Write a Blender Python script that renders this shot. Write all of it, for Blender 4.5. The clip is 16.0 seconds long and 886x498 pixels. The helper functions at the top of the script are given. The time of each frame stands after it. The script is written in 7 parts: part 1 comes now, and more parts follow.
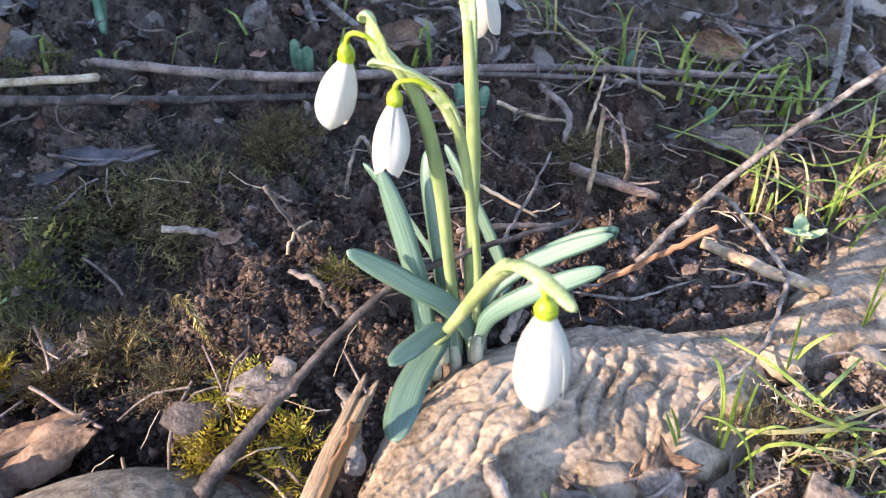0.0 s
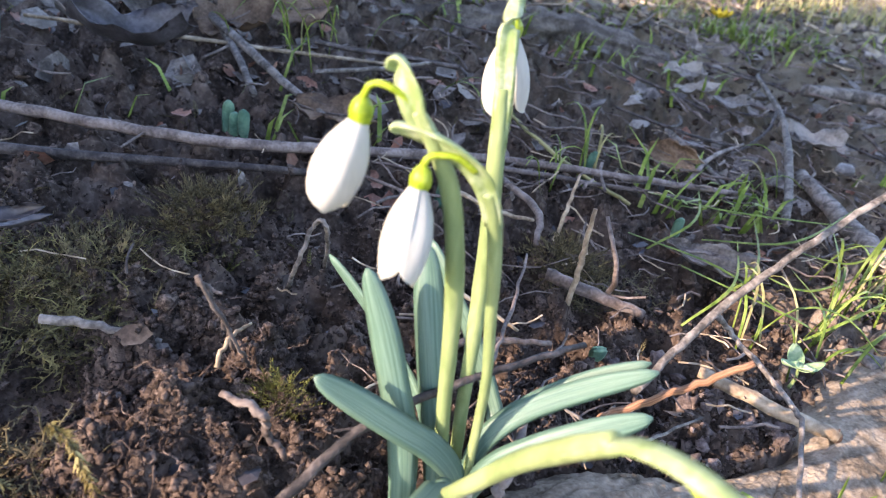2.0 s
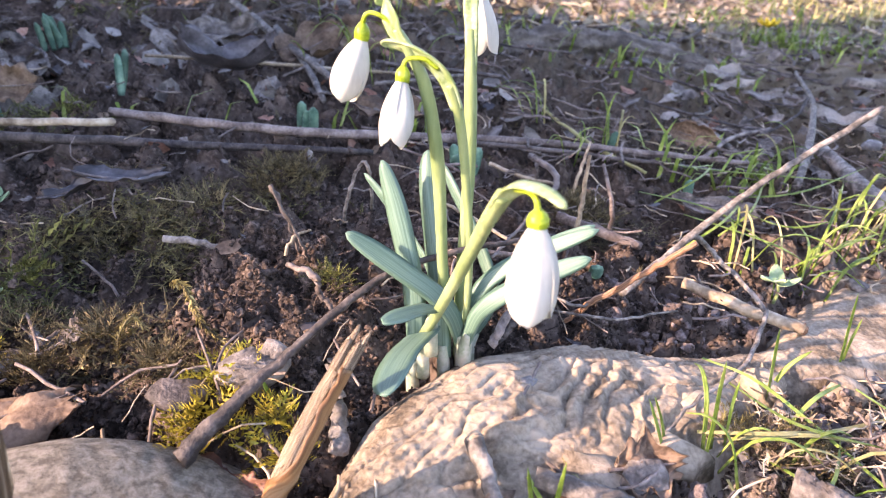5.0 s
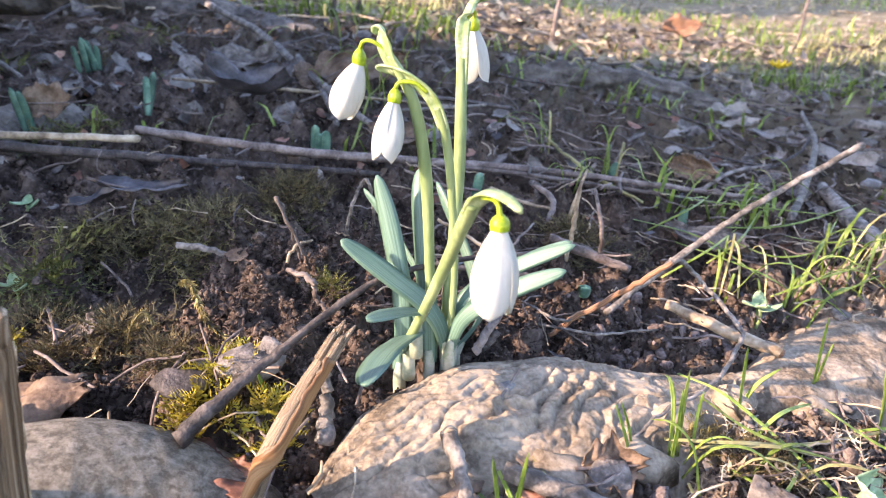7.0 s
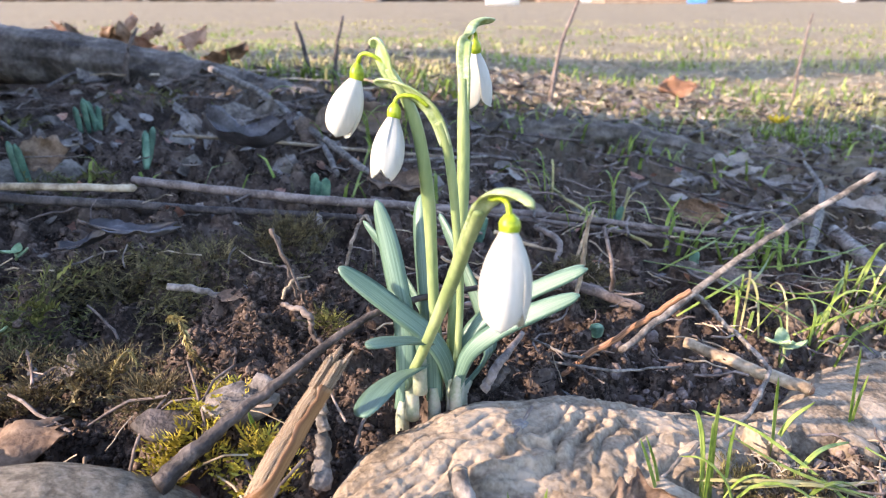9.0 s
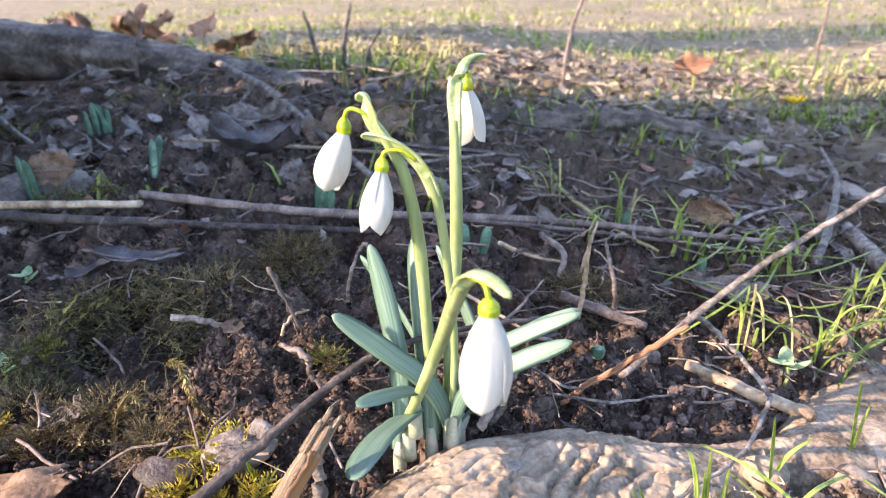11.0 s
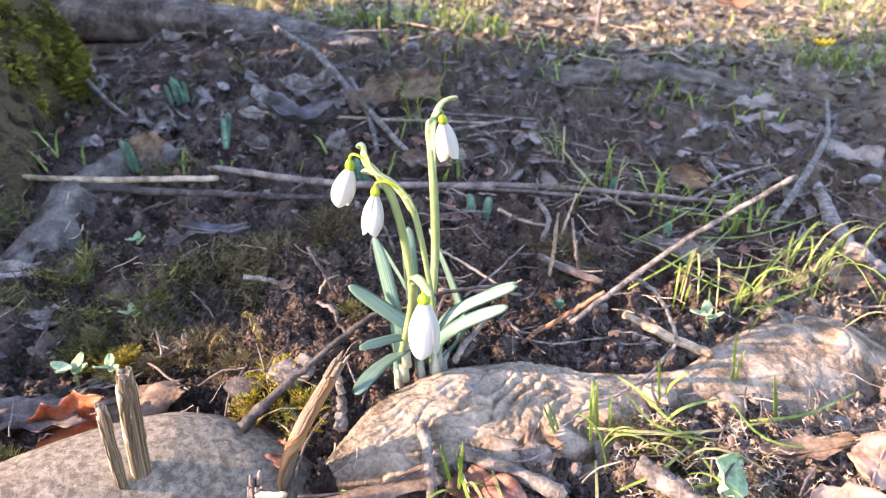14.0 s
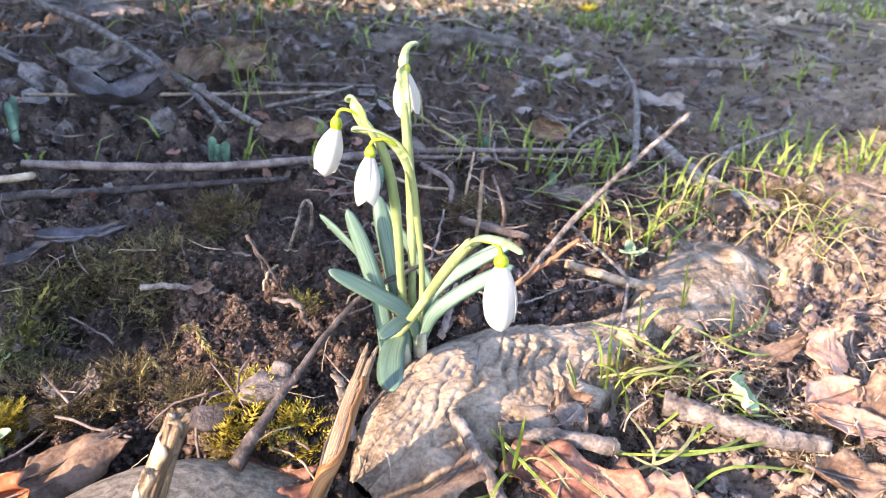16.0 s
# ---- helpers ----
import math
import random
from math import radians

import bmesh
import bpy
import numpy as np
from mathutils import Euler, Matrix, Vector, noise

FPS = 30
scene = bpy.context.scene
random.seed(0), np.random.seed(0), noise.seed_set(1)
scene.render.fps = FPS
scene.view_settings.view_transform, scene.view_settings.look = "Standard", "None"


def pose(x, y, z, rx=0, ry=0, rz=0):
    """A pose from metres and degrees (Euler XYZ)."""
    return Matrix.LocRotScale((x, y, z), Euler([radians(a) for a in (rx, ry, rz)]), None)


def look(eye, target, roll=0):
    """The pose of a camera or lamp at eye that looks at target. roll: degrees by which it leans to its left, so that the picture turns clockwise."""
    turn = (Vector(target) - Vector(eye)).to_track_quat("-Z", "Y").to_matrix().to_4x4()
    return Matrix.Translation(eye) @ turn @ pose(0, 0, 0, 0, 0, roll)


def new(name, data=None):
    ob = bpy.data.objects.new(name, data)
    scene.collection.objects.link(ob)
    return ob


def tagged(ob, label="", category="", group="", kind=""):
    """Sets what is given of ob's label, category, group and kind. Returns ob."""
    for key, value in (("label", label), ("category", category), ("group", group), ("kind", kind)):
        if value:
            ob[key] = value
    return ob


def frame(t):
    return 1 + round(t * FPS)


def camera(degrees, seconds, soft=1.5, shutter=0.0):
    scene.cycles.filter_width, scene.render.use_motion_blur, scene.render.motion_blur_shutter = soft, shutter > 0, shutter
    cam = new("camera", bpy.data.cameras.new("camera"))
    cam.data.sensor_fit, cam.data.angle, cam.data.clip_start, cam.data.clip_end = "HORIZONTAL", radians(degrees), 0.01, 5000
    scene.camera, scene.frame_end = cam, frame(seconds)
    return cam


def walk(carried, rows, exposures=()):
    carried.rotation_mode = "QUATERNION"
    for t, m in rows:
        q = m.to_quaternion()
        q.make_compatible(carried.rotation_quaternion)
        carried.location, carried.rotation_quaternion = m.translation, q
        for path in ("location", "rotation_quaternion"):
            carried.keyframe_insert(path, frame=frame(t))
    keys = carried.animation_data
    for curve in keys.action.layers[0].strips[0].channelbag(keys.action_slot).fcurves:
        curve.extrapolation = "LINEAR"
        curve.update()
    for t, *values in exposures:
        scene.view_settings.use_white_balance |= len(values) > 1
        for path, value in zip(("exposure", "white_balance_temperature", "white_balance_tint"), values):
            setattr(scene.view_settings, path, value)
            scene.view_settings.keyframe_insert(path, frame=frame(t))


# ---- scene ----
cam = camera(65.8, 16.0, 1.1)
cam.data.dof.use_dof, cam.data.dof.focus_distance, cam.data.dof.aperture_fstop = True, 0.235, 22.0
PATH = [
    (0, (0.0134, -0.1551, 0.1735), (-0.0028, 0.0774, -0.0152), -3.80),
    (0.5, (0.0042, -0.1410, 0.1814), (0.0047, 0.0927, -0.0067), -2.08),
    (1, (-0.0073, -0.1341, 0.1715), (0.0099, 0.1074, -0.0056), 1.47),
    (1.5, (-0.0155, -0.1265, 0.1568), (0.0092, 0.1229, -0.0082), 4.74),
    (2, (-0.0134, -0.1124, 0.1509), (0.0163, 0.1413, -0.0063), 6.37),
    (2.5, (-0.0120, -0.1022, 0.1458), (0.0221, 0.1538, -0.0068), 7.13),
    (3, (-0.0096, -0.0971, 0.1450), (0.0253, 0.1595, -0.0066), 7.03),
    (3.5, (-0.0061, -0.1099, 0.1398), (0.0229, 0.1464, -0.0134), 5.95),
    (4, (-0.0004, -0.1478, 0.1415), (0.0072, 0.1092, -0.0131), 2.11),
    (4.2, (0.0002, -0.1617, 0.1428), (0.0012, 0.0963, -0.0102), 1.47),
    (6.3, (0.0292, -0.1963, 0.1447), (0.0157, 0.0745, 0.0163), -0.10),
    (6.5, (0.0273, -0.1983, 0.1476), (0.0132, 0.0719, 0.0181), 0.38),
    (7, (0.0219, -0.2041, 0.1450), (0.0041, 0.0664, 0.0163), 1.11),
    (7.5, (0.0178, -0.1970, 0.1530), (-0.0017, 0.0744, 0.0264), 0.44),
    (8, (0.0253, -0.2096, 0.1423), (0.0052, 0.0661, 0.0256), 0.94),
    (8.5, (0.0283, -0.2095, 0.1333), (0.0069, 0.0715, 0.0304), 0.83),
    (9, (0.0211, -0.1973, 0.1269), (0.0011, 0.0848, 0.0266), 0.03),
    (9.5, (0.0226, -0.1896, 0.1227), (0.0062, 0.0931, 0.0237), 0.23),
    (9.7, (0.0218, -0.1885, 0.1264), (0.0059, 0.0941, 0.0267), 0.38),
    (11.8, (0.0456, -0.1887, 0.1561), (0.0050, 0.0837, 0.0369), -2.13),
    (12, (0.0512, -0.1900, 0.1582), (0.0061, 0.0811, 0.0378), -1.86),
    (12.5, (0.0548, -0.2079, 0.1708), (-0.0058, 0.0574, 0.0446), -3.24),
    (13, (0.0644, -0.2316, 0.1980), (-0.0018, 0.0291, 0.0650), -4.44),
    (13.5, (0.0767, -0.2499, 0.2021), (0.0078, 0.0085, 0.0662), -4.53),
    (14, (0.0745, -0.2566, 0.2120), (0.0191, 0.0010, 0.0687), -4.36),
    (14.5, (0.0490, -0.2882, 0.2254), (0.0169, -0.0276, 0.0803), -4.11),
    (15, (0.0231, -0.2982, 0.2317), (0.0058, -0.0393, 0.0811), -5.40),
    (15.5, (0.0060, -0.2729, 0.2167), (0.0157, -0.0145, 0.0647), -4.52),
    (16, (-0.0283, -0.2305, 0.1924), (0.0260, 0.0218, 0.0394), -0.13),
]
walk(cam, [(t, look(eye, target, roll)) for t, eye, target, roll in PATH],
     exposures=[(0, 1.79, 7450, 25), (1.5, 1.74, 7400, 25), (3.5, 1.96, 7950, 36), (4, 2.07, 8000, 37), (7, 1.96, 7750, 29), (9, 1.76, 7400, 25), (12, 2.05, 7900, 31), (14, 2.18, 7950, 32), (16, 2.05, 7800, 30)])

# ---- light: low winter sun from the tree's side, clear sky ----
SUN_EL, SUN_AZ = 27.0, 246.0          # elevation; compass turn from +y towards +x
world = bpy.data.worlds.new("world")
scene.world = world
world.use_nodes = True
wn = world.node_tree.nodes
wsky = wn.new("ShaderNodeTexSky")
wsky.sky_type, wsky.sun_disc = "NISHITA", False
wsky.sun_elevation, wsky.sun_rotation = radians(SUN_EL), radians(SUN_AZ)
wn["Background"].inputs["Strength"].default_value = 0.245
wsky.ozone_density = 2.2
tone = wn.new("ShaderNodeMix")
tone.data_type, tone.blend_type = "RGBA", "MULTIPLY"
tone.inputs["Factor"].default_value, tone.inputs["B"].default_value = 1.0, (0.89, 1.0, 1.08, 1)
world.node_tree.links.new(wsky.outputs[0], tone.inputs["A"])
world.node_tree.links.new(tone.outputs["Result"], wn["Background"].inputs["Color"])
to_sun = Vector((math.cos(radians(SUN_EL)) * math.sin(radians(SUN_AZ)), math.cos(radians(SUN_EL)) * math.cos(radians(SUN_AZ)), math.sin(radians(SUN_EL))))
sun = new("sun", bpy.data.lights.new("sun", "SUN"))
sun.data.energy, sun.data.angle, sun.data.color = 4.1, radians(0.6), (1.0, 0.90, 0.765)
sun.matrix_world = look(to_sun * 20, (0, 0, 0))

# ---- materials ----
def principled(name):
    m = bpy.data.materials.new(name)
    m.use_nodes = True
    return m, m.node_tree.nodes, m.node_tree.links, m.node_tree.nodes["Principled BSDF"]


def surface(name, colours, rough=0.8, scale=60.0, fine=400.0, bump=0.4, depth=0.001, stretch=(1, 1, 1), see_through=0.0, vary=0.25, distort=0.6, gloss=0.3, along=False):
    """Colours mixed by noise at two scales, a value shift from piece to piece, and fine relief."""
    m, n, l, bsdf = principled(name)
    tc = n.new("ShaderNodeTexCoord")
    mp = n.new("ShaderNodeMapping")
    mp.inputs["Scale"].default_value = stretch
    l.new(tc.outputs["UV" if along else "Object"], mp.inputs["Vector"])
    big = n.new("ShaderNodeTexNoise")
    big.inputs["Scale"].default_value, big.inputs["Detail"].default_value, big.inputs["Distortion"].default_value = scale, 5, distort
    small = n.new("ShaderNodeTexNoise")
    small.inputs["Scale"].default_value, small.inputs["Detail"].default_value = fine, 4
    for t in (big, small):
        l.new(mp.outputs[0], t.inputs["Vector"])
    add = n.new("ShaderNodeMath")
    add.operation = "MULTIPLY_ADD"
    l.new(small.outputs["Fac"], add.inputs[0])
    add.inputs[1].default_value = 0.45
    l.new(big.outputs["Fac"], add.inputs[2])
    ramp = n.new("ShaderNodeValToRGB")
    el = ramp.color_ramp.elements
    while len(el) < len(colours):
        el.new(0.5)
    for k, c in enumerate(colours):
        el[k].position = 0.57 + 0.32 * k / max(1, len(colours) - 1)
        el[k].color = (*c, 1)
    l.new(add.outputs[0], ramp.inputs["Fac"])
    geo = n.new("ShaderNodeNewGeometry")
    info = n.new("ShaderNodeObjectInfo")
    mix = n.new("ShaderNodeMath")
    l.new(geo.outputs["Random Per Island"], mix.inputs[0])
    l.new(info.outputs["Random"], mix.inputs[1])
    frac = n.new("ShaderNodeMath")
    frac.operation = "FRACT"
    l.new(mix.outputs[0], frac.inputs[0])
    rng = n.new("ShaderNodeMapRange")
    rng.inputs["To Min"].default_value, rng.inputs["To Max"].default_value = 1 - vary, 1 + vary
    l.new(frac.outputs[0], rng.inputs["Value"])
    hsv = n.new("ShaderNodeHueSaturation")
    l.new(rng.outputs[0], hsv.inputs["Value"])
    l.new(ramp.outputs["Color"], hsv.inputs["Color"])
    l.new(hsv.outputs[0], bsdf.inputs["Base Color"])
    bsdf.inputs["Roughness"].default_value = rough
    bsdf.inputs["Specular IOR Level"].default_value = gloss
    bp = n.new("ShaderNodeBump")
    dull = rough >= 0.58
    bp.inputs["Strength"].default_value, bp.inputs["Distance"].default_value = min(1.0, bump * (1.7 if dull else 1.0)), depth * (1.8 if dull else 1.0)
    l.new(add.outputs[0], bp.inputs["Height"])
    l.new(bp.outputs[0], bsdf.inputs["Normal"])
    if see_through:
        tr = n.new("ShaderNodeBsdfTranslucent")
        l.new(hsv.outputs[0], tr.inputs["Color"])
        ms = n.new("ShaderNodeMixShader")
        ms.inputs[0].default_value = see_through
        l.new(bsdf.outputs[0], ms.inputs[1])
        l.new(tr.outputs[0], ms.inputs[2])
        l.new(ms.outputs[0], n["Material Output"].inputs["Surface"])
    return m


def ground_material():
    """Dark humus near the plant, changing to leaf litter and dry grass on the open field."""
    m, n, l, bsdf = principled("soil")
    tc = n.new("ShaderNodeTexCoord")
    def noise_of(scale, detail=6, distort=0.4):
        t = n.new("ShaderNodeTexNoise")
        t.inputs["Scale"].default_value, t.inputs["Detail"].default_value, t.inputs["Distortion"].default_value = scale, detail, distort
        l.new(tc.outputs["Object"], t.inputs["Vector"])
        return t.outputs["Fac"]
    def ramp_of(fac, stops):
        r = n.new("ShaderNodeValToRGB")
        while len(r.color_ramp.elements) < len(stops):
            r.color_ramp.elements.new(0.5)
        for e, (p, c) in zip(r.color_ramp.elements, stops):
            e.position, e.color = p, (*c, 1)
        l.new(fac, r.inputs["Fac"])
        return r.outputs["Color"]
    def mixed(fac, a, b):
        x = n.new("ShaderNodeMix")
        x.data_type = "RGBA"
        l.new(fac, x.inputs["Factor"])
        l.new(a, x.inputs["A"])
        l.new(b, x.inputs["B"])
        return x.outputs["Result"]
    humus = ramp_of(noise_of(45), [(0.3, (0.012, 0.008, 0.006)), (0.45, (0.046, 0.031, 0.023)), (0.57, (0.115, 0.080, 0.061)), (0.70, (0.21, 0.155, 0.122))])
    grit = ramp_of(noise_of(420, 3), [(0.35, (0.014, 0.010, 0.008)), (0.55, (0.062, 0.045, 0.036)), (0.72, (0.18, 0.14, 0.112))])
    near = n.new("ShaderNodeMix")
    near.data_type = "RGBA"
    near.inputs["Factor"].default_value = 0.45
    l.new(humus, near.inputs["A"])
    l.new(grit, near.inputs["B"])
    field = ramp_of(noise_of(3.2, 8), [(0.3, (0.055, 0.050, 0.024)), (0.45, (0.108, 0.088, 0.052)), (0.6, (0.145, 0.116, 0.072)), (0.75, (0.09, 0.085, 0.036))])
    litter = ramp_of(noise_of(28, 6), [(0.35, (0.075, 0.062, 0.043)), (0.5, (0.22, 0.178, 0.12)), (0.68, (0.37, 0.30, 0.21))])
    far = n.new("ShaderNodeMix")
    far.data_type = "RGBA"
    far.inputs["Factor"].default_value = 0.45
    l.new(field, far.inputs["A"])
    l.new(litter, far.inputs["B"])
    sep = n.new("ShaderNodeSeparateXYZ")
    l.new(tc.outputs["Object"], sep.inputs[0])
    w = n.new("ShaderNodeMath")
    w.operation = "MULTIPLY_ADD"
    l.new(noise_of(5.0), w.inputs[0])
    w.inputs[1].default_value = 0.7
    l.new(sep.outputs["Y"], w.inputs[2])
    rng = n.new("ShaderNodeMapRange")
    rng.inputs["From Min"].default_value, rng.inputs["From Max"].default_value = 0.62, 1.5
    # shade put into the colour: soil stays darker to the left, paler right
    wx = n.new("ShaderNodeMath")
    wx.operation = "MULTIPLY_ADD"
    wx.inputs[1].default_value = 0.8
    l.new(sep.outputs["X"], wx.inputs[0])
    l.new(w.outputs[0], wx.inputs[2])
    l.new(wx.outputs[0], rng.inputs["Value"])
    # paler tan soil, mixed in towards the right and the front
    dry = ramp_of(noise_of(160, 7), [(0.32, (0.065, 0.048, 0.036)), (0.5, (0.165, 0.128, 0.098)), (0.68, (0.29, 0.235, 0.185))])
    side = n.new("ShaderNodeMath")
    side.operation = "MULTIPLY_ADD"
    l.new(noise_of(17.0), side.inputs[0])
    side.inputs[1].default_value = 0.22
    lean = n.new("ShaderNodeMath")
    lean.operation = "MULTIPLY_ADD"
    l.new(sep.outputs["Y"], lean.inputs[0])
    lean.inputs[1].default_value = -0.75
    l.new(sep.outputs["X"], lean.inputs[2])
    l.new(lean.outputs[0], side.inputs[2])
    tan_mask = n.new("ShaderNodeMapRange")
    tan_mask.inputs["From Min"].default_value, tan_mask.inputs["From Max"].default_value = 0.17, 0.25
    l.new(side.outputs[0], tan_mask.inputs["Value"])
    soil = mixed(tan_mask.outputs[0], near.outputs["Result"], dry)
    l.new(mixed(rng.outputs[0], soil, far.outputs["Result"]), bsdf.inputs["Base Color"])
    bsdf.inputs["Roughness"].default_value = 0.85
    bsdf.inputs["Specular IOR Level"].default_value = 0.10
    bp = n.new("ShaderNodeBump")
    bp.inputs["Strength"].default_value, bp.inputs["Distance"].default_value = 1.0, 0.003
    l.new(noise_of(210, 8), bp.inputs["Height"])
    l.new(bp.outputs[0], bsdf.inputs["Normal"])
    return m


SOIL = ground_material()
CRUMB = surface("soil_crumb", [(0.020, 0.014, 0.011), (0.062, 0.044, 0.035), (0.145, 0.106, 0.085)], 0.95, 300, 1500, 0.6, 0.0004, vary=0.3, gloss=0.1)
ROOTWOOD = surface("clay_coated_root", [(0.110, 0.084, 0.059), (0.200, 0.155, 0.111), (0.285, 0.226, 0.165), (0.37, 0.298, 0.222)], 0.95, 70, 620, 0.6, 0.0004, vary=0.05, gloss=0.1)
ROOTGREY = surface("weathered_root_bark", [(0.118, 0.098, 0.073), (0.200, 0.168, 0.127), (0.295, 0.250, 0.194)], 0.95, 300, 1300, 0.5, 0.0004, vary=0.05, gloss=0.1)
ROOTDULL = surface("dull_root_bark", [(0.060, 0.050, 0.042), (0.115, 0.098, 0.082), (0.185, 0.160, 0.135)], 0.9, 55, 420, 1.0, 0.003, vary=0.05, gloss=0.15)
LOGBARK = surface("dead_log_bark", [(0.036, 0.030, 0.026), (0.098, 0.086, 0.075), (0.185, 0.163, 0.143)], 0.85, 20, 170, 1.0, 0.005, vary=0.05)
def add_grain(m, scale, strength, depth):
    """Adds a coarse crumbly grain to a material's relief."""
    n, l = m.node_tree.nodes, m.node_tree.links
    t = n.new("ShaderNodeTexNoise")
    t.inputs["Scale"].default_value, t.inputs["Detail"].default_value, t.inputs["Roughness"].default_value = scale, 9, 0.82
    l.new(n["Texture Coordinate"].outputs["Object"], t.inputs["Vector"])
    bp = n.new("ShaderNodeBump")
    bp.inputs["Strength"].default_value, bp.inputs["Distance"].default_value = strength, depth
    l.new(t.outputs["Fac"], bp.inputs["Height"])
    l.new(n["Bump"].outputs[0], bp.inputs["Normal"])
    l.new(bp.outputs[0], n["Principled BSDF"].inputs["Normal"])


add_grain(ROOTWOOD, 560.0, 0.6, 0.0009)
add_grain(ROOTGREY, 420.0, 0.85, 0.0013)
TREEBARK = surface("tree_bark", [(0.022, 0.015, 0.009), (0.058, 0.042, 0.026), (0.098, 0.075, 0.042), (0.070, 0.062, 0.026)], 0.95, 45, 300, 1.0, 0.010, vary=0.05, gloss=0.05)
TWIG = surface("grey_twig_bark", [(0.050, 0.042, 0.035), (0.125, 0.107, 0.092), (0.23, 0.20, 0.172)], 0.75, 130, 700, 0.6, 0.0006)
TWIGDARK = surface("dark_twig_bark", [(0.026, 0.021, 0.019), (0.066, 0.053, 0.047), (0.130, 0.105, 0.092)], 0.7, 120, 800, 0.6, 0.0006)
TWIGBROWN = surface("brown_twig_bark", [(0.058, 0.043, 0.036), (0.125, 0.095, 0.081), (0.21, 0.168, 0.145)], 0.7, 90, 700, 0.5, 0.0006)
STRAW = surface("pale_dry_stalk", [(0.15, 0.105, 0.065), (0.31, 0.235, 0.155), (0.47, 0.38, 0.275)], 0.6, 60, 500, 0.4, 0.0006)
ORANGE = surface("orange_inner_bark", [(0.110, 0.052, 0.030), (0.195, 0.096, 0.052), (0.290, 0.160, 0.092)], 0.55, 3, 24, 0.5, 0.0005, stretch=(2.4, 0.16, 1), along=True, distort=0.1)
REED = surface("cream_reed_wood", [(0.085, 0.050, 0.027), (0.215, 0.150, 0.094), (0.330, 0.255, 0.178), (0.405, 0.335, 0.252)], 0.75, 4.0, 22, 0.7, 0.0006, stretch=(2.0, 0.10, 1), along=True, distort=0.15)
DRYLEAF = surface("dry_tan_leaf", [(0.083, 0.050, 0.032), (0.188, 0.122, 0.081), (0.300, 0.206, 0.142)], 0.65, 55, 600, 0.5, 0.0006, see_through=0.2)
PINKLEAF = surface("dry_pinkish_leaf", [(0.193, 0.102, 0.064), (0.334, 0.198, 0.137), (0.427, 0.277, 0.204)], 0.6, 60, 600, 0.4, 0.0005, see_through=0.2)
REDLEAF = surface("red_brown_leaf", [(0.12, 0.05, 0.032), (0.25, 0.11, 0.07), (0.36, 0.20, 0.14)], 0.55, 70, 600, 0.5, 0.0006, see_through=0.15)
RUSTLEAF = surface("rust_red_leaf", [(0.20, 0.05, 0.02), (0.36, 0.10, 0.04), (0.45, 0.17, 0.08)], 0.5, 70, 500, 0.4, 0.0005, see_through=0.25)
FIELDLEAF = surface("field_leaf_litter", [(0.150, 0.122, 0.082), (0.255, 0.215, 0.150), (0.350, 0.305, 0.225)], 0.7, 60, 500, 0.4, 0.0005, see_through=0.2, vary=0.4)
DARKLEAF = surface("wet_dark_leaf", [(0.018, 0.016, 0.017), (0.042, 0.038, 0.042), (0.08, 0.075, 0.08)], 0.5, 60, 500, 0.4, 0.0005, gloss=0.5)
PALELEAF = surface("bleached_leaf", [(0.117, 0.099, 0.081), (0.207, 0.180, 0.153), (0.297, 0.261, 0.225)], 0.6, 60, 500, 0.4, 0.0005, see_through=0.2)
STALKBARK = surface("tan_orange_stalk_bark", [(0.085, 0.038, 0.015), (0.235, 0.112, 0.044), (0.30, 0.155, 0.066), (0.37, 0.225, 0.118), (0.27, 0.130, 0.052)], 0.5, 2.0, 12, 0.4, 0.0005, stretch=(1.2, 0.10, 1), along=True, distort=0.15)
STEM = surface("snowdrop_stem", [(0.145, 0.200, 0.078), (0.205, 0.265, 0.108), (0.28, 0.335, 0.15)], 0.42, 90, 700, 0.15, 0.0003, stretch=(1, 1, 0.2), see_through=0.15, vary=0.06)
SPATHE = surface("snowdrop_spathe", [(0.21, 0.29, 0.105), (0.31, 0.39, 0.18), (0.44, 0.50, 0.30)], 0.45, 200, 900, 0.25, 0.0003, see_through=0.3, vary=0.05)
OVARY = surface("snowdrop_ovary", [(0.17, 0.25, 0.015), (0.26, 0.35, 0.025), (0.34, 0.42, 0.05)], 0.35, 300, 1500, 0.1, 0.0002, see_through=0.2, vary=0.05)
PETAL = surface("snowdrop_petal", [(0.52, 0.515, 0.455), (0.585, 0.578, 0.515), (0.63, 0.62, 0.56)], 0.45, 160, 1100, 0.3, 0.0002, stretch=(1, 1, 0.2), see_through=0.42, vary=0.02)
PETALGREEN = surface("green_petal_mark", [(0.25, 0.40, 0.06), (0.38, 0.52, 0.12)], 0.45, 300, 900, 0.1, 0.0002, see_through=0.25, vary=0.03)
LEAF = surface("snowdrop_leaf", [(0.058, 0.122, 0.088), (0.092, 0.170, 0.124), (0.135, 0.222, 0.166)], 0.42, 5, 26, 0.3, 0.0003, stretch=(2.2, 0.25, 1), along=True, see_through=0.2, vary=0.1, gloss=0.4)
SHEATH = surface("pale_leaf_sheath", [(0.245, 0.288, 0.187), (0.360, 0.374, 0.274), (0.446, 0.432, 0.338)], 0.5, 150, 800, 0.2, 0.0003, see_through=0.2, vary=0.1)
SHOOT = surface("blue_green_shoot", [(0.05, 0.13, 0.09), (0.09, 0.20, 0.14), (0.15, 0.28, 0.19)], 0.45, 80, 500, 0.2, 0.0004, see_through=0.2)
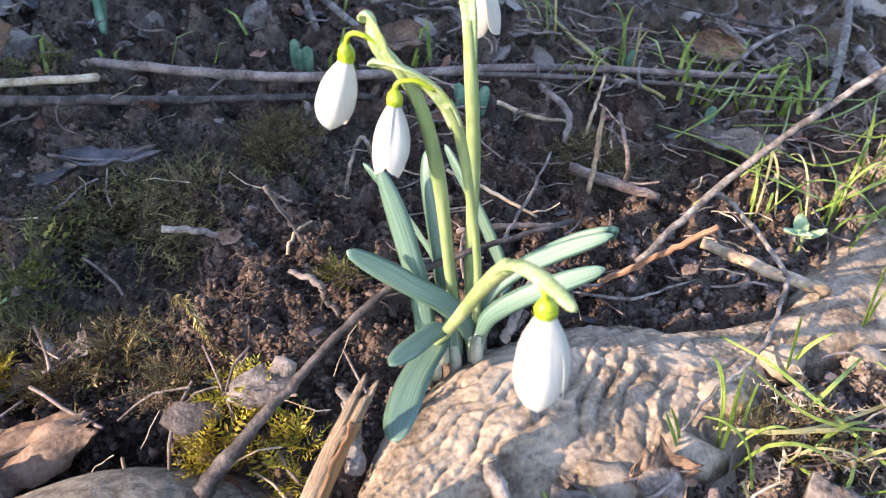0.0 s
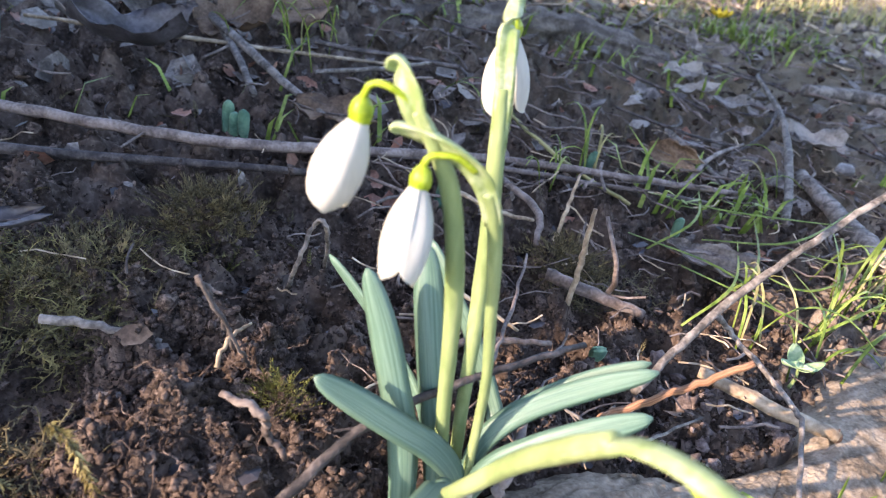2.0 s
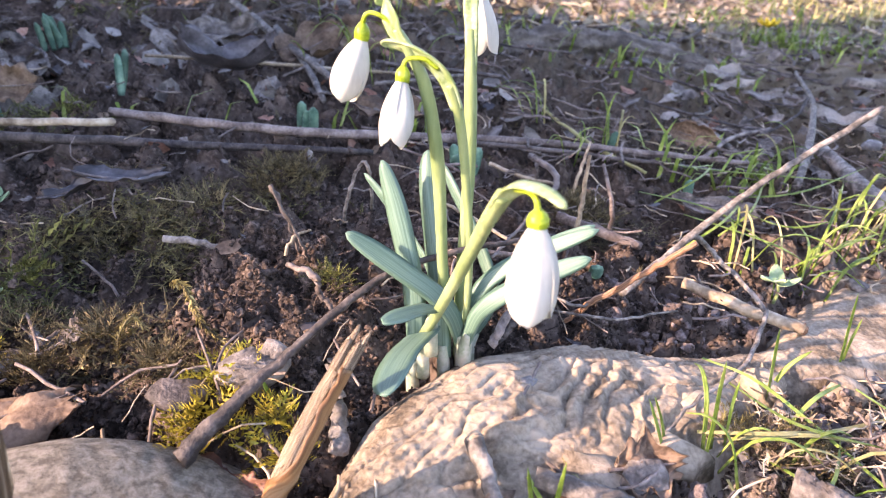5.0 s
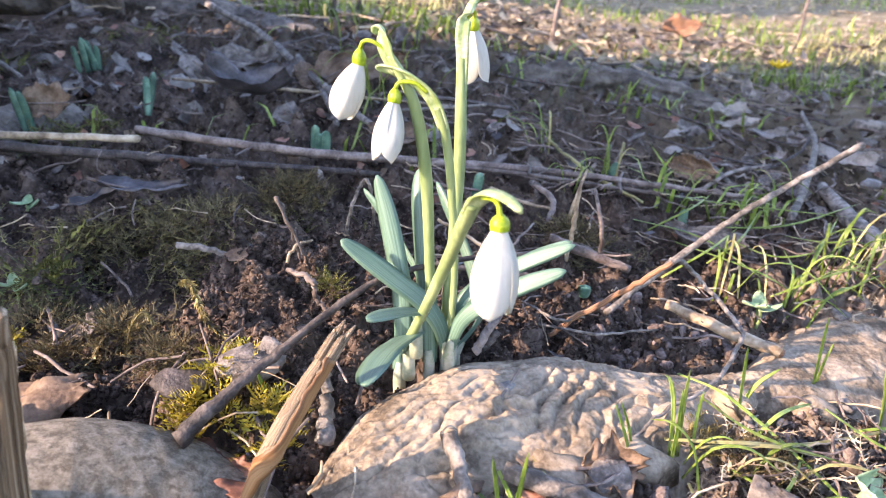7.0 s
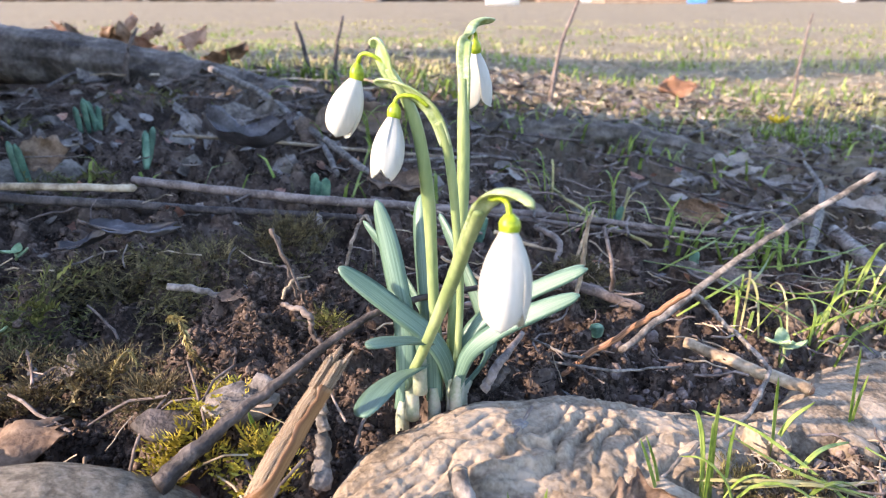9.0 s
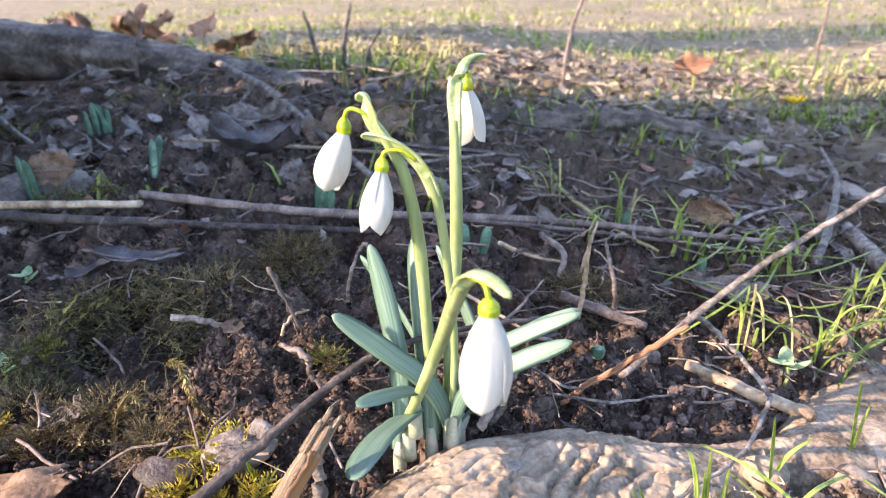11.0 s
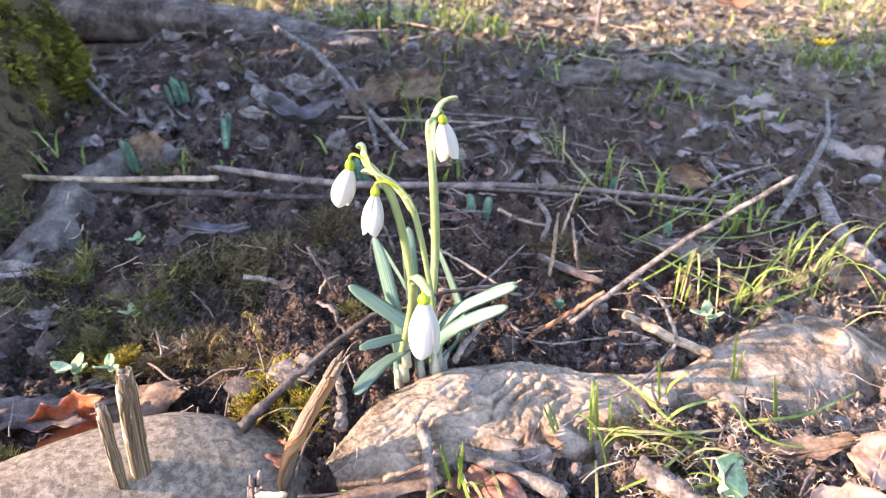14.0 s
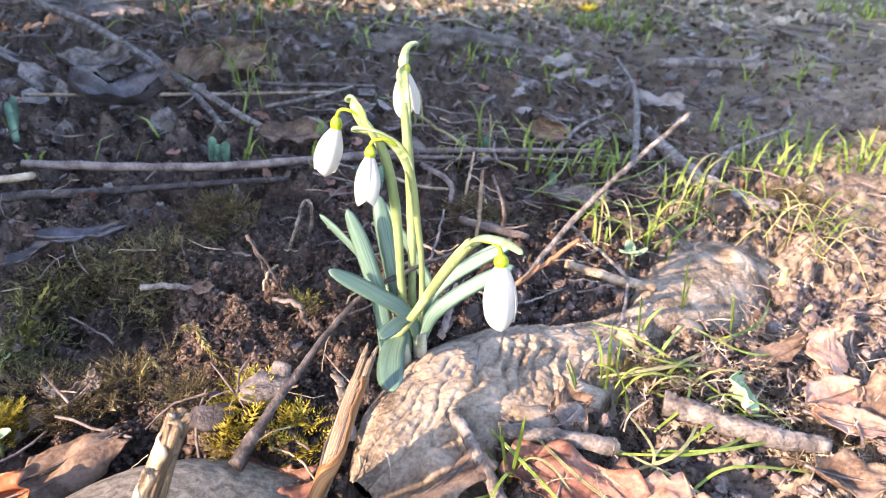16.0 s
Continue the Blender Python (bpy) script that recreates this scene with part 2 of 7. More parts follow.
GRASS = surface("fresh_grass", [(0.085, 0.14, 0.02), (0.165, 0.235, 0.04), (0.28, 0.35, 0.085)], 0.45, 50, 400, 0.15, 0.0003, see_through=0.3, vary=0.3)
GRASSDRY = surface("dry_grass", [(0.22, 0.20, 0.08), (0.33, 0.30, 0.125), (0.45, 0.40, 0.19)], 0.6, 50, 400, 0.15, 0.0003, see_through=0.25, vary=0.3)
MOSSGOLD = surface("golden_feather_moss", [(0.12, 0.092, 0.010), (0.27, 0.215, 0.026), (0.44, 0.39, 0.065)], 0.6, 120, 700, 0.2, 0.0003, see_through=0.25, vary=0.4)
MOSSGREEN = surface("green_moss", [(0.032, 0.033, 0.008), (0.080, 0.082, 0.020), (0.160, 0.160, 0.045)], 0.65, 120, 700, 0.2, 0.0003, see_through=0.2, vary=0.4)
TRUNKMOSS = surface("trunk_moss", [(0.040, 0.044, 0.006), (0.115, 0.122, 0.018), (0.225, 0.225, 0.042)], 0.65, 30, 400, 0.2, 0.0003, see_through=0.2, vary=0.4)
MOSSBROWN = surface("withered_moss", [(0.042, 0.032, 0.015), (0.090, 0.070, 0.032), (0.160, 0.128, 0.062)], 0.7, 120, 700, 0.2, 0.0003, see_through=0.15, vary=0.4)
MOSSOLIVE = surface("olive_moss", [(0.040, 0.032, 0.010), (0.105, 0.086, 0.030), (0.215, 0.180, 0.070)], 0.65, 120, 700, 0.2, 0.0003, see_through=0.2, vary=0.45)
MOSSDRYGOLD = surface("dry_golden_moss", [(0.10, 0.078, 0.026), (0.20, 0.160, 0.058), (0.32, 0.265, 0.11)], 0.65, 120, 700, 0.2, 0.0003, see_through=0.25, vary=0.4)
SEEDLING = surface("seedling_leaf", [(0.20, 0.33, 0.16), (0.32, 0.45, 0.24), (0.45, 0.56, 0.34)], 0.45, 120, 700, 0.2, 0.0003, see_through=0.25, vary=0.2)
BUDGREEN = surface("pale_green_bud", [(0.26, 0.36, 0.14), (0.42, 0.50, 0.26), (0.55, 0.60, 0.38)], 0.45, 120, 700, 0.2, 0.0003, see_through=0.2, vary=0.1)
YELLOW = surface("yellow_petal", [(0.65, 0.42, 0.02), (0.75, 0.52, 0.04)], 0.5, 200, 900, 0.2, 0.0003, see_through=0.2)
STONE = surface("grey_stone", [(0.10, 0.09, 0.085), (0.18, 0.165, 0.155), (0.28, 0.26, 0.24)], 0.8, 60, 500, 0.6, 0.001, vary=0.15)
CLOD = surface("clay_clod", [(0.07, 0.050, 0.043), (0.14, 0.105, 0.092), (0.23, 0.18, 0.16)], 0.9, 160, 900, 0.9, 0.001)
BARKCHIP = surface("bark_chip", [(0.060, 0.049, 0.041), (0.130, 0.109, 0.094), (0.23, 0.198, 0.172)], 0.8, 110, 700, 0.8, 0.0008)
BROWNWALL = surface("brown_house_wall", [(0.150, 0.102, 0.072), (0.216, 0.156, 0.114)], 0.8, 3, 30, 0.3, 0.01)
WHITEPAINT = surface("white_paint", [(0.600, 0.600, 0.592), (0.656, 0.656, 0.648)], 0.5, 3, 40, 0.1, 0.002)
BLUEPAINT = surface("blue_paint", [(0.04, 0.16, 0.42), (0.07, 0.22, 0.52)], 0.5, 3, 40, 0.1, 0.002)
GREYROOF = surface("grey_roof", [(0.112, 0.105, 0.105), (0.168, 0.161, 0.154)], 0.8, 4, 40, 0.3, 0.01)
GLASSDARK = surface("window_glass", [(0.02, 0.025, 0.03), (0.03, 0.035, 0.04)], 0.1, 3, 30, 0.0, 0.001, gloss=0.5)

# ---- building helpers ----
def thing(name, label, category, place=(0, 0, 0), group="", kind=""):
    ob = new(name)
    ob.empty_display_size = 0.01
    ob.matrix_world = Matrix.Translation(place)
    return tagged(ob, label, category, group, kind)


def finish(bm, material, smooth=True):
    me = bpy.data.meshes.new("mesh")
    bm.normal_update()
    bm.to_mesh(me)
    bm.free()
    me.materials.append(material)
    if smooth:
        me.polygons.foreach_set("use_smooth", [True] * len(me.polygons))
    return me


def part(name, bm, material, parent, label="", smooth=True):
    """Links a bmesh, given in world places, as one mesh under a thing or a part."""
    ob = new(name, finish(bm, material, smooth))
    ob.parent = parent
    top, shift = parent, Vector((0, 0, 0))
    while top:
        shift += top.matrix_basis.translation
        top = top.parent
    ob.matrix_basis = Matrix.Translation(-shift)
    if label:
        tagged(ob, label)
    return ob


def whole(name, bm, material, label, category, group="", kind="", smooth=True):
    ob = new(name, finish(bm, material, smooth))
    return tagged(ob, label, category, group, kind)


def raw(name, verts, faces, material, smooth=True):
    me = bpy.data.meshes.new("mesh")
    me.from_pydata(verts, [], faces)
    me.materials.append(material)
    if smooth:
        me.polygons.foreach_set("use_smooth", [True] * len(me.polygons))
    return new(name, me)


def spline(points, steps):
    """Points along a smooth curve through the given ones."""
    p = [Vector(q) for q in points]
    p = [2 * p[0] - p[1]] + p + [2 * p[-1] - p[-2]]
    out = []
    for k in range(1, len(p) - 2):
        a, b, c, d = p[k - 1:k + 3]
        for s in range(steps):
            t = s / steps
            out.append(0.5 * (2 * b + (c - a) * t + (2 * a - 5 * b + 4 * c - d) * t * t + (3 * b - a - 3 * c + d) * t ** 3))
    out.append(p[-2].copy())
    return out


def value_at(values, f):
    k = f * (len(values) - 1)
    i = min(int(k), len(values) - 2)
    return values[i] + (values[i + 1] - values[i]) * (k - i)


def sweep(bm, path, section, hint=(0, 0, 1)):
    """Sweeps a ring along a path. section(f) gives the ring's (side, up) offsets at the fraction f; the side lies across the path and the hint."""
    rings = []
    for k, p in enumerate(path):
        t = (path[min(k + 1, len(path) - 1)] - path[max(k - 1, 0)]).normalized()
        side = t.cross(Vector(hint))
        side = side.normalized() if side.length > 1e-6 else Vector((1, 0, 0))
        up = side.cross(t).normalized()
        rings.append([bm.verts.new(p + side * u + up * v) for u, v in section(k / (len(path) - 1))])
    for a, b in zip(rings, rings[1:]):
        n = len(a)
        for j in range(n):
            bm.faces.new((a[j], a[(j + 1) % n], b[(j + 1) % n], b[j]))
    bm.faces.new(rings[0][::-1])
    bm.faces.new(rings[-1])
    # lengthwise coordinates, for grain that follows the sweep
    place = {}
    for k, ring in enumerate(rings):
        for j, v in enumerate(ring):
            place[v] = (abs(2 * j / len(ring) - 1), k / (len(rings) - 1))
    uv = bm.loops.layers.uv.verify()
    for f in bm.faces:
        for lp in f.loops:
            if lp.vert in place:
                lp[uv].uv = place[lp.vert]
    return bm


def tube(points, radii, seg=8, steps=6, rough=0.0, hint=(0.3, 0.2, 1), seed=0, bm=None, wobble=0.0, fibre=0.6):
    bm = bm or bmesh.new()
    path = spline(points, steps)
    rnd = random.Random(seed)
    if wobble:
        for p in path[1:-1]:
            p += Vector((rnd.uniform(-1, 1), rnd.uniform(-1, 1), rnd.uniform(-1, 1))) * wobble
    jit = [rnd.uniform(-1, 1) for _ in range(seg)]
    def ring(f):
        r = value_at(radii, f)
        return [((r * (1 + rough * (fibre * jit[j] + (1.1 - fibre) * rnd.uniform(-1, 1)))) * math.cos(2 * math.pi * j / seg),
                 (r * (1 + rough * (fibre * jit[j] + (1.1 - fibre) * rnd.uniform(-1, 1)))) * math.sin(2 * math.pi * j / seg)) for j in range(seg)]
    return sweep(bm, path, ring, hint)


def blade(points, width, thick=0.0006, fold=0.25, steps=5, hint=(0, 0, 1), tip=0.45, base=0.6, bm=None, blunt=0.0):
    """A narrow leaf: a folded, thin section that tapers to its tip."""
    bm = bm or bmesh.new()
    path = spline(points, steps)
    def ring(f):
        w = width / 2 * (base + (1 - base) * min(1, f / 0.35)) * (max(0.0, 1 - max(0.0, (f - (1 - tip)) / tip) ** 2) ** 0.5 * (1 - blunt) + blunt if f > 1 - tip else 1)
        w = max(w, width * 0.02)
        h = min(thick, w * 0.6)
        top = [(u * w, abs(u) * w * fold + h * (1 - u * u)) for u in (-1, -0.6, -0.2, 0, 0.2, 0.6, 1)]
        low = [(u * w, abs(u) * w * fold - h * (1 - u * u) * 1.2) for u in (0.6, 0.0, -0.6)]
        return top + low
    return sweep(bm, path, ring, hint)


# ---- ground ----
def bump(x, y, cx, cy, sx, sy, h):
    return h * math.exp(-((x - cx) / sx) ** 2 - ((y - cy) / sy) ** 2)


def base_height(x, y):
    z = 0.006 - (0.056 * math.tanh(x / 0.4) if x > 0 else 0.018 * math.tanh(x / 0.12))
    z += bump(x, y, -0.165, -0.015, 0.06, 0.035, -0.020) + bump(x, y, -0.215, 0.10, 0.05, 0.05, -0.012)
    z += bump(x, y, -0.06, 0.03, 0.045, 0.04, 0.010) + bump(x, y, 0.22, 0.05, 0.08, 0.08, -0.010)
    z += bump(x, y, 0.0, -0.11, 0.16, 0.06, -0.012) + bump(x, y, -0.10, -0.07, 0.07, 0.035, -0.024)
    z += bump(x, y, -0.35, 0.62, 0.35, 0.2, 0.02) + bump(x, y, -0.110, 0.032, 0.030, 0.026, -0.018)
    f = min(1, max(0, (math.hypot(x, y) - 1.0) / 3.0))
    f = f * f * (3 - 2 * f)
    return z * (1 - f) - 0.05 * f + 0.010 * max(0.0, min(y, 120.0) - 8.0)


ROOT_LINE = [(-0.022, -0.064), (-0.002, -0.047), (0.03, -0.024), (0.060, -0.011), (0.088, 0.001), (0.113, 0.020), (0.142, 0.029), (0.177, 0.054), (0.212, 0.082), (0.252, 0.088)]
ROOT_HALF = [0.008, 0.024, 0.034, 0.037, 0.030, 0.015, 0.018, 0.030, 0.030, 0.018]


def near_root(x, y):
    """How far inside the big root's strip a place lies: 1 on its middle line, 0 at its edge."""
    best = 0.0
    for k in range(len(ROOT_LINE) - 1):
        (ax, ay), (bx, by) = ROOT_LINE[k], ROOT_LINE[k + 1]
        t = ((x - ax) * (bx - ax) + (y - ay) * (by - ay)) / ((bx - ax) ** 2 + (by - ay) ** 2)
        t = min(1, max(0, t))
        d = math.hypot(x - ax - t * (bx - ax), y - ay - t * (by - ay)) / (ROOT_HALF[k] + t * (ROOT_HALF[k + 1] - ROOT_HALF[k]))
        best = max(best, 1 - d)
    return best


def ground_height(x, y):
    z = base_height(x, y)
    r = math.hypot(x, y)
    if r < 1.6:
        p = Vector((x, y, 0))
        lump = noise.fractal(p * 22, 0.9, 2.1, 4)
        clod = noise.turbulence(p * 75, 4, False)
        fade = min(1, max(0.25, 1.6 - r))
        hollow = noise.fractal(p * 27 + Vector((3.1, 7.7, 1.0)), 0.8, 2.1, 3)
        z -= 0.020 * max(0.0, hollow - 0.02) * min(1.0, max(0.0, (r - 0.03) / 0.05)) * (1.0 if x < 0.03 or y > 0.12 else 0.15)
        z += fade * (0.0056 * lump + 0.0145 * (clod - 0.55))
        if r < 0.62:
            w = p + 0.004 * noise.noise_vector(p * 70)
            crusty = min(1.0, max(0.0, 0.45 + 1.5 * noise.noise(p * 13 + Vector((5, 2, 0))))) * (1.0 if r < 0.4 else max(0.0, (0.62 - r) / 0.22))
            crusty *= 1.0 - min(1.0, max(0.0, near_root(x, y) * 2.0 + 0.1))
            z += crusty * 0.0085 * (math.sqrt(max(0.0, 1 - (1.35 * noise.voronoi(w * 62)[0][0]) ** 2)) - 0.6)
            z += crusty * 0.0042 * (math.sqrt(max(0.0, 1 - (1.35 * noise.voronoi(w * 150)[0][0]) ** 2)) - 0.6)
            z += 0.0040 * (noise.turbulence(p * 260, 3, True) - 0.45)
        if abs(x) < 0.35 and -0.15 < y < 0.2:
            z -= 0.010 * min(1, max(0, near_root(x, y) * 1.8))
            z -= 0.004 * math.exp(-((x - 0.006) ** 2 + y * y) / 0.0003)
    else:
        p = Vector((x, y, 0))
        z += 0.02 * noise.fractal(p * 1.3, 1.0, 2.0, 4) * min(1, (r - 1.2) / 2)
    return z


def graded(lo, hi, step, far_lo, far_hi, mid=None):
    a = list(np.arange(lo, hi, step))
    if mid:
        a += list(np.arange(hi, mid[0], mid[1]))
    s = step * 1.5
    while a[0] > far_lo:
        a.insert(0, a[0] - s)
        s *= 1.16
    s = (mid[1] if mid else step) * 1.2
    while a[-1] < far_hi:
        a.append(a[-1] + s)
        s *= 1.16
    return a


gx = graded(-0.31, 0.32, 0.0017, -90, 90)
gy = graded(-0.15, 0.30, 0.0017, -60, 400, (1.1, 0.006))
gverts = [(x, y, ground_height(x, y)) for y in gy for x in gx]
gn = len(gx)
gfaces = [(j * gn + i, j * gn + i + 1, (j + 1) * gn + i + 1, (j + 1) * gn + i) for j in range(len(gy) - 1) for i in range(gn - 1)]
ground = tagged(raw("ground", gverts, gfaces, SOIL), "dark crumbly humus soil that passes into a dry grassy field", "ground", kind="structure")

# ---- the roots in front of the plant ----
def big_root():
    """A low, broad surface root coated in dried clay, with flowing ridges."""
    line = spline([(x, y, 0) for x, y in ROOT_LINE], 56)
    nv, verts = 150, []
    for k, c in enumerate(line):
        f = k / (len(line) - 1)
        t = (line[min(k + 1, len(line) - 1)] - line[max(k - 1, 0)]).normalized()
        side = Vector((t.y, -t.x, 0))
        half = value_at(ROOT_HALF, f) * 1.12
        top = base_height(c.x, c.y) + 0.004 + 0.002 * math.sin(f * 9) - 0.005 * math.exp(-((f - 0.56) / 0.09) ** 2) - 0.012 * max(0, (f - 0.93) / 0.07)
        for j in range(nv + 1):
            v = -1 + 2 * j / nv
            p = c + side * v * half
            z = base_height(p.x, p.y) * 0.7 + base_height(c.x, c.y) * 0.3 + (top - base_height(c.x, c.y)) - 0.022 * abs(v) ** 3.2 * (1.0 if v > 0 else 0.8)
            smoothness = max(0.0, min(1.0, (f - 0.5) / 0.15))
            q = Vector((p.x, p.y, 0))
            run, across = p.x * 0.70 + p.y * 0.714, p.y * 0.70 - p.x * 0.714
            across += 0.0075 * noise.noise(q * 24 + Vector((1, 5, 0))) + 0.0028 * noise.noise(q * 75)
            layer = across * 130 + 2.3 * noise.noise(q * 21 + Vector((2, 6, 0))) + 0.9 * noise.noise(q * 62) + 0.4 * noise.noise(q * 190)
            step = layer - math.floor(layer)
            lift = noise.noise(Vector((math.floor(layer) * 3.7, run * 20, 4)))
            mask = min(1.0, max(0.0, 0.35 + 1.8 * noise.noise(q * 23 + Vector((9, 3, 1)))))
            crease = (1 - abs(noise.noise(Vector((run * 30 + 7, across * 120, 8)) + 0.5 * noise.noise_vector(q * 60)))) ** 14
            z += (1 - 0.8 * smoothness) * (0.0040 * mask * max(0.0, 0.45 + lift) * (min(step / 0.25, (1 - step) / 0.75) - 0.5) - 0.0016 * crease)
            z += 0.0013 * noise.fractal(q * 42, 0.8, 2.0, 4) + 0.00045 * noise.fractal(q * 300, 0.2, 2.1, 3)
            z -= 0.004 * math.exp(-(((p.x - 0.212) / 0.008) ** 2 + ((p.y - 0.08) / 0.008) ** 2))
            verts.append((p.x, p.y, z))
    n = nv + 1
    faces = [(k * n + j, k * n + j + 1, (k + 1) * n + j + 1, (k + 1) * n + j) for k in range(len(line) - 1) for j in range(nv)]
    ob = thing("tree_root", "broad tan surface root with flowing ridges, coated in dried clay", "root", (0.06, -0.01, 0), "surface roots")
    body = raw("root_body", verts, faces, ROOTWOOD)
    body.parent = ob
    body.matrix_basis = Matrix.Translation((-0.06, 0.01, 0))
    # lips of clay that flake off along the front edge, and a knot on the far end
    rnd = random.Random(12)
    for x, y, s in ((0.022, -0.050, 0.012), (0.048, -0.046, 0.014), (0.074, -0.034, 0.012), (0.090, -0.012, 0.011), (0.006, -0.060, 0.010), (0.150, 0.012, 0.010), (0.118, 0.008, 0.009)):
        bm = bmesh.new()
        ring = []
        for k in range(11):
            a = 2 * math.pi * k / 11
            q = s * rnd.uniform(0.65, 1.1)
            px, py = x + q * math.cos(a), y + q * 0.7 * math.sin(a)
            ring.append((px, py, base_height(px, py) + 0.001))
        levels = []
        for f, up in ((1.08, -0.008), (1.0, 0.0), (0.86, 0.0022), (0.5, 0.0034)):
            levels.append([bm.verts.new((x + (px - x) * f, y + (py - y) * f, pz + up + 0.0008 * noise.noise(Vector((px * 300, py * 300, f))))) for px, py, pz in ring])
        for lo, hi in zip(levels, levels[1:]):
            for k in range(11):
                bm.faces.new((lo[k], lo[(k + 1) % 11], hi[(k + 1) % 11], hi[k]))
        bm.faces.new(levels[-1])
        bm.faces.new(levels[0][::-1])
        part("clay_lip", bm, ROOTWOOD, ob)
    z = base_height(0.212, 0.08)
    rim = [Vector((0.212 + 0.011 * math.cos(a), 0.08 + 0.010 * math.sin(a), z + 0.003 + 0.001 * math.sin(3 * a))) for a in [2 * math.pi * k / 12 for k in range(13)]]
    part("knot", tube(rim, [0.0030, 0.0038, 0.0028, 0.0036, 0.0030], 10, 4, 0.15, seed=4), ROOTWOOD, ob, "rounded knot on the root")
    return ob


big_root()


def round_root(name, points, radii, material, label, category, seg=90, steps=30, ridges=0.06, grain=60, group="", flat=1.0, plain=True):
    path = spline(points, steps)
    bm = bmesh.new()
    rings = []
    for k, p in enumerate(path):
        f = k / (len(path) - 1)
        t = (path[min(k + 1, len(path) - 1)] - path[max(k - 1, 0)]).normalized()
        side = t.cross(Vector((0, 0, 1))).normalized()
        up = side.cross(t)
        ring = []
        for j in range(seg):
            a = 2 * math.pi * j / seg
            d = side * math.cos(a) + up * math.sin(a) * flat
            r = value_at(radii, f)
            q = p + d * r
            r *= 1 + ridges * noise.fractal(q * grain, 0.9, 2.0, 4) + ridges * 0.8 * noise.noise(Vector((f * 3, math.cos(a) * 4, math.sin(a) * 4)))
            ring.append(bm.verts.new(p + d * r))
        rings.append(ring)
    for a, b in zip(rings, rings[1:]):
        for j in range(seg):
            bm.faces.new((a[j], a[(j + 1) % seg], b[(j + 1) % seg], b[j]))
    bm.faces.new(rings[0][::-1])
    bm.faces.new(rings[-1])
    if plain:
        return whole(name, bm, material, label, category, group)
    ob = thing(name, label, category, points[0], group)
    part("root_body", bm, material, ob)
    return ob


LEFT_ROOT = [(-0.235, -0.235, -0.012), (-0.172, -0.157, -0.011), (-0.128, -0.104, -0.012), (-0.090, -0.072, -0.016), (-0.054, -0.064, -0.027), (-0.030, -0.070, -0.047)]
left_root = round_root("tree_root", LEFT_ROOT, [0.038, 0.038, 0.037, 0.035, 0.027, 0.015], ROOTGREY, "grey-brown weathered surface root with fine wrinkled bark", "root",
                       seg=150, steps=48, ridges=0.005, grain=160, group="surface roots", plain=False)
for k, (dy, dz) in enumerate(((-0.020, 0.0265), (0.012, 0.032), (-0.031, 0.015))):
    part("bark_ridge", tube([(x, y + dy, z + dz) for x, y, z in LEFT_ROOT[:4]], [0.0008, 0.0024, 0.0022, 0.0006], 8, 10, 0.25, seed=k, wobble=0.0008), ROOTGREY, left_root)
round_root("fallen_log", [(-1.05, 0.76, 0.090), (-0.80, 0.71, 0.082), (-0.62, 0.68, 0.068), (-0.45, 0.665, 0.050), (-0.30, 0.64, 0.030), (-0.17, 0.60, 0.012), (-0.06, 0.56, -0.002)],
           [0.044, 0.041, 0.037, 0.034, 0.027, 0.018, 0.010], LOGBARK, "weathered grey dead log lying on the soil", "log", seg=72, steps=26, ridges=0.11, grain=30)
round_root("soil_ridge", [(-0.02, 0.53, -0.002), (0.08, 0.55, -0.006), (0.18, 0.575, -0.016), (0.27, 0.56, -0.032)], [0.010, 0.017, 0.018, 0.010], ROOTDULL,
           "low greyish weathered root running across the soil", "root", seg=48, steps=24, ridges=0.38, grain=48, group="surface roots", plain=False)
round_root("sunken_root", [(-0.27, 0.255, 0.010), (-0.290, 0.215, 0.010), (-0.293, 0.165, 0.007), (-0.283, 0.115, 0.002), (-0.280, 0.07, -0.003), (-0.295, 0.02, -0.010)], [0.016, 0.022, 0.024, 0.022, 0.020, 0.016], ROOTDULL,
           "grey weathered root half sunk in the shaded soil", "root", seg=64, steps=24, ridges=0.16, grain=45)
for pts, rad in (([(-0.47, 0.27, 0.045), (-0.415, 0.215, 0.026), (-0.365, 0.165, 0.010), (-0.33, 0.12, -0.008)], [0.05, 0.040, 0.028, 0.014]),
                 ([(-0.44, 0.13, 0.05), (-0.385, 0.09, 0.022), (-0.345, 0.055, 0.004), (-0.31, 0.03, -0.012)], [0.05, 0.036, 0.026, 0.012])):
    round_root("buttress_root", pts, rad, TREEBARK, "dark brown root running from the old tree's foot into the soil", "root", seg=56, steps=18, ridges=0.22, grain=34, group="surface roots")


TREE_AT = (-0.733, 0.043)


def trunk_radius(a, z, radius, flare):
    """The trunk's radius at the turn a and the height z: furrowed bark, and one broad buttress towards the log."""
    furrow = abs(noise.noise(Vector((math.cos(a) * 7, math.sin(a) * 7, z * 2.2)))) + 0.5 * abs(noise.noise(Vector((math.cos(a) * 19, math.sin(a) * 19, z * 6))))
    off = (a - radians(60) + math.pi) % (2 * math.pi) - math.pi
    low = max(0.0, z)
    return radius * (1 - 0.03 * z) + flare * math.exp(-(off / radians(25)) ** 2) / (1 + (low / 0.2) ** 4) + 0.03 * (furrow - 0.4)


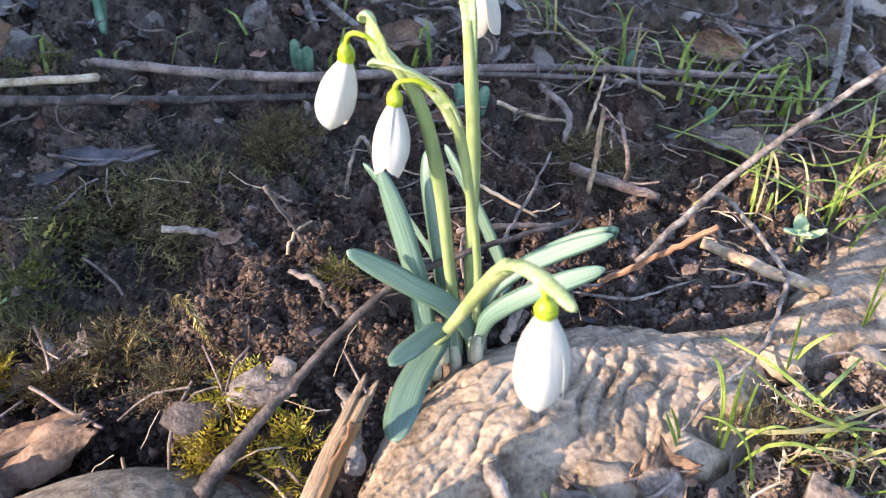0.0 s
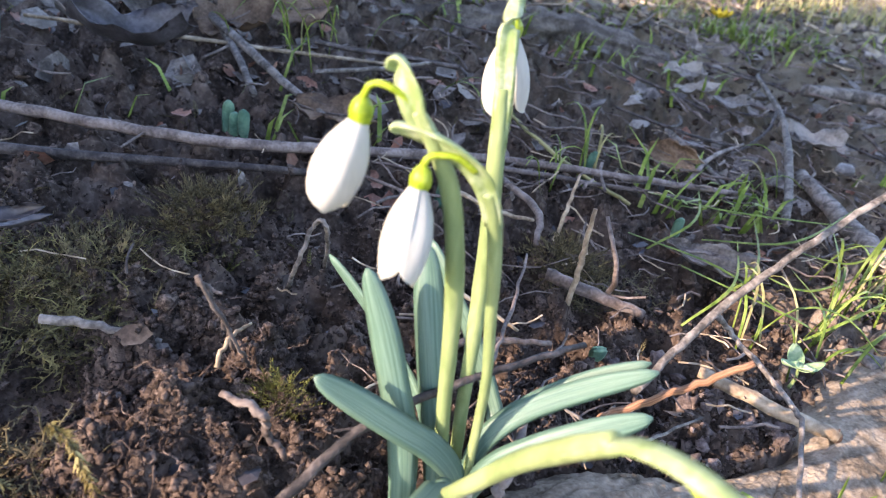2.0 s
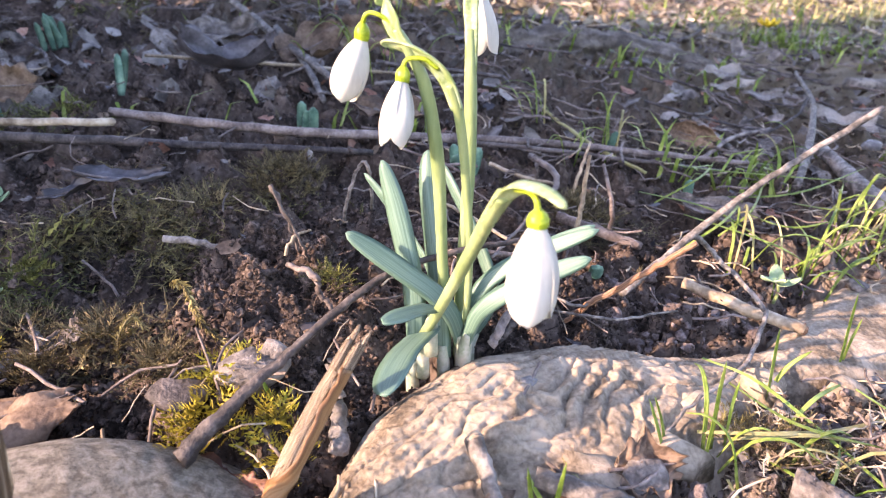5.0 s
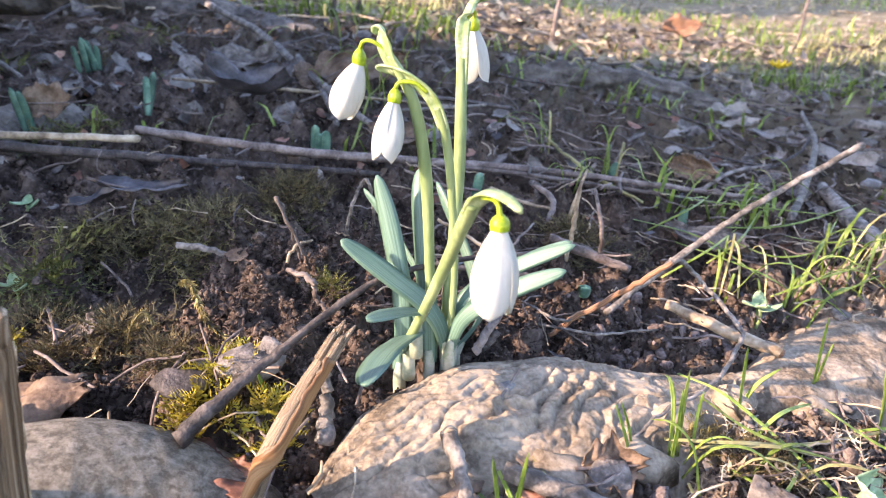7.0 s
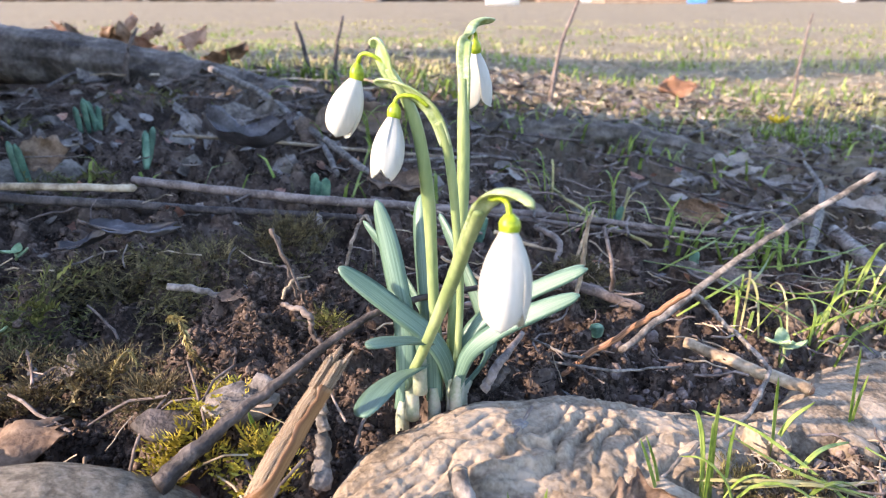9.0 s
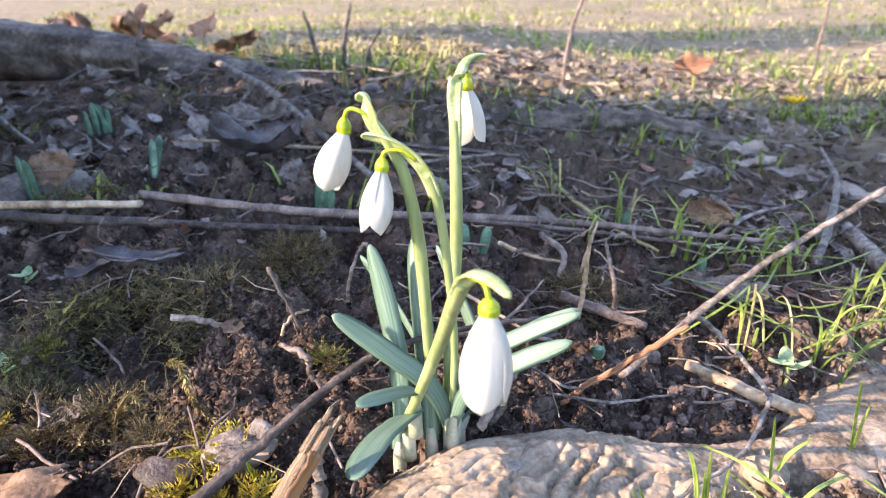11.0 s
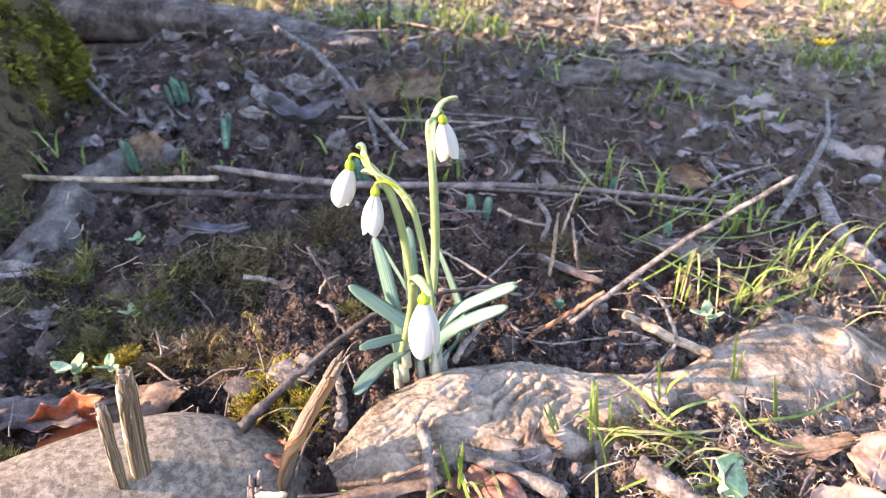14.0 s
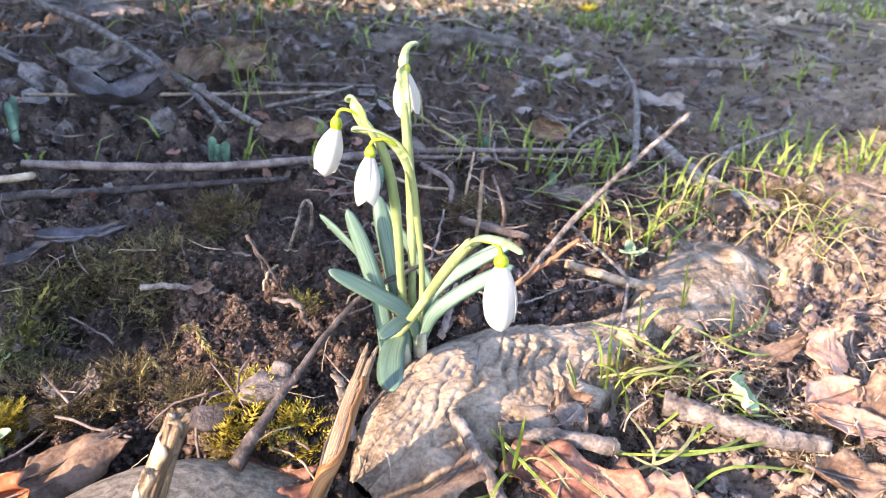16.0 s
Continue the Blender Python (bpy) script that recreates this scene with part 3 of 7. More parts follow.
def old_tree(name, centre, radius, label, flare=0.06, high=6.0):
    bm = bmesh.new()
    zs = [-0.1 + 0.012 * k for k in range(60)] + [0.62 + 0.08 * k * (1 + 0.06 * k) for k in range(1, 26)]
    zs = [z for z in zs if z < high] + [high]
    seg, rings = 220, []
    for z in zs:
        ring = []
        for j in range(seg):
            a = 2 * math.pi * j / seg
            r = trunk_radius(a, z, radius, flare)
            ring.append(bm.verts.new((centre[0] + r * math.cos(a), centre[1] + r * math.sin(a), z)))
        rings.append(ring)
    for a, b in zip(rings, rings[1:]):
        for j in range(seg):
            bm.faces.new((a[j], a[(j + 1) % seg], b[(j + 1) % seg], b[j]))
    bm.faces.new(rings[-1])
    tree = thing(name, label, "tree", (centre[0], centre[1], 0))
    part("trunk", bm, TREEBARK, tree)
    limb = bmesh.new()
    for k in range(7):
        a = k * 2.4
        z0 = high - 0.2 - 0.25 * k
        c = Vector((centre[0], centre[1], z0))
        d = Vector((math.cos(a), math.sin(a), 0.9))
        tube([c, c + d * 0.7, c + d * 1.5 + Vector((0, 0, 0.3)), c + d * 2.4 + Vector((0, 0, 0.9))], [radius * 0.45, radius * 0.3, radius * 0.18, radius * 0.05], 8, 4, 0.1, seed=k, bm=limb)
    part("limb", limb, TREEBARK, tree)
    return tree


mossy_tree = old_tree("mossy_tree", TREE_AT, 0.282, "old tree trunk with furrowed brown bark and moss", flare=0.19)
# unseen tree added off to the left; its trunk shades a band of field
old_tree("unseen_shade_tree", (-4.6, -0.44), 0.29, "unseen tree out of view, added to cast a shade band on the field", high=7.0)

# added out of view, only to keep the sun off the log
stump = thing("log_shade_block", "unseen stump-shaped block added out of view to shade the log", "stump", (-1.12, 0.39, 0))
part("wood", tube([(-1.12, 0.39, -0.1), (-1.12, 0.39, 0.1), (-1.11, 0.39, 0.32), (-1.1, 0.39, 0.50)], [0.2, 0.185, 0.175, 0.165], 28, 8, 0.10, seed=9), TREEBARK, stump)

# ---- snowdrops ----
def flower(plant, top, bottom, tip, splay, spin, size=1.0):
    """A hanging snowdrop bell: ovary, three long outer petals and three short inner ones with a green mark."""
    top, bottom, tip = Vector(top), Vector(bottom), Vector(tip)
    bottom = top.lerp(bottom, 0.82)
    axis = (tip - bottom).normalized()
    length = (tip - bottom).length
    front = Vector((0, -1, 0))
    e1 = (front - axis * front.dot(axis)).normalized()
    e2 = axis.cross(e1)
    ax = [0.0009, 0.0019, 0.0023, 0.0022, 0.0017]
    bell = part("flower", tube([top, top.lerp(bottom, 0.3), top.lerp(bottom, 0.6), bottom, bottom + axis * 0.0006], [a * size for a in ax], 16, 5), OVARY, plant, "yellow-green ovary above the bell")
    bulge = [0.0016, 0.0026, 0.0035, 0.0042, 0.0047, 0.0050, 0.0051, 0.0050, 0.0047, 0.0042, 0.0035]
    def petal(a, long, half, fat, lift, material, name, start=0.0, label="", nu=22, nv=18, shut=0.58):
        """One petal: a sector of a teardrop, wide at its middle, rounded at its tip."""
        bm = bmesh.new()
        grid = []
        for layer in (0, 1):
            rows = []
            for i in range(nu + 1):
                u = 1 - (1 - i / nu) ** 1.25
                f = max(0.0, (u - shut) / (1.0 - shut))
                h = half * max(0.05, math.sqrt(max(0.0, 1 - f ** 3.3)))
                row = []
                for j in range(nv + 1):
                    v = -1 + 2 * j / nv
                    r = value_at(bulge, u) * size * fat + splay * size * u * u * fat + lift - 0.00028 * layer
                    r += (0.00020 * math.cos(v * 7 + a) + 0.00007 * math.cos(v * 25 + u * 2 + a)) * size * math.sin(math.pi * u) + 0.00045 * v * u
                    g = a + v * h
                    z = start + u * long - 0.035 * long * v * v * u
                    row.append(bm.verts.new(bottom + e1 * (r * math.cos(g)) + e2 * (r * math.sin(g)) + axis * z))
                rows.append(row)
            grid.append(rows)
        for layer, rows in enumerate(grid):
            for i in range(nu):
                for j in range(nv):
                    q = (rows[i][j], rows[i][j + 1], rows[i + 1][j + 1], rows[i + 1][j])
                    bm.faces.new(q if layer else q[::-1])
        for i in range(nu):
            bm.faces.new((grid[0][i][0], grid[0][i + 1][0], grid[1][i + 1][0], grid[1][i][0]))
            bm.faces.new((grid[0][i][nv], grid[1][i][nv], grid[1][i + 1][nv], grid[0][i + 1][nv]))
        for j in range(nv):
            bm.faces.new((grid[0][nu][j], grid[0][nu][j + 1], grid[1][nu][j + 1], grid[1][nu][j]))
        bmesh.ops.recalc_face_normals(bm, faces=bm.faces[:])
        part(name, bm, material, bell, label)
    for k in range(3):
        petal(spin + k * 2 * math.pi / 3, length * (1.0 if k != 1 else 0.97), radians(70) - splay * 90, 1.0, 0.00022 * (k == 0), PETAL, "outer_petal", 0.0, "white outer petal")
    for k in range(3):
        g = spin + (k + 0.5) * 2 * math.pi / 3
        petal(g, length * 0.5, radians(56), 0.62, 0.0, PETAL, "inner_petal", 0.0004, "short white inner petal", 10, 8)
        petal(g, length * 0.1, radians(30), 0.40, 0.0015 * size, PETALGREEN, "petal_mark", length * 0.42, "green mark on the inner petal", 4, 6)


def snowdrop(label, stem=None, radii=None, spathe=None, pedicel=None, bell=None, leaves=(), foot=(0.006, 0, 0)):
    plant = thing("snowdrop", label, "flower", foot, "snowdrop clump")
    if stem:
        part("stem", tube(stem, radii, 12, 8, 0.02), STEM, plant, "smooth pale green stem")
        # the spathe: two green ribs joined by a papery skin, which hoods the bell
        n = len(spathe)
        part("spathe", blade(spathe, 0.0048, 0.0007, 0.55, 7, (0, -0.7, -0.7), 0.5, 0.75, blunt=0.25), SPATHE, plant, "pale green papery hooked spathe")
        part("pedicel", tube(pedicel, [0.0008, 0.0006, 0.0006, 0.0007], 8, 6), OVARY, plant, "thin green flower stalk")
        flower(plant, *bell)
    for points, width, hint, fold in leaves:
        part("leaf", blade(points, width, 0.0007, fold, 8, hint, 0.30, 0.72, blunt=0.12), LEAF, plant, "blue-green strap-shaped leaf")
        a, b = Vector(points[0]), Vector(points[1])
        part("leaf_sheath", tube([a - Vector((0, 0, 0.012)), a - Vector((0, 0, 0.002)), a.lerp(b, 0.28)], [0.0023, 0.0022, 0.0014], 10, 4), SHEATH, plant, "whitish sheath at the leaf's foot")
    return plant


snowdrop("snowdrop with one white nodding bell and two upright leaves",
         [(0.0052, 0.0008, -0.006), (0.0051, 0.0010, 0.0082), (0.0046, 0.0010, 0.0255), (0.0040, 0.0010, 0.0407), (0.0036, 0.0, 0.0556), (0.0029, -0.001, 0.0714), (0.0013, -0.002, 0.0862), (-0.0011, -0.003, 0.0975), (-0.0051, -0.004, 0.1063), (-0.0078, -0.0047, 0.1108)],
         [0.0016, 0.0017, 0.0017, 0.0017, 0.0018, 0.0020, 0.0019, 0.0018, 0.0015, 0.0012],
         [(-0.0051, -0.0040, 0.1063), (-0.0076, -0.0047, 0.1105), (-0.0088, -0.004, 0.1141), (-0.0100, -0.002, 0.1172), (-0.0116, -0.001, 0.1180), (-0.0126, -0.001, 0.1160)],
         [(-0.0070, -0.0047, 0.1095), (-0.0100, -0.0045, 0.1129), (-0.0133, -0.0040, 0.1145), (-0.0155, -0.0035, 0.1140), (-0.0165, -0.0030, 0.1117)],
         ((-0.0165, -0.003, 0.1120), (-0.0171, -0.0027, 0.1069), (-0.0232, -0.0045, 0.0919), 0.0, radians(-8), 0.91),
         [([(-0.0055, -0.0080, 0.0041), (-0.0042, -0.0060, 0.0156), (-0.0050, -0.0020, 0.0310), (-0.0077, 0.0020, 0.0438), (-0.0108, 0.0060, 0.0564), (-0.0148, 0.0105, 0.0690)], 0.0072, (0, 1, 0.3), 0.12),
          ([(0.0045, -0.0030, 0.0048), (0.0037, 0.0000, 0.0215), (0.0021, 0.0060, 0.0359), (0.0004, 0.0120, 0.0503), (-0.0007, 0.0170, 0.0608), (-0.0013, 0.0220, 0.0683)], 0.0072, (0, 1, 0.3), 0.12)])
snowdrop("snowdrop with a split white bell and two spreading leaves",
         [(0.0114, 0.0, -0.004), (0.0116, 0.0, 0.0104), (0.0119, 0.0, 0.0220), (0.0125, 0.0, 0.0374), (0.0123, -0.001, 0.0504), (0.0112, -0.001, 0.0642), (0.0101, -0.002, 0.0776), (0.0084, -0.003, 0.0894), (0.0063, -0.004, 0.0963)],
         [0.0012, 0.0012, 0.0012, 0.0012, 0.0012, 0.0013, 0.0014, 0.0015, 0.0015],
         [(0.0084, -0.003, 0.0894), (0.0063, -0.004, 0.0963), (0.0034, -0.0050, 0.1014), (-0.0011, -0.0050, 0.1049), (-0.0061, -0.0040, 0.1069), (-0.0104, -0.0030, 0.1073), (-0.0117, -0.0030, 0.1062)],
         [(0.0034, -0.0055, 0.1008), (-0.0001, -0.0062, 0.1033), (-0.0034, -0.0062, 0.1036), (-0.0052, -0.0062, 0.1030), (-0.0059, -0.0062, 0.1014)],
         ((-0.0059, -0.0062, 0.1016), (-0.0063, -0.0064, 0.0969), (-0.0089, -0.0107, 0.0807), 0.0001, radians(70), 0.88),
         [([(0.0102, 0.0000, 0.0092), (0.0073, -0.0030, 0.0213), (0.0015, -0.0040, 0.0303), (-0.0068, -0.0050, 0.0379), (-0.0160, -0.0050, 0.0453), (-0.0245, -0.0052, 0.0519)], 0.0068, (0.3, -0.75, 0.6), 0.15),
          ([(0.0115, -0.0020, 0.0106), (0.0160, -0.0040, 0.0235), (0.0248, -0.0060, 0.0328), (0.0358, -0.0078, 0.0402), (0.0482, -0.0092, 0.0467)], 0.0062, (-0.3, -0.75, 0.6), 0.12)])
snowdrop("tallest snowdrop, its white bell hooded by a long spathe",
         [(0.0090, 0.0045, -0.006), (0.0091, 0.0050, 0.0070), (0.0094, 0.0060, 0.0183), (0.0098, 0.0090, 0.0304), (0.0108, 0.0130, 0.0439), (0.0118, 0.0180, 0.0589), (0.0122, 0.0210, 0.0742), (0.0120, 0.0240, 0.0890), (0.0116, 0.0270, 0.1050)],
         [0.0016, 0.0016, 0.0016, 0.0017, 0.0018, 0.0021, 0.0021, 0.0020, 0.0016],
         [(0.0120, 0.0245, 0.0920), (0.0120, 0.0270, 0.1055), (0.0117, 0.0290, 0.1117), (0.0120, 0.0330, 0.1178), (0.0139, 0.0400, 0.1214), (0.0174, 0.0450, 0.1228), (0.0211, 0.0480, 0.1226)],
         [(0.0122, 0.0280, 0.1080), (0.0128, 0.0330, 0.1150), (0.0140, 0.0380, 0.1190), (0.0150, 0.0405, 0.1182), (0.0150, 0.0408, 0.1162)],
         ((0.0150, 0.0405, 0.1164), (0.0148, 0.0425, 0.1117), (0.0162, 0.0452, 0.0938), 0.0014, radians(46), 0.94),
         [([(0.0047, 0.0050, 0.0115), (-0.0007, 0.0180, 0.0250), (-0.0081, 0.0270, 0.0342), (-0.0166, 0.0350, 0.0431), (-0.0252, 0.0410, 0.0524)], 0.0060, (0, 0.8, 0.6), 0.12),
          ([(0.0130, 0.0090, 0.0020), (0.0217, 0.0200, 0.0107), (0.0193, 0.0280, 0.0208), (0.0134, 0.0360, 0.0335), (0.0070, 0.0440, 0.0441), (0.0021, 0.0505, 0.0530)], 0.0062, (0, 0.8, 0.6), 0.12)])
snowdrop("short snowdrop with an arched stem and one large white bell",
         [(-0.0030, -0.0055, 0.002), (-0.0022, -0.0100, 0.0169), (0.0021, -0.0180, 0.0300), (0.0071, -0.0260, 0.0450), (0.0124, -0.0350, 0.0617), (0.0163, -0.0450, 0.0762), (0.0188, -0.0520, 0.0852)],
         [0.0014, 0.0015, 0.0016, 0.0017, 0.0019, 0.0019, 0.0017],
         [(0.0163, -0.0450, 0.0762), (0.0188, -0.0520, 0.0852), (0.0214, -0.0566, 0.0895), (0.0247, -0.0620, 0.0915), (0.0274, -0.0670, 0.0920), (0.0294, -0.0710, 0.0911)],
         [(0.0212, -0.0565, 0.0885), (0.0233, -0.0605, 0.0896), (0.0246, -0.0635, 0.0894), (0.0252, -0.0645, 0.0872)],
         ((0.0252, -0.0645, 0.0875), (0.0252, -0.0645, 0.0833), (0.0245, -0.0678, 0.0636), 0.0002, radians(8), 1.0),
         [([(-0.0020, -0.0090, 0.0140), (-0.0003, -0.0130, 0.0215), (-0.0025, -0.0220, 0.0252), (-0.0055, -0.0340, 0.0288), (-0.0074, -0.0460, 0.0310), (-0.0078, -0.0560, 0.0330)], 0.0106, (-0.3, -0.1, 0.95), 0.10),
          ([(0.0010, -0.0130, 0.0260), (0.0029, -0.0170, 0.0330), (-0.0014, -0.0260, 0.0382), (-0.0053, -0.0340, 0.0418), (-0.0097, -0.0415, 0.0443)], 0.0066, (0.0, -0.25, 0.95), 0.12)])
snowdrop("flowerless snowdrop shoot with a pair of spreading leaves",
         leaves=[([(0.0112, 0.0000, 0.0104), (0.0141, 0.0020, 0.0243), (0.0221, 0.0030, 0.0342), (0.0360, 0.0025, 0.0430), (0.0514, 0.0000, 0.0515)], 0.0056, (-0.3, -0.75, 0.6), 0.2),
                 ([(0.0120, 0.0040, 0.0090), (0.0159, 0.0060, 0.0233), (0.0250, 0.0070, 0.0334), (0.0380, 0.0060, 0.0430), (0.0508, 0.0035, 0.0512)], 0.0046, (-0.3, -0.75, 0.6), 0.2)])

# ---- small things: functions ----
def stick(name, label, points, radii, material, category="twig", seg=8, steps=7, rough=0.10, wobble=0.0004, seed=1, twigs=(), ends=None, group="fallen twigs"):
    ob = thing(name, label, category, points[0], group)
    part("shaft", tube(points, radii, seg, steps, rough, seed=seed, wobble=wobble), material, ob)
    for k, (pts, r) in enumerate(twigs):
        part("side_shoot", tube(pts, [r, r * 0.8, r * 0.4], 6, 4, 0.1, seed=seed + k), material, ob)
    if ends:
        a, b = Vector(points[-1]), Vector(points[-2])
        d = (a - b).normalized()
        part("broken_end", tube([a - d * radii[-1] * 0.3, a, a + d * radii[-1] * 0.5], [radii[-1] * 0.96, radii[-1] * 0.9, radii[-1] * 0.5], 8, 3, 0.3, seed=seed), ends, ob, "pale broken end")
    return ob


def leaf_bm(length, width, curl, cup, teeth=0.0, seed=0, thick=0.0004, nu=22, nv=14, tipsharp=0.75, ragged=0.0, wave=0.03):
    rnd = random.Random(seed)
    ph = [rnd.uniform(0, 6) for _ in range(6)]
    torn = (rnd.uniform(0.0, 0.12), rnd.uniform(0.62, 0.95)) if ragged > 0.1 else (0.0, 1.0)
    bm = bmesh.new()
    layers = []
    for layer in (0, 1):
        rows = []
        for i in range(nu + 1):
            u = i / nu
            full = torn[0] + (torn[1] - torn[0]) * u
            w = width / 2 * max(0.02, math.sin(math.pi * (0.03 + 0.96 * full ** 0.9)) ** tipsharp)
            row = []
            for j in range(nv + 1):
                v = -1 + 2 * j / nv
                edge = abs(v) ** 3
                ww = w * (1 + edge * (teeth * math.sin(u * 38 + ph[0]) + ragged * math.sin(u * 13 + ph[1 if v > 0 else 2]) * 0.8 + ragged * 0.6 * math.sin(u * 29 + ph[3 if v > 0 else 4])))
                ww *= 1 + ragged * 2.2 * edge * noise.noise(Vector((u * 5 + seed * 1.7, (1 if v > 0 else 4) + seed, 0))) - 0.12 * ragged / 0.08 * edge * max(0, noise.noise(Vector((u * 11, seed * 2.3 + (v > 0) * 5, 2))))
                x = (u - 0.5) * length + (0.10 * length * noise.noise(Vector((v * 3.5, seed * 1.3, 1))) * u if ragged > 0.1 else 0) + edge * teeth * length * 0.02 * math.cos(u * 55) + 0.08 * length * ragged / 0.08 * noise.noise(Vector((v * 3, u * 2, seed + 0.5))) * u
                y = v * ww
                z = cup * width * v * v + curl * length * (u - 0.35) ** 2 * 1.5 + wave * width * (math.sin(u * 9 + ph[5] + v * 2) + 0.5 * math.sin(v * 7 + u * 5 + ph[1])) + 0.02 * width * abs(math.sin(u * 18 - abs(v) * 4)) - 0.05 * width * math.exp(-(v * 6) ** 2) + wave * 3.0 * width * noise.noise(Vector((u * 3.5 + seed, v * 1.8, seed * 0.7))) + wave * 1.2 * width * noise.noise(Vector((u * 9 + seed, v * 5, seed * 1.7)))
                row.append(bm.verts.new((x, y, z - layer * thick)))
            rows.append(row)
        layers.append(rows)
    for layer, rows in enumerate(layers):
        for i in range(nu):
            for j in range(nv):
                q = (rows[i][j], rows[i + 1][j], rows[i + 1][j + 1], rows[i][j + 1])
                bm.faces.new(q if layer == 0 else q[::-1])
    a, b = layers
    for i in range(nu):
        bm.faces.new((a[i][0], b[i][0], b[i + 1][0], a[i + 1][0]))
        bm.faces.new((a[i][nv], a[i + 1][nv], b[i + 1][nv], b[i][nv]))
    for j in range(nv):
        bm.faces.new((a[0][j], a[0][j + 1], b[0][j + 1], b[0][j]))
        bm.faces.new((a[nu][j], b[nu][j], b[nu][j + 1], a[nu][j + 1]))
    return bm


def dry_leaf(label, place, turn, length, width, material, curl=0.3, cup=0.15, teeth=0.0, seed=0, ragged=0.13, rib=None, wave=0.06, tipsharp=0.75, name="dry_leaf"):
    """A fallen leaf: a crinkled blade with its midrib. turn: degrees of pitch, roll and yaw."""
    m = pose(*place, *turn)
    ob = thing(name, label, "leaf", place, "fallen leaves")
    bm = leaf_bm(length, width, curl, cup, teeth, seed, ragged=ragged, wave=wave, tipsharp=tipsharp)
    bm.transform(m)
    part("leaf_blade", bm, material, ob)
    pts = [m @ Vector(((u - 0.5) * length, 0, curl * length * (u - 0.35) ** 2 * 1.5 - 0.03 * width + 0.0004)) for u in (-0.12, 0.1, 0.4, 0.7, 0.97)]
    part("midrib", tube(pts, [0.0007, 0.0006, 0.0005, 0.0003], 6, 4), rib or TWIGBROWN, ob)
    return ob


def grass_tuft(label, place, n, length, lean, material, seed, width=0.0022, spread=0.008, azim=None, group="grass tufts"):
    """A tuft of narrow blades that rise and bend over."""
    rnd = random.Random(seed)
    ob = thing("grass_tuft", label, "grass", place, group)
    for k in range(n):
        a = rnd.uniform(0, 2 * math.pi) if azim is None else radians(azim + rnd.gauss(0, 38))
        d = Vector((math.cos(a), math.sin(a), 0))
        x, y = place[0] + rnd.gauss(0, spread), place[1] + rnd.gauss(0, spread)
        z = base_height(x, y) - 0.003
        ln = length * rnd.uniform(0.45, 1.15)
        le = lean * rnd.uniform(0.5, 1.3)
        p0 = Vector((x, y, z))
        p1 = p0 + d * ln * 0.25 * le + Vector((0, 0, ln * 0.38))
        p2 = p0 + d * ln * 0.6 * le + Vector((0, 0, ln * (0.62 - 0.2 * le)))
        p3 = p0 + d * ln * 0.95 * le + Vector((0, 0, max(0.004, ln * (0.78 - 0.62 * le))))
        side = Vector((-d.y, d.x, 0)) * ln * rnd.uniform(-0.12, 0.12)
        part("grass_blade", blade([p0, p1, p2 + side * 0.5, p3 + side], width * rnd.uniform(0.7, 1.25), 0.0002, 0.45, 3, (d.x * 0.3, d.y * 0.3, 1), 0.7, 0.7), material if rnd.random() > 0.22 else GRASSDRY, ob)
    return ob


def grass_blade(points, width, material=None, label="single blade of grass bent over the root"):
    ob = thing("grass_sprig", label, "grass", points[0], "single grass blades")
    part("blade", blade(points, width, 0.0002, 0.4, 5, (0.1, -0.4, 1), 0.6, 0.75), material or GRASS, ob)
    return ob


def moss_bm(place, radius, n, length, seed, tall=0.5, ground=None, flat=1.0, feather=0.13):
    """Feathery moss: bent fronds, each with rows of small leaflets."""
    rnd = random.Random(seed)
    verts, faces = [], []
    for _ in range(n):
        a, r = rnd.uniform(0, 2 * math.pi), radius * math.sqrt(rnd.random())
        x, y = place[0] + r * math.cos(a), place[1] + r * math.sin(a) * flat
        z = (ground or base_height)(x, y) - 0.001 + tall * 0.5 * radius * (1 - (r / radius) ** 2)
        b = rnd.uniform(0, 2 * math.pi) if rnd.random() < 0.5 else a + rnd.gauss(0, 0.5)
        rise = rnd.uniform(0.4, 1.7)
        d = Vector((math.cos(b), math.sin(b), rise)).normalized()
        ln = length * rnd.uniform(0.5, 1.2)
        side = d.cross(Vector((0, 0, 1))).normalized()
        up = side.cross(d)
        p = Vector((x, y, z))
        steps = 7
        for s in range(steps):
            f = s / steps
            c = p + d * ln * f + Vector((0, 0, -0.35 * ln * f * f))
            w = ln * feather * (1 - 0.75 * f) * rnd.uniform(0.7, 1.2)
            for sg in (-1, 1):
                k = len(verts)
                tip = c + side * sg * w + d * ln * 0.13 + up * ln * 0.03 * rnd.uniform(-1, 2)
                verts += [c, c + d * ln * 0.075 + side * sg * w * 0.35 + up * ln * 0.025, tip, c + side * sg * w * 0.45 - up * ln * 0.01]
                faces.append((k, k + 1, k + 2, k + 3))
    return verts, faces


def moss_clump(label, place, radius, n, length, material, seed, tall=0.5, flat=1.0):
    v, f = moss_bm(place, radius, n, length, seed, tall, flat=flat, feather=0.24 if material is MOSSGOLD else 0.12)
    ob = raw("moss_clump", v, f, material)
    return tagged(ob, label, "moss", "moss clumps", "stuff")


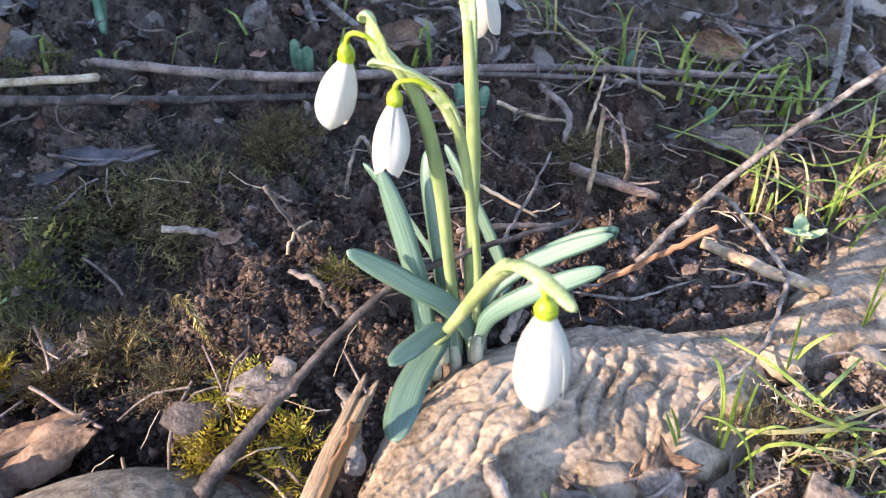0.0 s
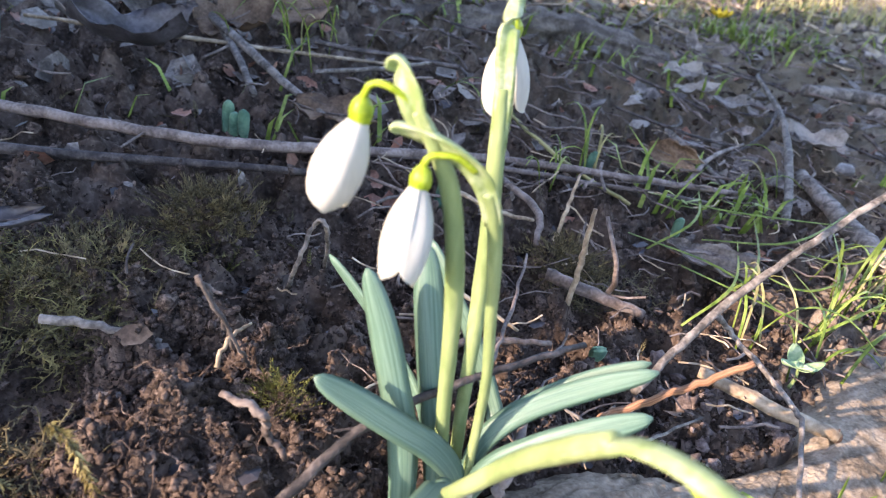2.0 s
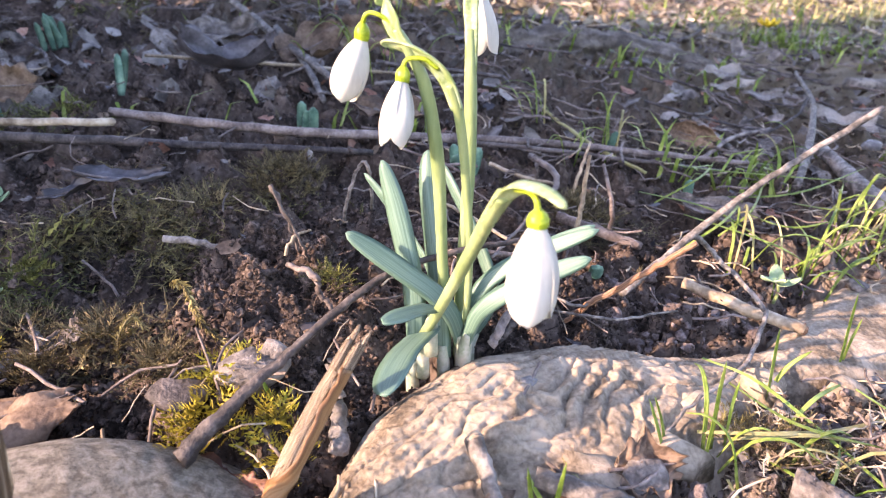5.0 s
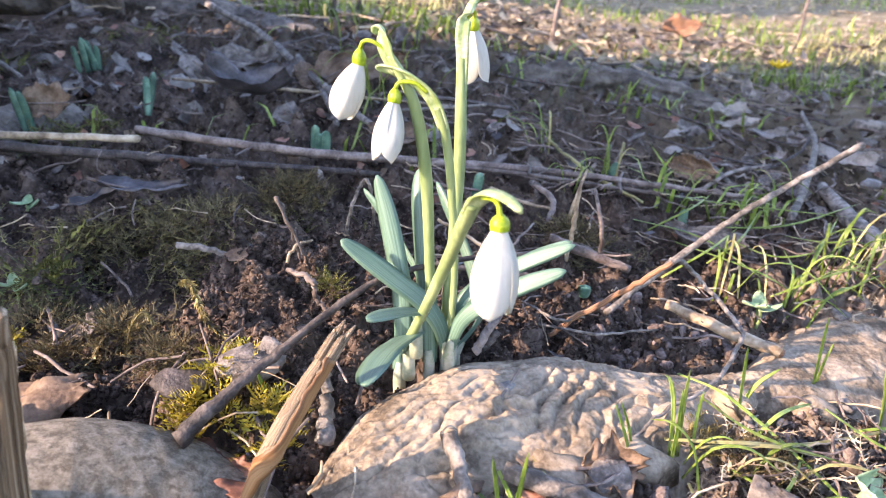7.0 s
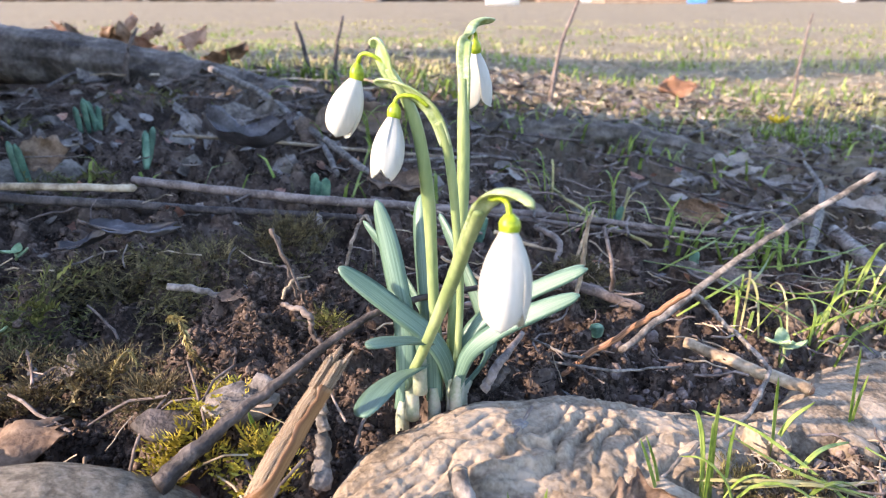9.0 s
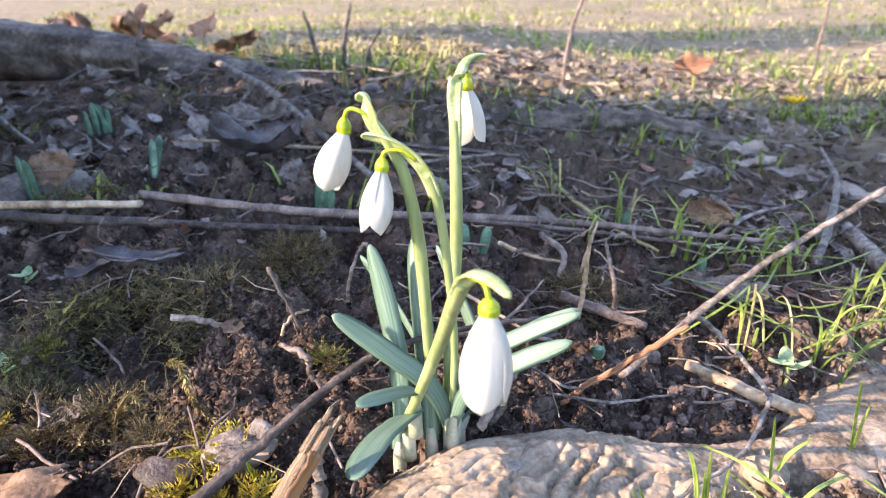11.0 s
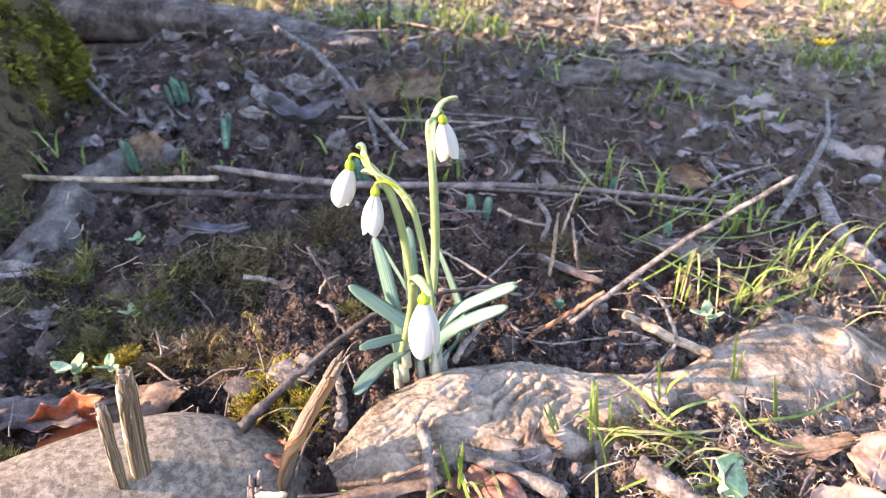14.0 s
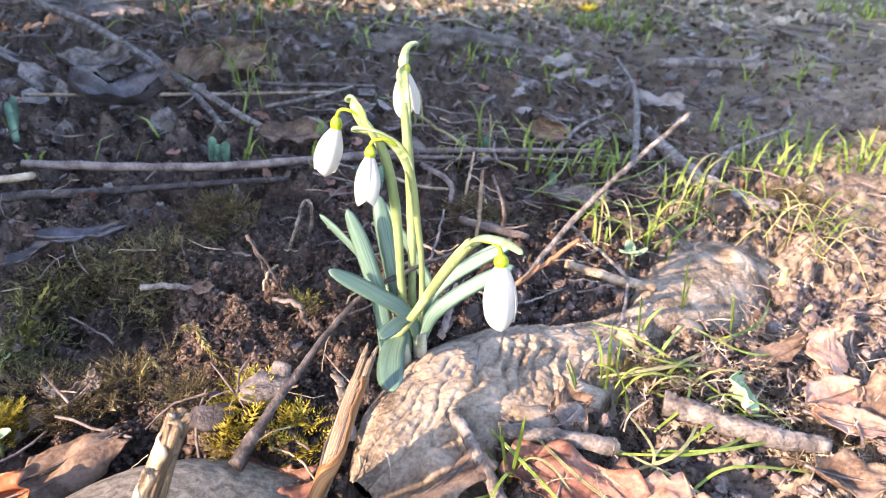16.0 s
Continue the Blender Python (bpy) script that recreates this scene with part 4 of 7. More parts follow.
def mossy_strand(label, points, reach, seed):
    """One strand of creeping moss: a thin stem with small leaflets all round it."""
    rnd = random.Random(seed)
    ob = thing("moss_strand", label, "moss", points[0], "moss strands")
    part("stem", tube(points, [0.0003, 0.0004, 0.0003], 6, 6, 0.2, seed=seed), MOSSBROWN, ob)
    bm = bmesh.new()
    path = spline(points, 16)
    for p, q in zip(path, path[1:]):
        d = (q - p).normalized()
        for _ in range(3):
            o = Vector((rnd.gauss(0, 1), rnd.gauss(0, 1), rnd.gauss(0, 1)))
            o = (o - d * o.dot(d)).normalized()
            w = d.cross(o) * reach * 0.16
            ln = reach * rnd.uniform(0.5, 1.1)
            c = p.lerp(q, rnd.random())
            bm.faces.new([bm.verts.new(v) for v in (c, c + (o + d * 0.5) * ln * 0.5 + w, c + (o + d) * ln, c + (o + d * 0.5) * ln * 0.5 - w)])
    part("foliage", bm, MOSSDRYGOLD, ob)
    return ob


def seedling(label, place, size, seed, leaves=4):
    rnd = random.Random(seed)
    ob = thing("seedling", label, "seedling", place, "seedlings")
    p = Vector(place)
    g = Vector((p.x, p.y, base_height(p.x, p.y) - 0.003))
    part("stalk", tube([g, (g + p) / 2 + Vector((0.001, 0, 0)), p], [0.0008, 0.0007, 0.0006], 6, 4), STEM, ob)
    for k in range(leaves):
        a = k * 2 * math.pi / leaves + rnd.uniform(-0.3, 0.3)
        bm = leaf_bm(size, size * 0.62, 0.25, 0.12, 0, seed + k, 0.0003, 10, 8, 0.6, wave=0.01)
        bm.transform(pose(p.x + math.cos(a) * size * 0.5, p.y + math.sin(a) * size * 0.5, p.z + 0.001 * k, rnd.uniform(-12, 12), rnd.uniform(-30, -5), math.degrees(a)))
        part("leaf", bm, SEEDLING, ob)
    return ob


def young_shoot(label, place, high, n, seed, material=None):
    """The blunt blue-green tips of snowdrops that are just coming up."""
    rnd = random.Random(seed)
    ob = thing("young_shoot", label, "shoot", place, "young shoots")
    for k in range(n):
        x, y = place[0] + rnd.uniform(-1, 1) * 0.006, place[1] + rnd.uniform(-1, 1) * 0.006
        g = base_height(x, y) - 0.004
        lean = Vector((rnd.uniform(-0.3, 0.3), rnd.uniform(-0.3, 0.3), 1)) * high * rnd.uniform(0.6, 1.0)
        part("leaf", blade([Vector((x, y, g)), Vector((x, y, g)) + lean * 0.5, Vector((x, y, g)) + lean], 0.0058, 0.0007, 0.2, 5, (0, 1, 0.1), 0.3, 0.8, blunt=0.3), material or SHOOT, ob)
    return ob


def chip(name, label, place, size, material, seed, turn=(0, 0, 0), category="bark"):
    """An irregular flat flake with bevelled, chipped edges."""
    rnd = random.Random(seed)
    bm = bmesh.new()
    n = 9
    outline = [(math.cos(2 * math.pi * k / n) * size[0] / 2 * rnd.uniform(0.7, 1.15), math.sin(2 * math.pi * k / n) * size[1] / 2 * rnd.uniform(0.7, 1.15)) for k in range(n)]
    rings = []
    for s, z in ((0.82, -0.5), (1.0, -0.2), (1.02, 0.2), (0.85, 0.5), (0.4, 0.62)):
        rings.append([bm.verts.new((x * s, y * s, z * size[2] * rnd.uniform(0.8, 1.2))) for x, y in outline])
    for a, b in zip(rings, rings[1:]):
        for j in range(n):
            bm.faces.new((a[j], a[(j + 1) % n], b[(j + 1) % n], b[j]))
    bm.faces.new(rings[0][::-1])
    bm.faces.new(rings[-1])
    bm.transform(pose(*place, *turn))
    return whole(name, bm, material, label, category, "bark flakes")


def splintered(name, label, points, radii, outer, inner, seed, splinters=4, around=3.6, facing=0.6, ragtop=1.1):
    """A broken dry stalk: a pale fibrous core, a shell of bark round part of it and torn splinters at its top."""
    rnd = random.Random(seed)
    ob = thing(name, label, "stalk", points[0], "broken stalks")
    part("core", tube(points, [r * 0.62 for r in radii], 14, 8, 0.25, seed=seed, wobble=0.0003, fibre=0.95), inner, ob, "pale fibrous wood")
    for k in range(7):
        # long torn fibres laid side by side round the core
        g = 2 * math.pi * k / 7 + rnd.uniform(-0.25, 0.25)
        top = rnd.uniform(0.80, 1.06)
        fat = radii[0] * rnd.uniform(0.26, 0.42)
        line = spline([Vector(p) for p in points], 6)
        line = line[:max(4, int(len(line) * min(1.0, top)))]
        o = Vector((math.cos(g), math.sin(g), 0)) * radii[0] * 0.60
        line = [p + o * rnd.uniform(0.93, 1.07) for p in line]
        part("fibre", tube([line[0], *line[2:-1:3], line[-1] + Vector((0, 0, max(0.0, top - 1) * 0.03))], [fat, fat * 1.1, fat * 0.9, fat * 0.3], 6, 3, 0.25, seed=seed * 9 + k, fibre=0.9), inner, ob)
    pts = [Vector(p) for p in points]
    path = spline([pts[0]] + [p.copy() for p in pts[1:-1]] + [pts[-2].lerp(pts[-1], 0.72)], 8)
    jit = [rnd.uniform(-1, 1) for _ in range(9)]
    def shell(f):
        r = value_at(radii, f * 0.9)
        arc = around * (1 - 0.12 * f + 0.14 * math.sin(f * 17 + seed) + 0.08 * math.sin(f * 41))
        out = [(r * (1.04 + 0.07 * jit[j]) * math.cos(facing + arc * (j / 8 - 0.5)), r * (1.04 + 0.07 * jit[j]) * math.sin(facing + arc * (j / 8 - 0.5))) for j in range(9)]
        return out + [(u * 0.80, v * 0.80) for u, v in out[::-1]]
    part("bark_shell", sweep(bmesh.new(), path, shell, (0.3, 0.2, 1)), outer, ob, "orange-brown bark shell")
    d = (pts[-1] - pts[-2]).normalized()
    sd = d.cross(Vector((0, 1, 0.2))).normalized()
    fr = sd.cross(d)
    for k in range(splinters):
        a = 2 * math.pi * k / splinters + rnd.uniform(-0.4, 0.4)
        o = (sd * math.cos(a) + fr * math.sin(a)) * radii[-1] * 0.6
        h = radii[-1] * rnd.uniform(0.2, ragtop)
        part("splinter", tube([pts[-1] + o - d * radii[-1] * 2, pts[-1] + o + d * h * 0.4, pts[-1] + o * 1.3 + d * h], [radii[-1] * 0.40, radii[-1] * 0.34, radii[-1] * 0.08], 5, 3, 0.3, seed=k, fibre=0.9), inner, ob, "sharp splinter")
    return ob

# ---- small things, in place ----
stick("fallen_stick", "pale straw-coloured stick lying on the soil", [(-0.3420, 0.1667, 0.0304), (-0.2730, 0.1623, 0.0300), (-0.1828, 0.1716, 0.0284)], [0.0022, 0.0024, 0.0022], STRAW, seed=3, ends=STRAW)
stick("fallen_stick", "long purplish-brown stick lying across the soil", [(-0.1943, 0.1926, 0.0278), (-0.0823, 0.1752, 0.0228), (0.0481, 0.2162, 0.0046), (0.2029, 0.2297, -0.0147)], [0.0026, 0.0027, 0.0024, 0.0015], TWIGBROWN, seed=4, steps=10)
stick("fallen_stick", "dark thin stick sunk into the humus", [(-0.2989, 0.1581, 0.0258), (-0.1771, 0.1562, 0.0227), (-0.0395, 0.1672, 0.0140)], [0.0032, 0.0028, 0.0016], TWIGDARK, seed=5)
stick("twig", "thin brown twig lying beside a longer stick", [(-0.0628, 0.1888, 0.0180), (0.0475, 0.2083, 0.0031), (0.1687, 0.2139, -0.0127)], [0.0013, 0.0014, 0.001], TWIGBROWN, seed=6)
stick("fallen_stick", "grey-brown branch slanting over the soil behind the snowdrops", [(-0.2914, 0.5652, 0.0615), (-0.2083, 0.4762, 0.0469), (-0.1312, 0.3591, 0.0327), (-0.0439, 0.2280, 0.0178)], [0.0035, 0.0035, 0.0032, 0.002], TWIG, seed=7)
stick("twig", "short grey twig among dry leaves", [(-0.1535, 0.4167, 0.0344), (-0.1097, 0.3236, 0.0260), (-0.0809, 0.2435, 0.0208)], [0.0028, 0.0024, 0.0018], TWIG, seed=8)
stick("twig", "dry forked grey twig leaning on the soil", [(0.2109, 0.2032, -0.0174), (0.2538, 0.2850, -0.0142), (0.2975, 0.3826, -0.0160), (0.3270, 0.4859, -0.0160)], [0.0026, 0.0028, 0.0024, 0.0016], TWIG, seed=9)
stick("twig", "straight dry straw lying on the humus", [(-0.2281, 0.3218, 0.0315), (-0.1443, 0.3105, 0.0293), (0.0017, 0.3359, 0.0134)], [0.0012, 0.0014, 0.001], STRAW, seed=10)
stick("fallen_stick", "short tan peeled stick resting on the root", [(0.1034, 0.0653, -0.0051), (0.1235, 0.0536, -0.0085), (0.1464, 0.0432, -0.0129)], [0.0022, 0.0027, 0.0026], STRAW, seed=11, ends=ORANGE)
stick("fallen_stick", "grey broken stick in front of the root", [(0.0311, -0.0518, 0.0030), (0.0467, -0.0563, 0.0012), (0.0594, -0.0599, -0.0009), (0.0731, -0.0646, -0.0032)], [0.0026, 0.0032, 0.003, 0.0036], TWIG, seed=12, rough=0.2, ends=STRAW)
stick("bark_piece", "grey decaying branch piece lying in the grass", [(0.1038, -0.0452, -0.0049), (0.1188, -0.0545, -0.0069), (0.1386, -0.0664, -0.0100), (0.1598, -0.0740, -0.0124)], [0.0050, 0.0046, 0.0046, 0.0034], BARKCHIP, seed=13, seg=22, steps=14, rough=0.30, ends=BARKCHIP)
stick("fallen_stick", "pale crooked root lying on the soil", [(0.2643, 0.2834, -0.0225), (0.2553, 0.2020, -0.0225), (0.2643, 0.1557, -0.0243), (0.2888, 0.1342, -0.0270)], [0.004, 0.006, 0.0065, 0.005], TWIG, seed=14, rough=0.15, wobble=0.0015)
stick("fallen_stick", "thin grey stick propped across a root", [(0.2574, 0.1747, -0.0225), (0.3061, 0.2231, -0.0209), (0.3910, 0.2637, -0.0223)], [0.0017, 0.002, 0.0016], TWIG, seed=15)
stick("fallen_stick", "greyish stick lying in the distance", [(0.3791, 0.4886, -0.0273), (0.4427, 0.4942, -0.0318), (0.5079, 0.4738, -0.0340)], [0.006, 0.0065, 0.006], TWIG, seed=16)
stick("fallen_stick", "weathered stick leaning among the moss", [(-0.1650, 0.0360, 0.0075), (-0.1510, 0.0190, 0.0035), (-0.1360, 0.0030, 0.0015)], [0.0021, 0.0021, 0.0018], TWIG, seed=17)
stick("fallen_stick", "short grey stub poking from the soil", [(-0.1080, 0.0500, 0.0200), (-0.0940, 0.0495, 0.0190), (-0.0750, 0.0500, 0.0130)], [0.0015, 0.0014, 0.0009], TWIG, seed=18, rough=0.2)
stick("twig", "dry twig at the edge of the dead leaves", [(-0.1781, -0.1014, 0.0189), (-0.1740, -0.0840, 0.0151), (-0.1703, -0.0653, 0.0110)], [0.0018, 0.0018, 0.0014], TWIG, seed=19)
stick("twig", "thin dark twig lying in the shade", [(-0.5143, 0.4687, 0.0530), (-0.4102, 0.3660, 0.0398), (-0.3445, 0.3102, 0.0316)], [0.003, 0.003, 0.002], TWIG, seed=20)
stick("twig", "dry grey twig on the soil", [(-0.0539, 0.2920, 0.0194), (-0.0084, 0.3174, 0.0178), (0.0182, 0.3529, 0.0120)], [0.0014, 0.0014, 0.001], TWIG, seed=21)
stick("twig", "thin grey twig on the soil", [(0.1822, 0.3214, -0.0118), (0.1910, 0.2730, -0.0155), (0.1950, 0.2258, -0.0165)], [0.002, 0.002, 0.001], TWIG, seed=22)
stick("twig", "thin forked twig on the soil", [(0.1611, 0.2302, -0.0109), (0.1971, 0.2783, -0.0127), (0.2419, 0.3247, -0.0204)], [0.0014, 0.0015, 0.001], TWIGBROWN, seed=23)
stick("twig", "reddish twig among the grass", [(0.0638, 0.3025, 0.0013), (0.0892, 0.2347, -0.0024), (0.1179, 0.1972, -0.0078)], [0.0012, 0.0013, 0.001], GRASSDRY, seed=24)
stick("twig", "pale straw on the humus behind the flowers", [(0.0240, 0.1685, 0.0078), (0.0424, 0.1593, 0.0039), (0.0591, 0.1608, -0.0003)], [0.0012, 0.0012, 0.0008], STRAW, seed=25)
stick("fallen_stick", "curved root twig looping over the soil", [(0.0489, 0.1959, 0.0027), (0.0588, 0.1553, 0.0070), (0.0549, 0.1349, 0.0017)], [0.0018, 0.0018, 0.0014], TWIGBROWN, seed=26)
stick("fallen_stick", "broken brown twig on the humus", [(0.0547, 0.1099, 0.0040), (0.0728, 0.1019, 0.0006), (0.0929, 0.0978, -0.0050)], [0.0028, 0.0027, 0.002], TWIGBROWN, seed=27)
stick("twig", "upright dry straw stuck in the soil", [(0.0620, 0.0980, -0.0020), (0.0645, 0.1010, 0.0180), (0.0664, 0.1045, 0.0370)], [0.0011, 0.0012, 0.0008], STRAW, seed=28)
stick("twig", "upright thin brown twig stuck in the soil", [(0.0798, 0.1076, -0.0061), (0.0772, 0.0964, 0.0145), (0.0743, 0.1117, 0.0303)], [0.0012, 0.0011, 0.0008], TWIGBROWN, seed=29)
stick("fallen_stick", "long thin grey stick propped above the grass", [(0.0745, 0.0515, -0.0030), (0.1080, 0.0758, 0.0129), (0.1331, 0.0864, 0.0293), (0.1624, 0.0989, 0.0439), (0.1917, 0.1113, 0.0575)], [0.0014, 0.0016, 0.0014, 0.0013, 0.0016], TWIG, seed=30, steps=9, ends=STRAW)
stick("twig", "orange-brown peeled twig with a dark end", [(0.0505, 0.0360, -0.0060), (0.0565, 0.0340, 0.0020), (0.0670, 0.0310, 0.0120), (0.0790, 0.0262, 0.0245), (0.0900, 0.0227, 0.0359)], [0.0009, 0.0012, 0.0012, 0.0011, 0.0010], ORANGE, seed=31, rough=0.07)
stick("twig", "thin curved twig arching over the root", [(0.1080, 0.0758, 0.0129), (0.1225, 0.0802, -0.0013), (0.1280, 0.0469, -0.0025), (0.1257, 0.0353, -0.0041), (0.1062, 0.0036, -0.0023), (0.0850, -0.0150, -0.0010), (0.0689, -0.0327, -0.0027)], [0.0013, 0.0011, 0.001, 0.0009, 0.0008, 0.0007, 0.0004], TWIG, seed=32, steps=9)
stick("fallen_stick", "dark tapering twig crossing in front of the snowdrops", [(0.0450, 0.0300, 0.0340), (0.0150, 0.0120, 0.0385), (-0.0125, -0.0030, 0.0368), (-0.0360, -0.0240, 0.0255), (-0.0520, -0.0420, 0.0170), (-0.0637, -0.0554, 0.0088)], [0.0009, 0.001, 0.0012, 0.0015, 0.0021, 0.0033], TWIGDARK, seed=33, steps=9, rough=0.14)
splintered("broken_stalk", "split cream and orange dry stalk leaning on the root", [(-0.0411, -0.0706, -0.0074), (-0.0310, -0.0700, 0.0200), (-0.0235, -0.0600, 0.0330), (-0.0165, -0.0520, 0.0435)], [0.0031, 0.0033, 0.0032, 0.0030], STALKBARK, REED, 3, splinters=4, around=2.3, facing=-0.15, ragtop=2.6)
splintered("broken_stalk", "upright splintered pale stalk in front of the root", [(-0.0950, -0.0845, -0.0040), (-0.0845, -0.0920, 0.0260), (-0.0735, -0.1000, 0.0550), (-0.0625, -0.1083, 0.0815)], [0.0038, 0.0037, 0.0035, 0.0030], STRAW, REED, 5)
splintered("broken_stalk", "short splintered pale stalk beside a taller one", [(-0.0990, -0.0905, -0.0040), (-0.0895, -0.0985, 0.0230), (-0.0795, -0.1065, 0.0490), (-0.0692, -0.1149, 0.0735)], [0.0022, 0.0022, 0.0021, 0.0020], STRAW, REED, 6, splinters=2)
splintered("broken_stalk", "pale splinter of wood lying beside a stump", [(-0.0993, -0.0726, -0.0084), (-0.0878, -0.0895, -0.0019), (-0.0743, -0.1087, 0.0058)], [0.0024, 0.0030, 0.0028], STRAW, REED, 7, splinters=2)
splintered("broken_stalk", "low crumbling stump of a dry stalk", [(-0.0400, -0.0965, -0.0176), (-0.0375, -0.0975, 0.0040), (-0.0345, -0.0985, 0.0235)], [0.0046, 0.0044, 0.0034], TWIG, TWIGBROWN, 8, splinters=6, ragtop=2.2)
stick("fallen_stick", "pale brown dead stem leaning beside the root", [(0.0287, -0.1033, -0.0068), (0.0238, -0.0764, -0.0016), (0.0188, -0.0574, 0.0047), (0.0144, -0.0464, 0.0110)], [0.0027, 0.0025, 0.0023, 0.0027], TWIG, seed=34, rough=0.15, ends=STRAW)
stick("fallen_stick", "stub of orange cut wood at the front", [(0.0041, -0.1060, -0.0020), (0.0113, -0.1018, -0.0005), (0.0199, -0.0947, 0.0004)], [0.0045, 0.0045, 0.0042], ORANGE, seed=35, rough=0.12, ends=STRAW)
stick("twig", "short pale twig lying by the broken stalk", [(-0.0360, -0.0995, 0.0215), (-0.0290, -0.1020, 0.0250), (-0.0200, -0.1050, 0.0295)], [0.0010, 0.0012, 0.0011], STRAW, seed=36, ends=STRAW)
stick("shrivelled_stem", "shrivelled grey-brown stem hanging beside the broken stalk", [(-0.0242, -0.0428, 0.0012), (-0.0245, -0.0364, 0.0060), (-0.0250, -0.0327, 0.0172), (-0.0267, -0.0306, 0.0239)], [0.0032, 0.0026, 0.0018, 0.0012], TWIG, seed=37, rough=0.12, wobble=0.0008)
stick("twig", "curly pale rootlet lying on the clods", [(-0.0477, 0.0092, 0.0324), (-0.0382, 0.0048, 0.0315), (-0.0362, 0.0040, 0.0247), (-0.0322, 0.0015, 0.0192)], [0.0009, 0.0012, 0.0010, 0.0008], TWIGBROWN, seed=38, rough=0.3, wobble=0.0007)
stick("twig", "thin dark twig standing in the soil", [(-0.0507, 0.0376, 0.0218), (-0.0518, 0.0309, 0.0386), (-0.0557, 0.0278, 0.0528)], [0.0006, 0.0007, 0.0009], TWIGDARK, seed=39, wobble=0.0007)
stick("twig", "bent dead grass stem over the clods", [(-0.0418, 0.0799, 0.0136), (-0.0365, 0.0698, 0.0320), (-0.0323, 0.0734, 0.0426), (-0.0283, 0.0715, 0.0422), (-0.0306, 0.0913, 0.0149)], [0.0008, 0.0008, 0.0008, 0.0008, 0.0008], TWIG, seed=40)
stick("twig", "short dark root stub at the foot of the snowdrops", [(0.0283, 0.0124, 0.0098), (0.0253, 0.0107, 0.0070), (0.0223, 0.0093, 0.0048)], [0.0018, 0.0022, 0.0028], TWIGDARK, seed=41)
stick("twig", "thin rootlets over the soil", [(0.0210, 0.0333, 0.0233), (0.0327, 0.0680, 0.0173), (0.0462, 0.1124, 0.0111)], [0.0006, 0.0007, 0.0005], TWIGBROWN, seed=42)
stick("twig", "thin bent straw on the soil", [(0.0007, 0.0772, 0.0259), (0.0185, 0.0731, 0.0173), (0.0367, 0.0697, 0.0065)], [0.0007, 0.0008, 0.0006], STRAW, seed=43)
stick("twig", "brown twig lying behind the snowdrops", [(0.0052, 0.0470, 0.0177), (0.0246, 0.0571, 0.0121), (0.0477, 0.0657, 0.0049)], [0.0011, 0.0013, 0.0009], TWIGBROWN, seed=44)
mossy_strand("dry curled moss strand hanging over the clods", [(-0.0833, 0.0003, 0.0305), (-0.0765, -0.0059, 0.0321), (-0.0747, -0.0067, 0.0265), (-0.0695, -0.0117, 0.0213), (-0.0568, -0.0182, 0.0156)], 0.0022, 48)
mossy_strand("withered moss strand curling up from the soil", [(-0.1010, -0.0120, 0.0060), (-0.1000, -0.0085, 0.0150), (-0.0955, -0.0060, 0.0210), (-0.0935, -0.0045, 0.0150)], 0.0018, 49)
mossy_strand("withered moss strand curling up from the soil", [(-0.1180, 0.0020, 0.0020), (-0.1120, 0.0000, 0.0090), (-0.1040, -0.0010, 0.0100), (-0.0985, -0.0030, 0.0130)], 0.0018, 50)
stick("twig", "thin bent rootlet standing in the dark soil", [(-0.0454, 0.0313, 0.0211), (-0.0473, 0.0258, 0.0336), (-0.0554, 0.0271, 0.0531)], [0.0005, 0.0005, 0.0006], TWIGDARK, seed=49, wobble=0.0005)
stick("twig", "thin pale forked rootlet on the dark soil", [(-0.0521, 0.0230, 0.0280), (-0.0503, 0.0288, 0.0322), (-0.0458, 0.0378, 0.0310)], [0.0006, 0.0006, 0.0004], STRAW, seed=50)
stick("twig", "pale dry straw stuck in the humus", [(0.0664, 0.1478, -0.0033), (0.0707, 0.1528, 0.0078), (0.0769, 0.1631, 0.0232)], [0.0009, 0.001, 0.0006], STRAW, seed=51)
stick("twig", "brown rootlet stub at the snowdrops' foot", [(0.0204, 0.0022, 0.0066), (0.0249, 0.0076, 0.0123), (0.0343, 0.0321, 0.0131)], [0.0019, 0.0016, 0.001], TWIGBROWN, seed=52, rough=0.15)
stick("twig", "thin rootlets crossing the humus", [(0.0382, 0.0413, 0.0063), (0.0519, 0.0281, 0.0066), (0.0644, 0.0411, 0.0005)], [0.0005, 0.0006, 0.0004], TWIG, seed=53)
stick("twig", "thin rootlets crossing the humus", [(0.0439, 0.0287, 0.0036), (0.0658, 0.0242, 0.0035), (0.0948, 0.0416, -0.0039)], [0.0005, 0.0006, 0.0004], TWIG, seed=54)
grass_blade([(0.1546, 0.0279, -0.0232), (0.1532, 0.0279, -0.0020), (0.1526, 0.0279, 0.0141)], 0.0016, GRASS)
grass_blade([(0.1559, 0.0296, -0.0233), (0.1565, 0.0296, -0.0094), (0.1583, 0.0296, 0.0023)], 0.0013, GRASS)
grass_blade([(0.0880, -0.0258, -0.0111), (0.0866, -0.0258, 0.0086), (0.0865, -0.0258, 0.0234)], 0.0016, GRASS)
grass_blade([(0.0931, -0.0234, -0.0116), (0.0924, -0.0234, 0.0045), (0.0930, -0.0234, 0.0142)], 0.0013, GRASS)
grass_blade([(0.1710, 0.0071, -0.0256), (0.1682, 0.0071, -0.0075), (0.1654, 0.0071, 0.0059)], 0.0015, GRASS)
grass_blade([(0.1170, 0.0031, -0.0151), (0.1155, 0.0031, 0.0028), (0.1148, 0.0031, 0.0149)], 0.0016, GRASS)
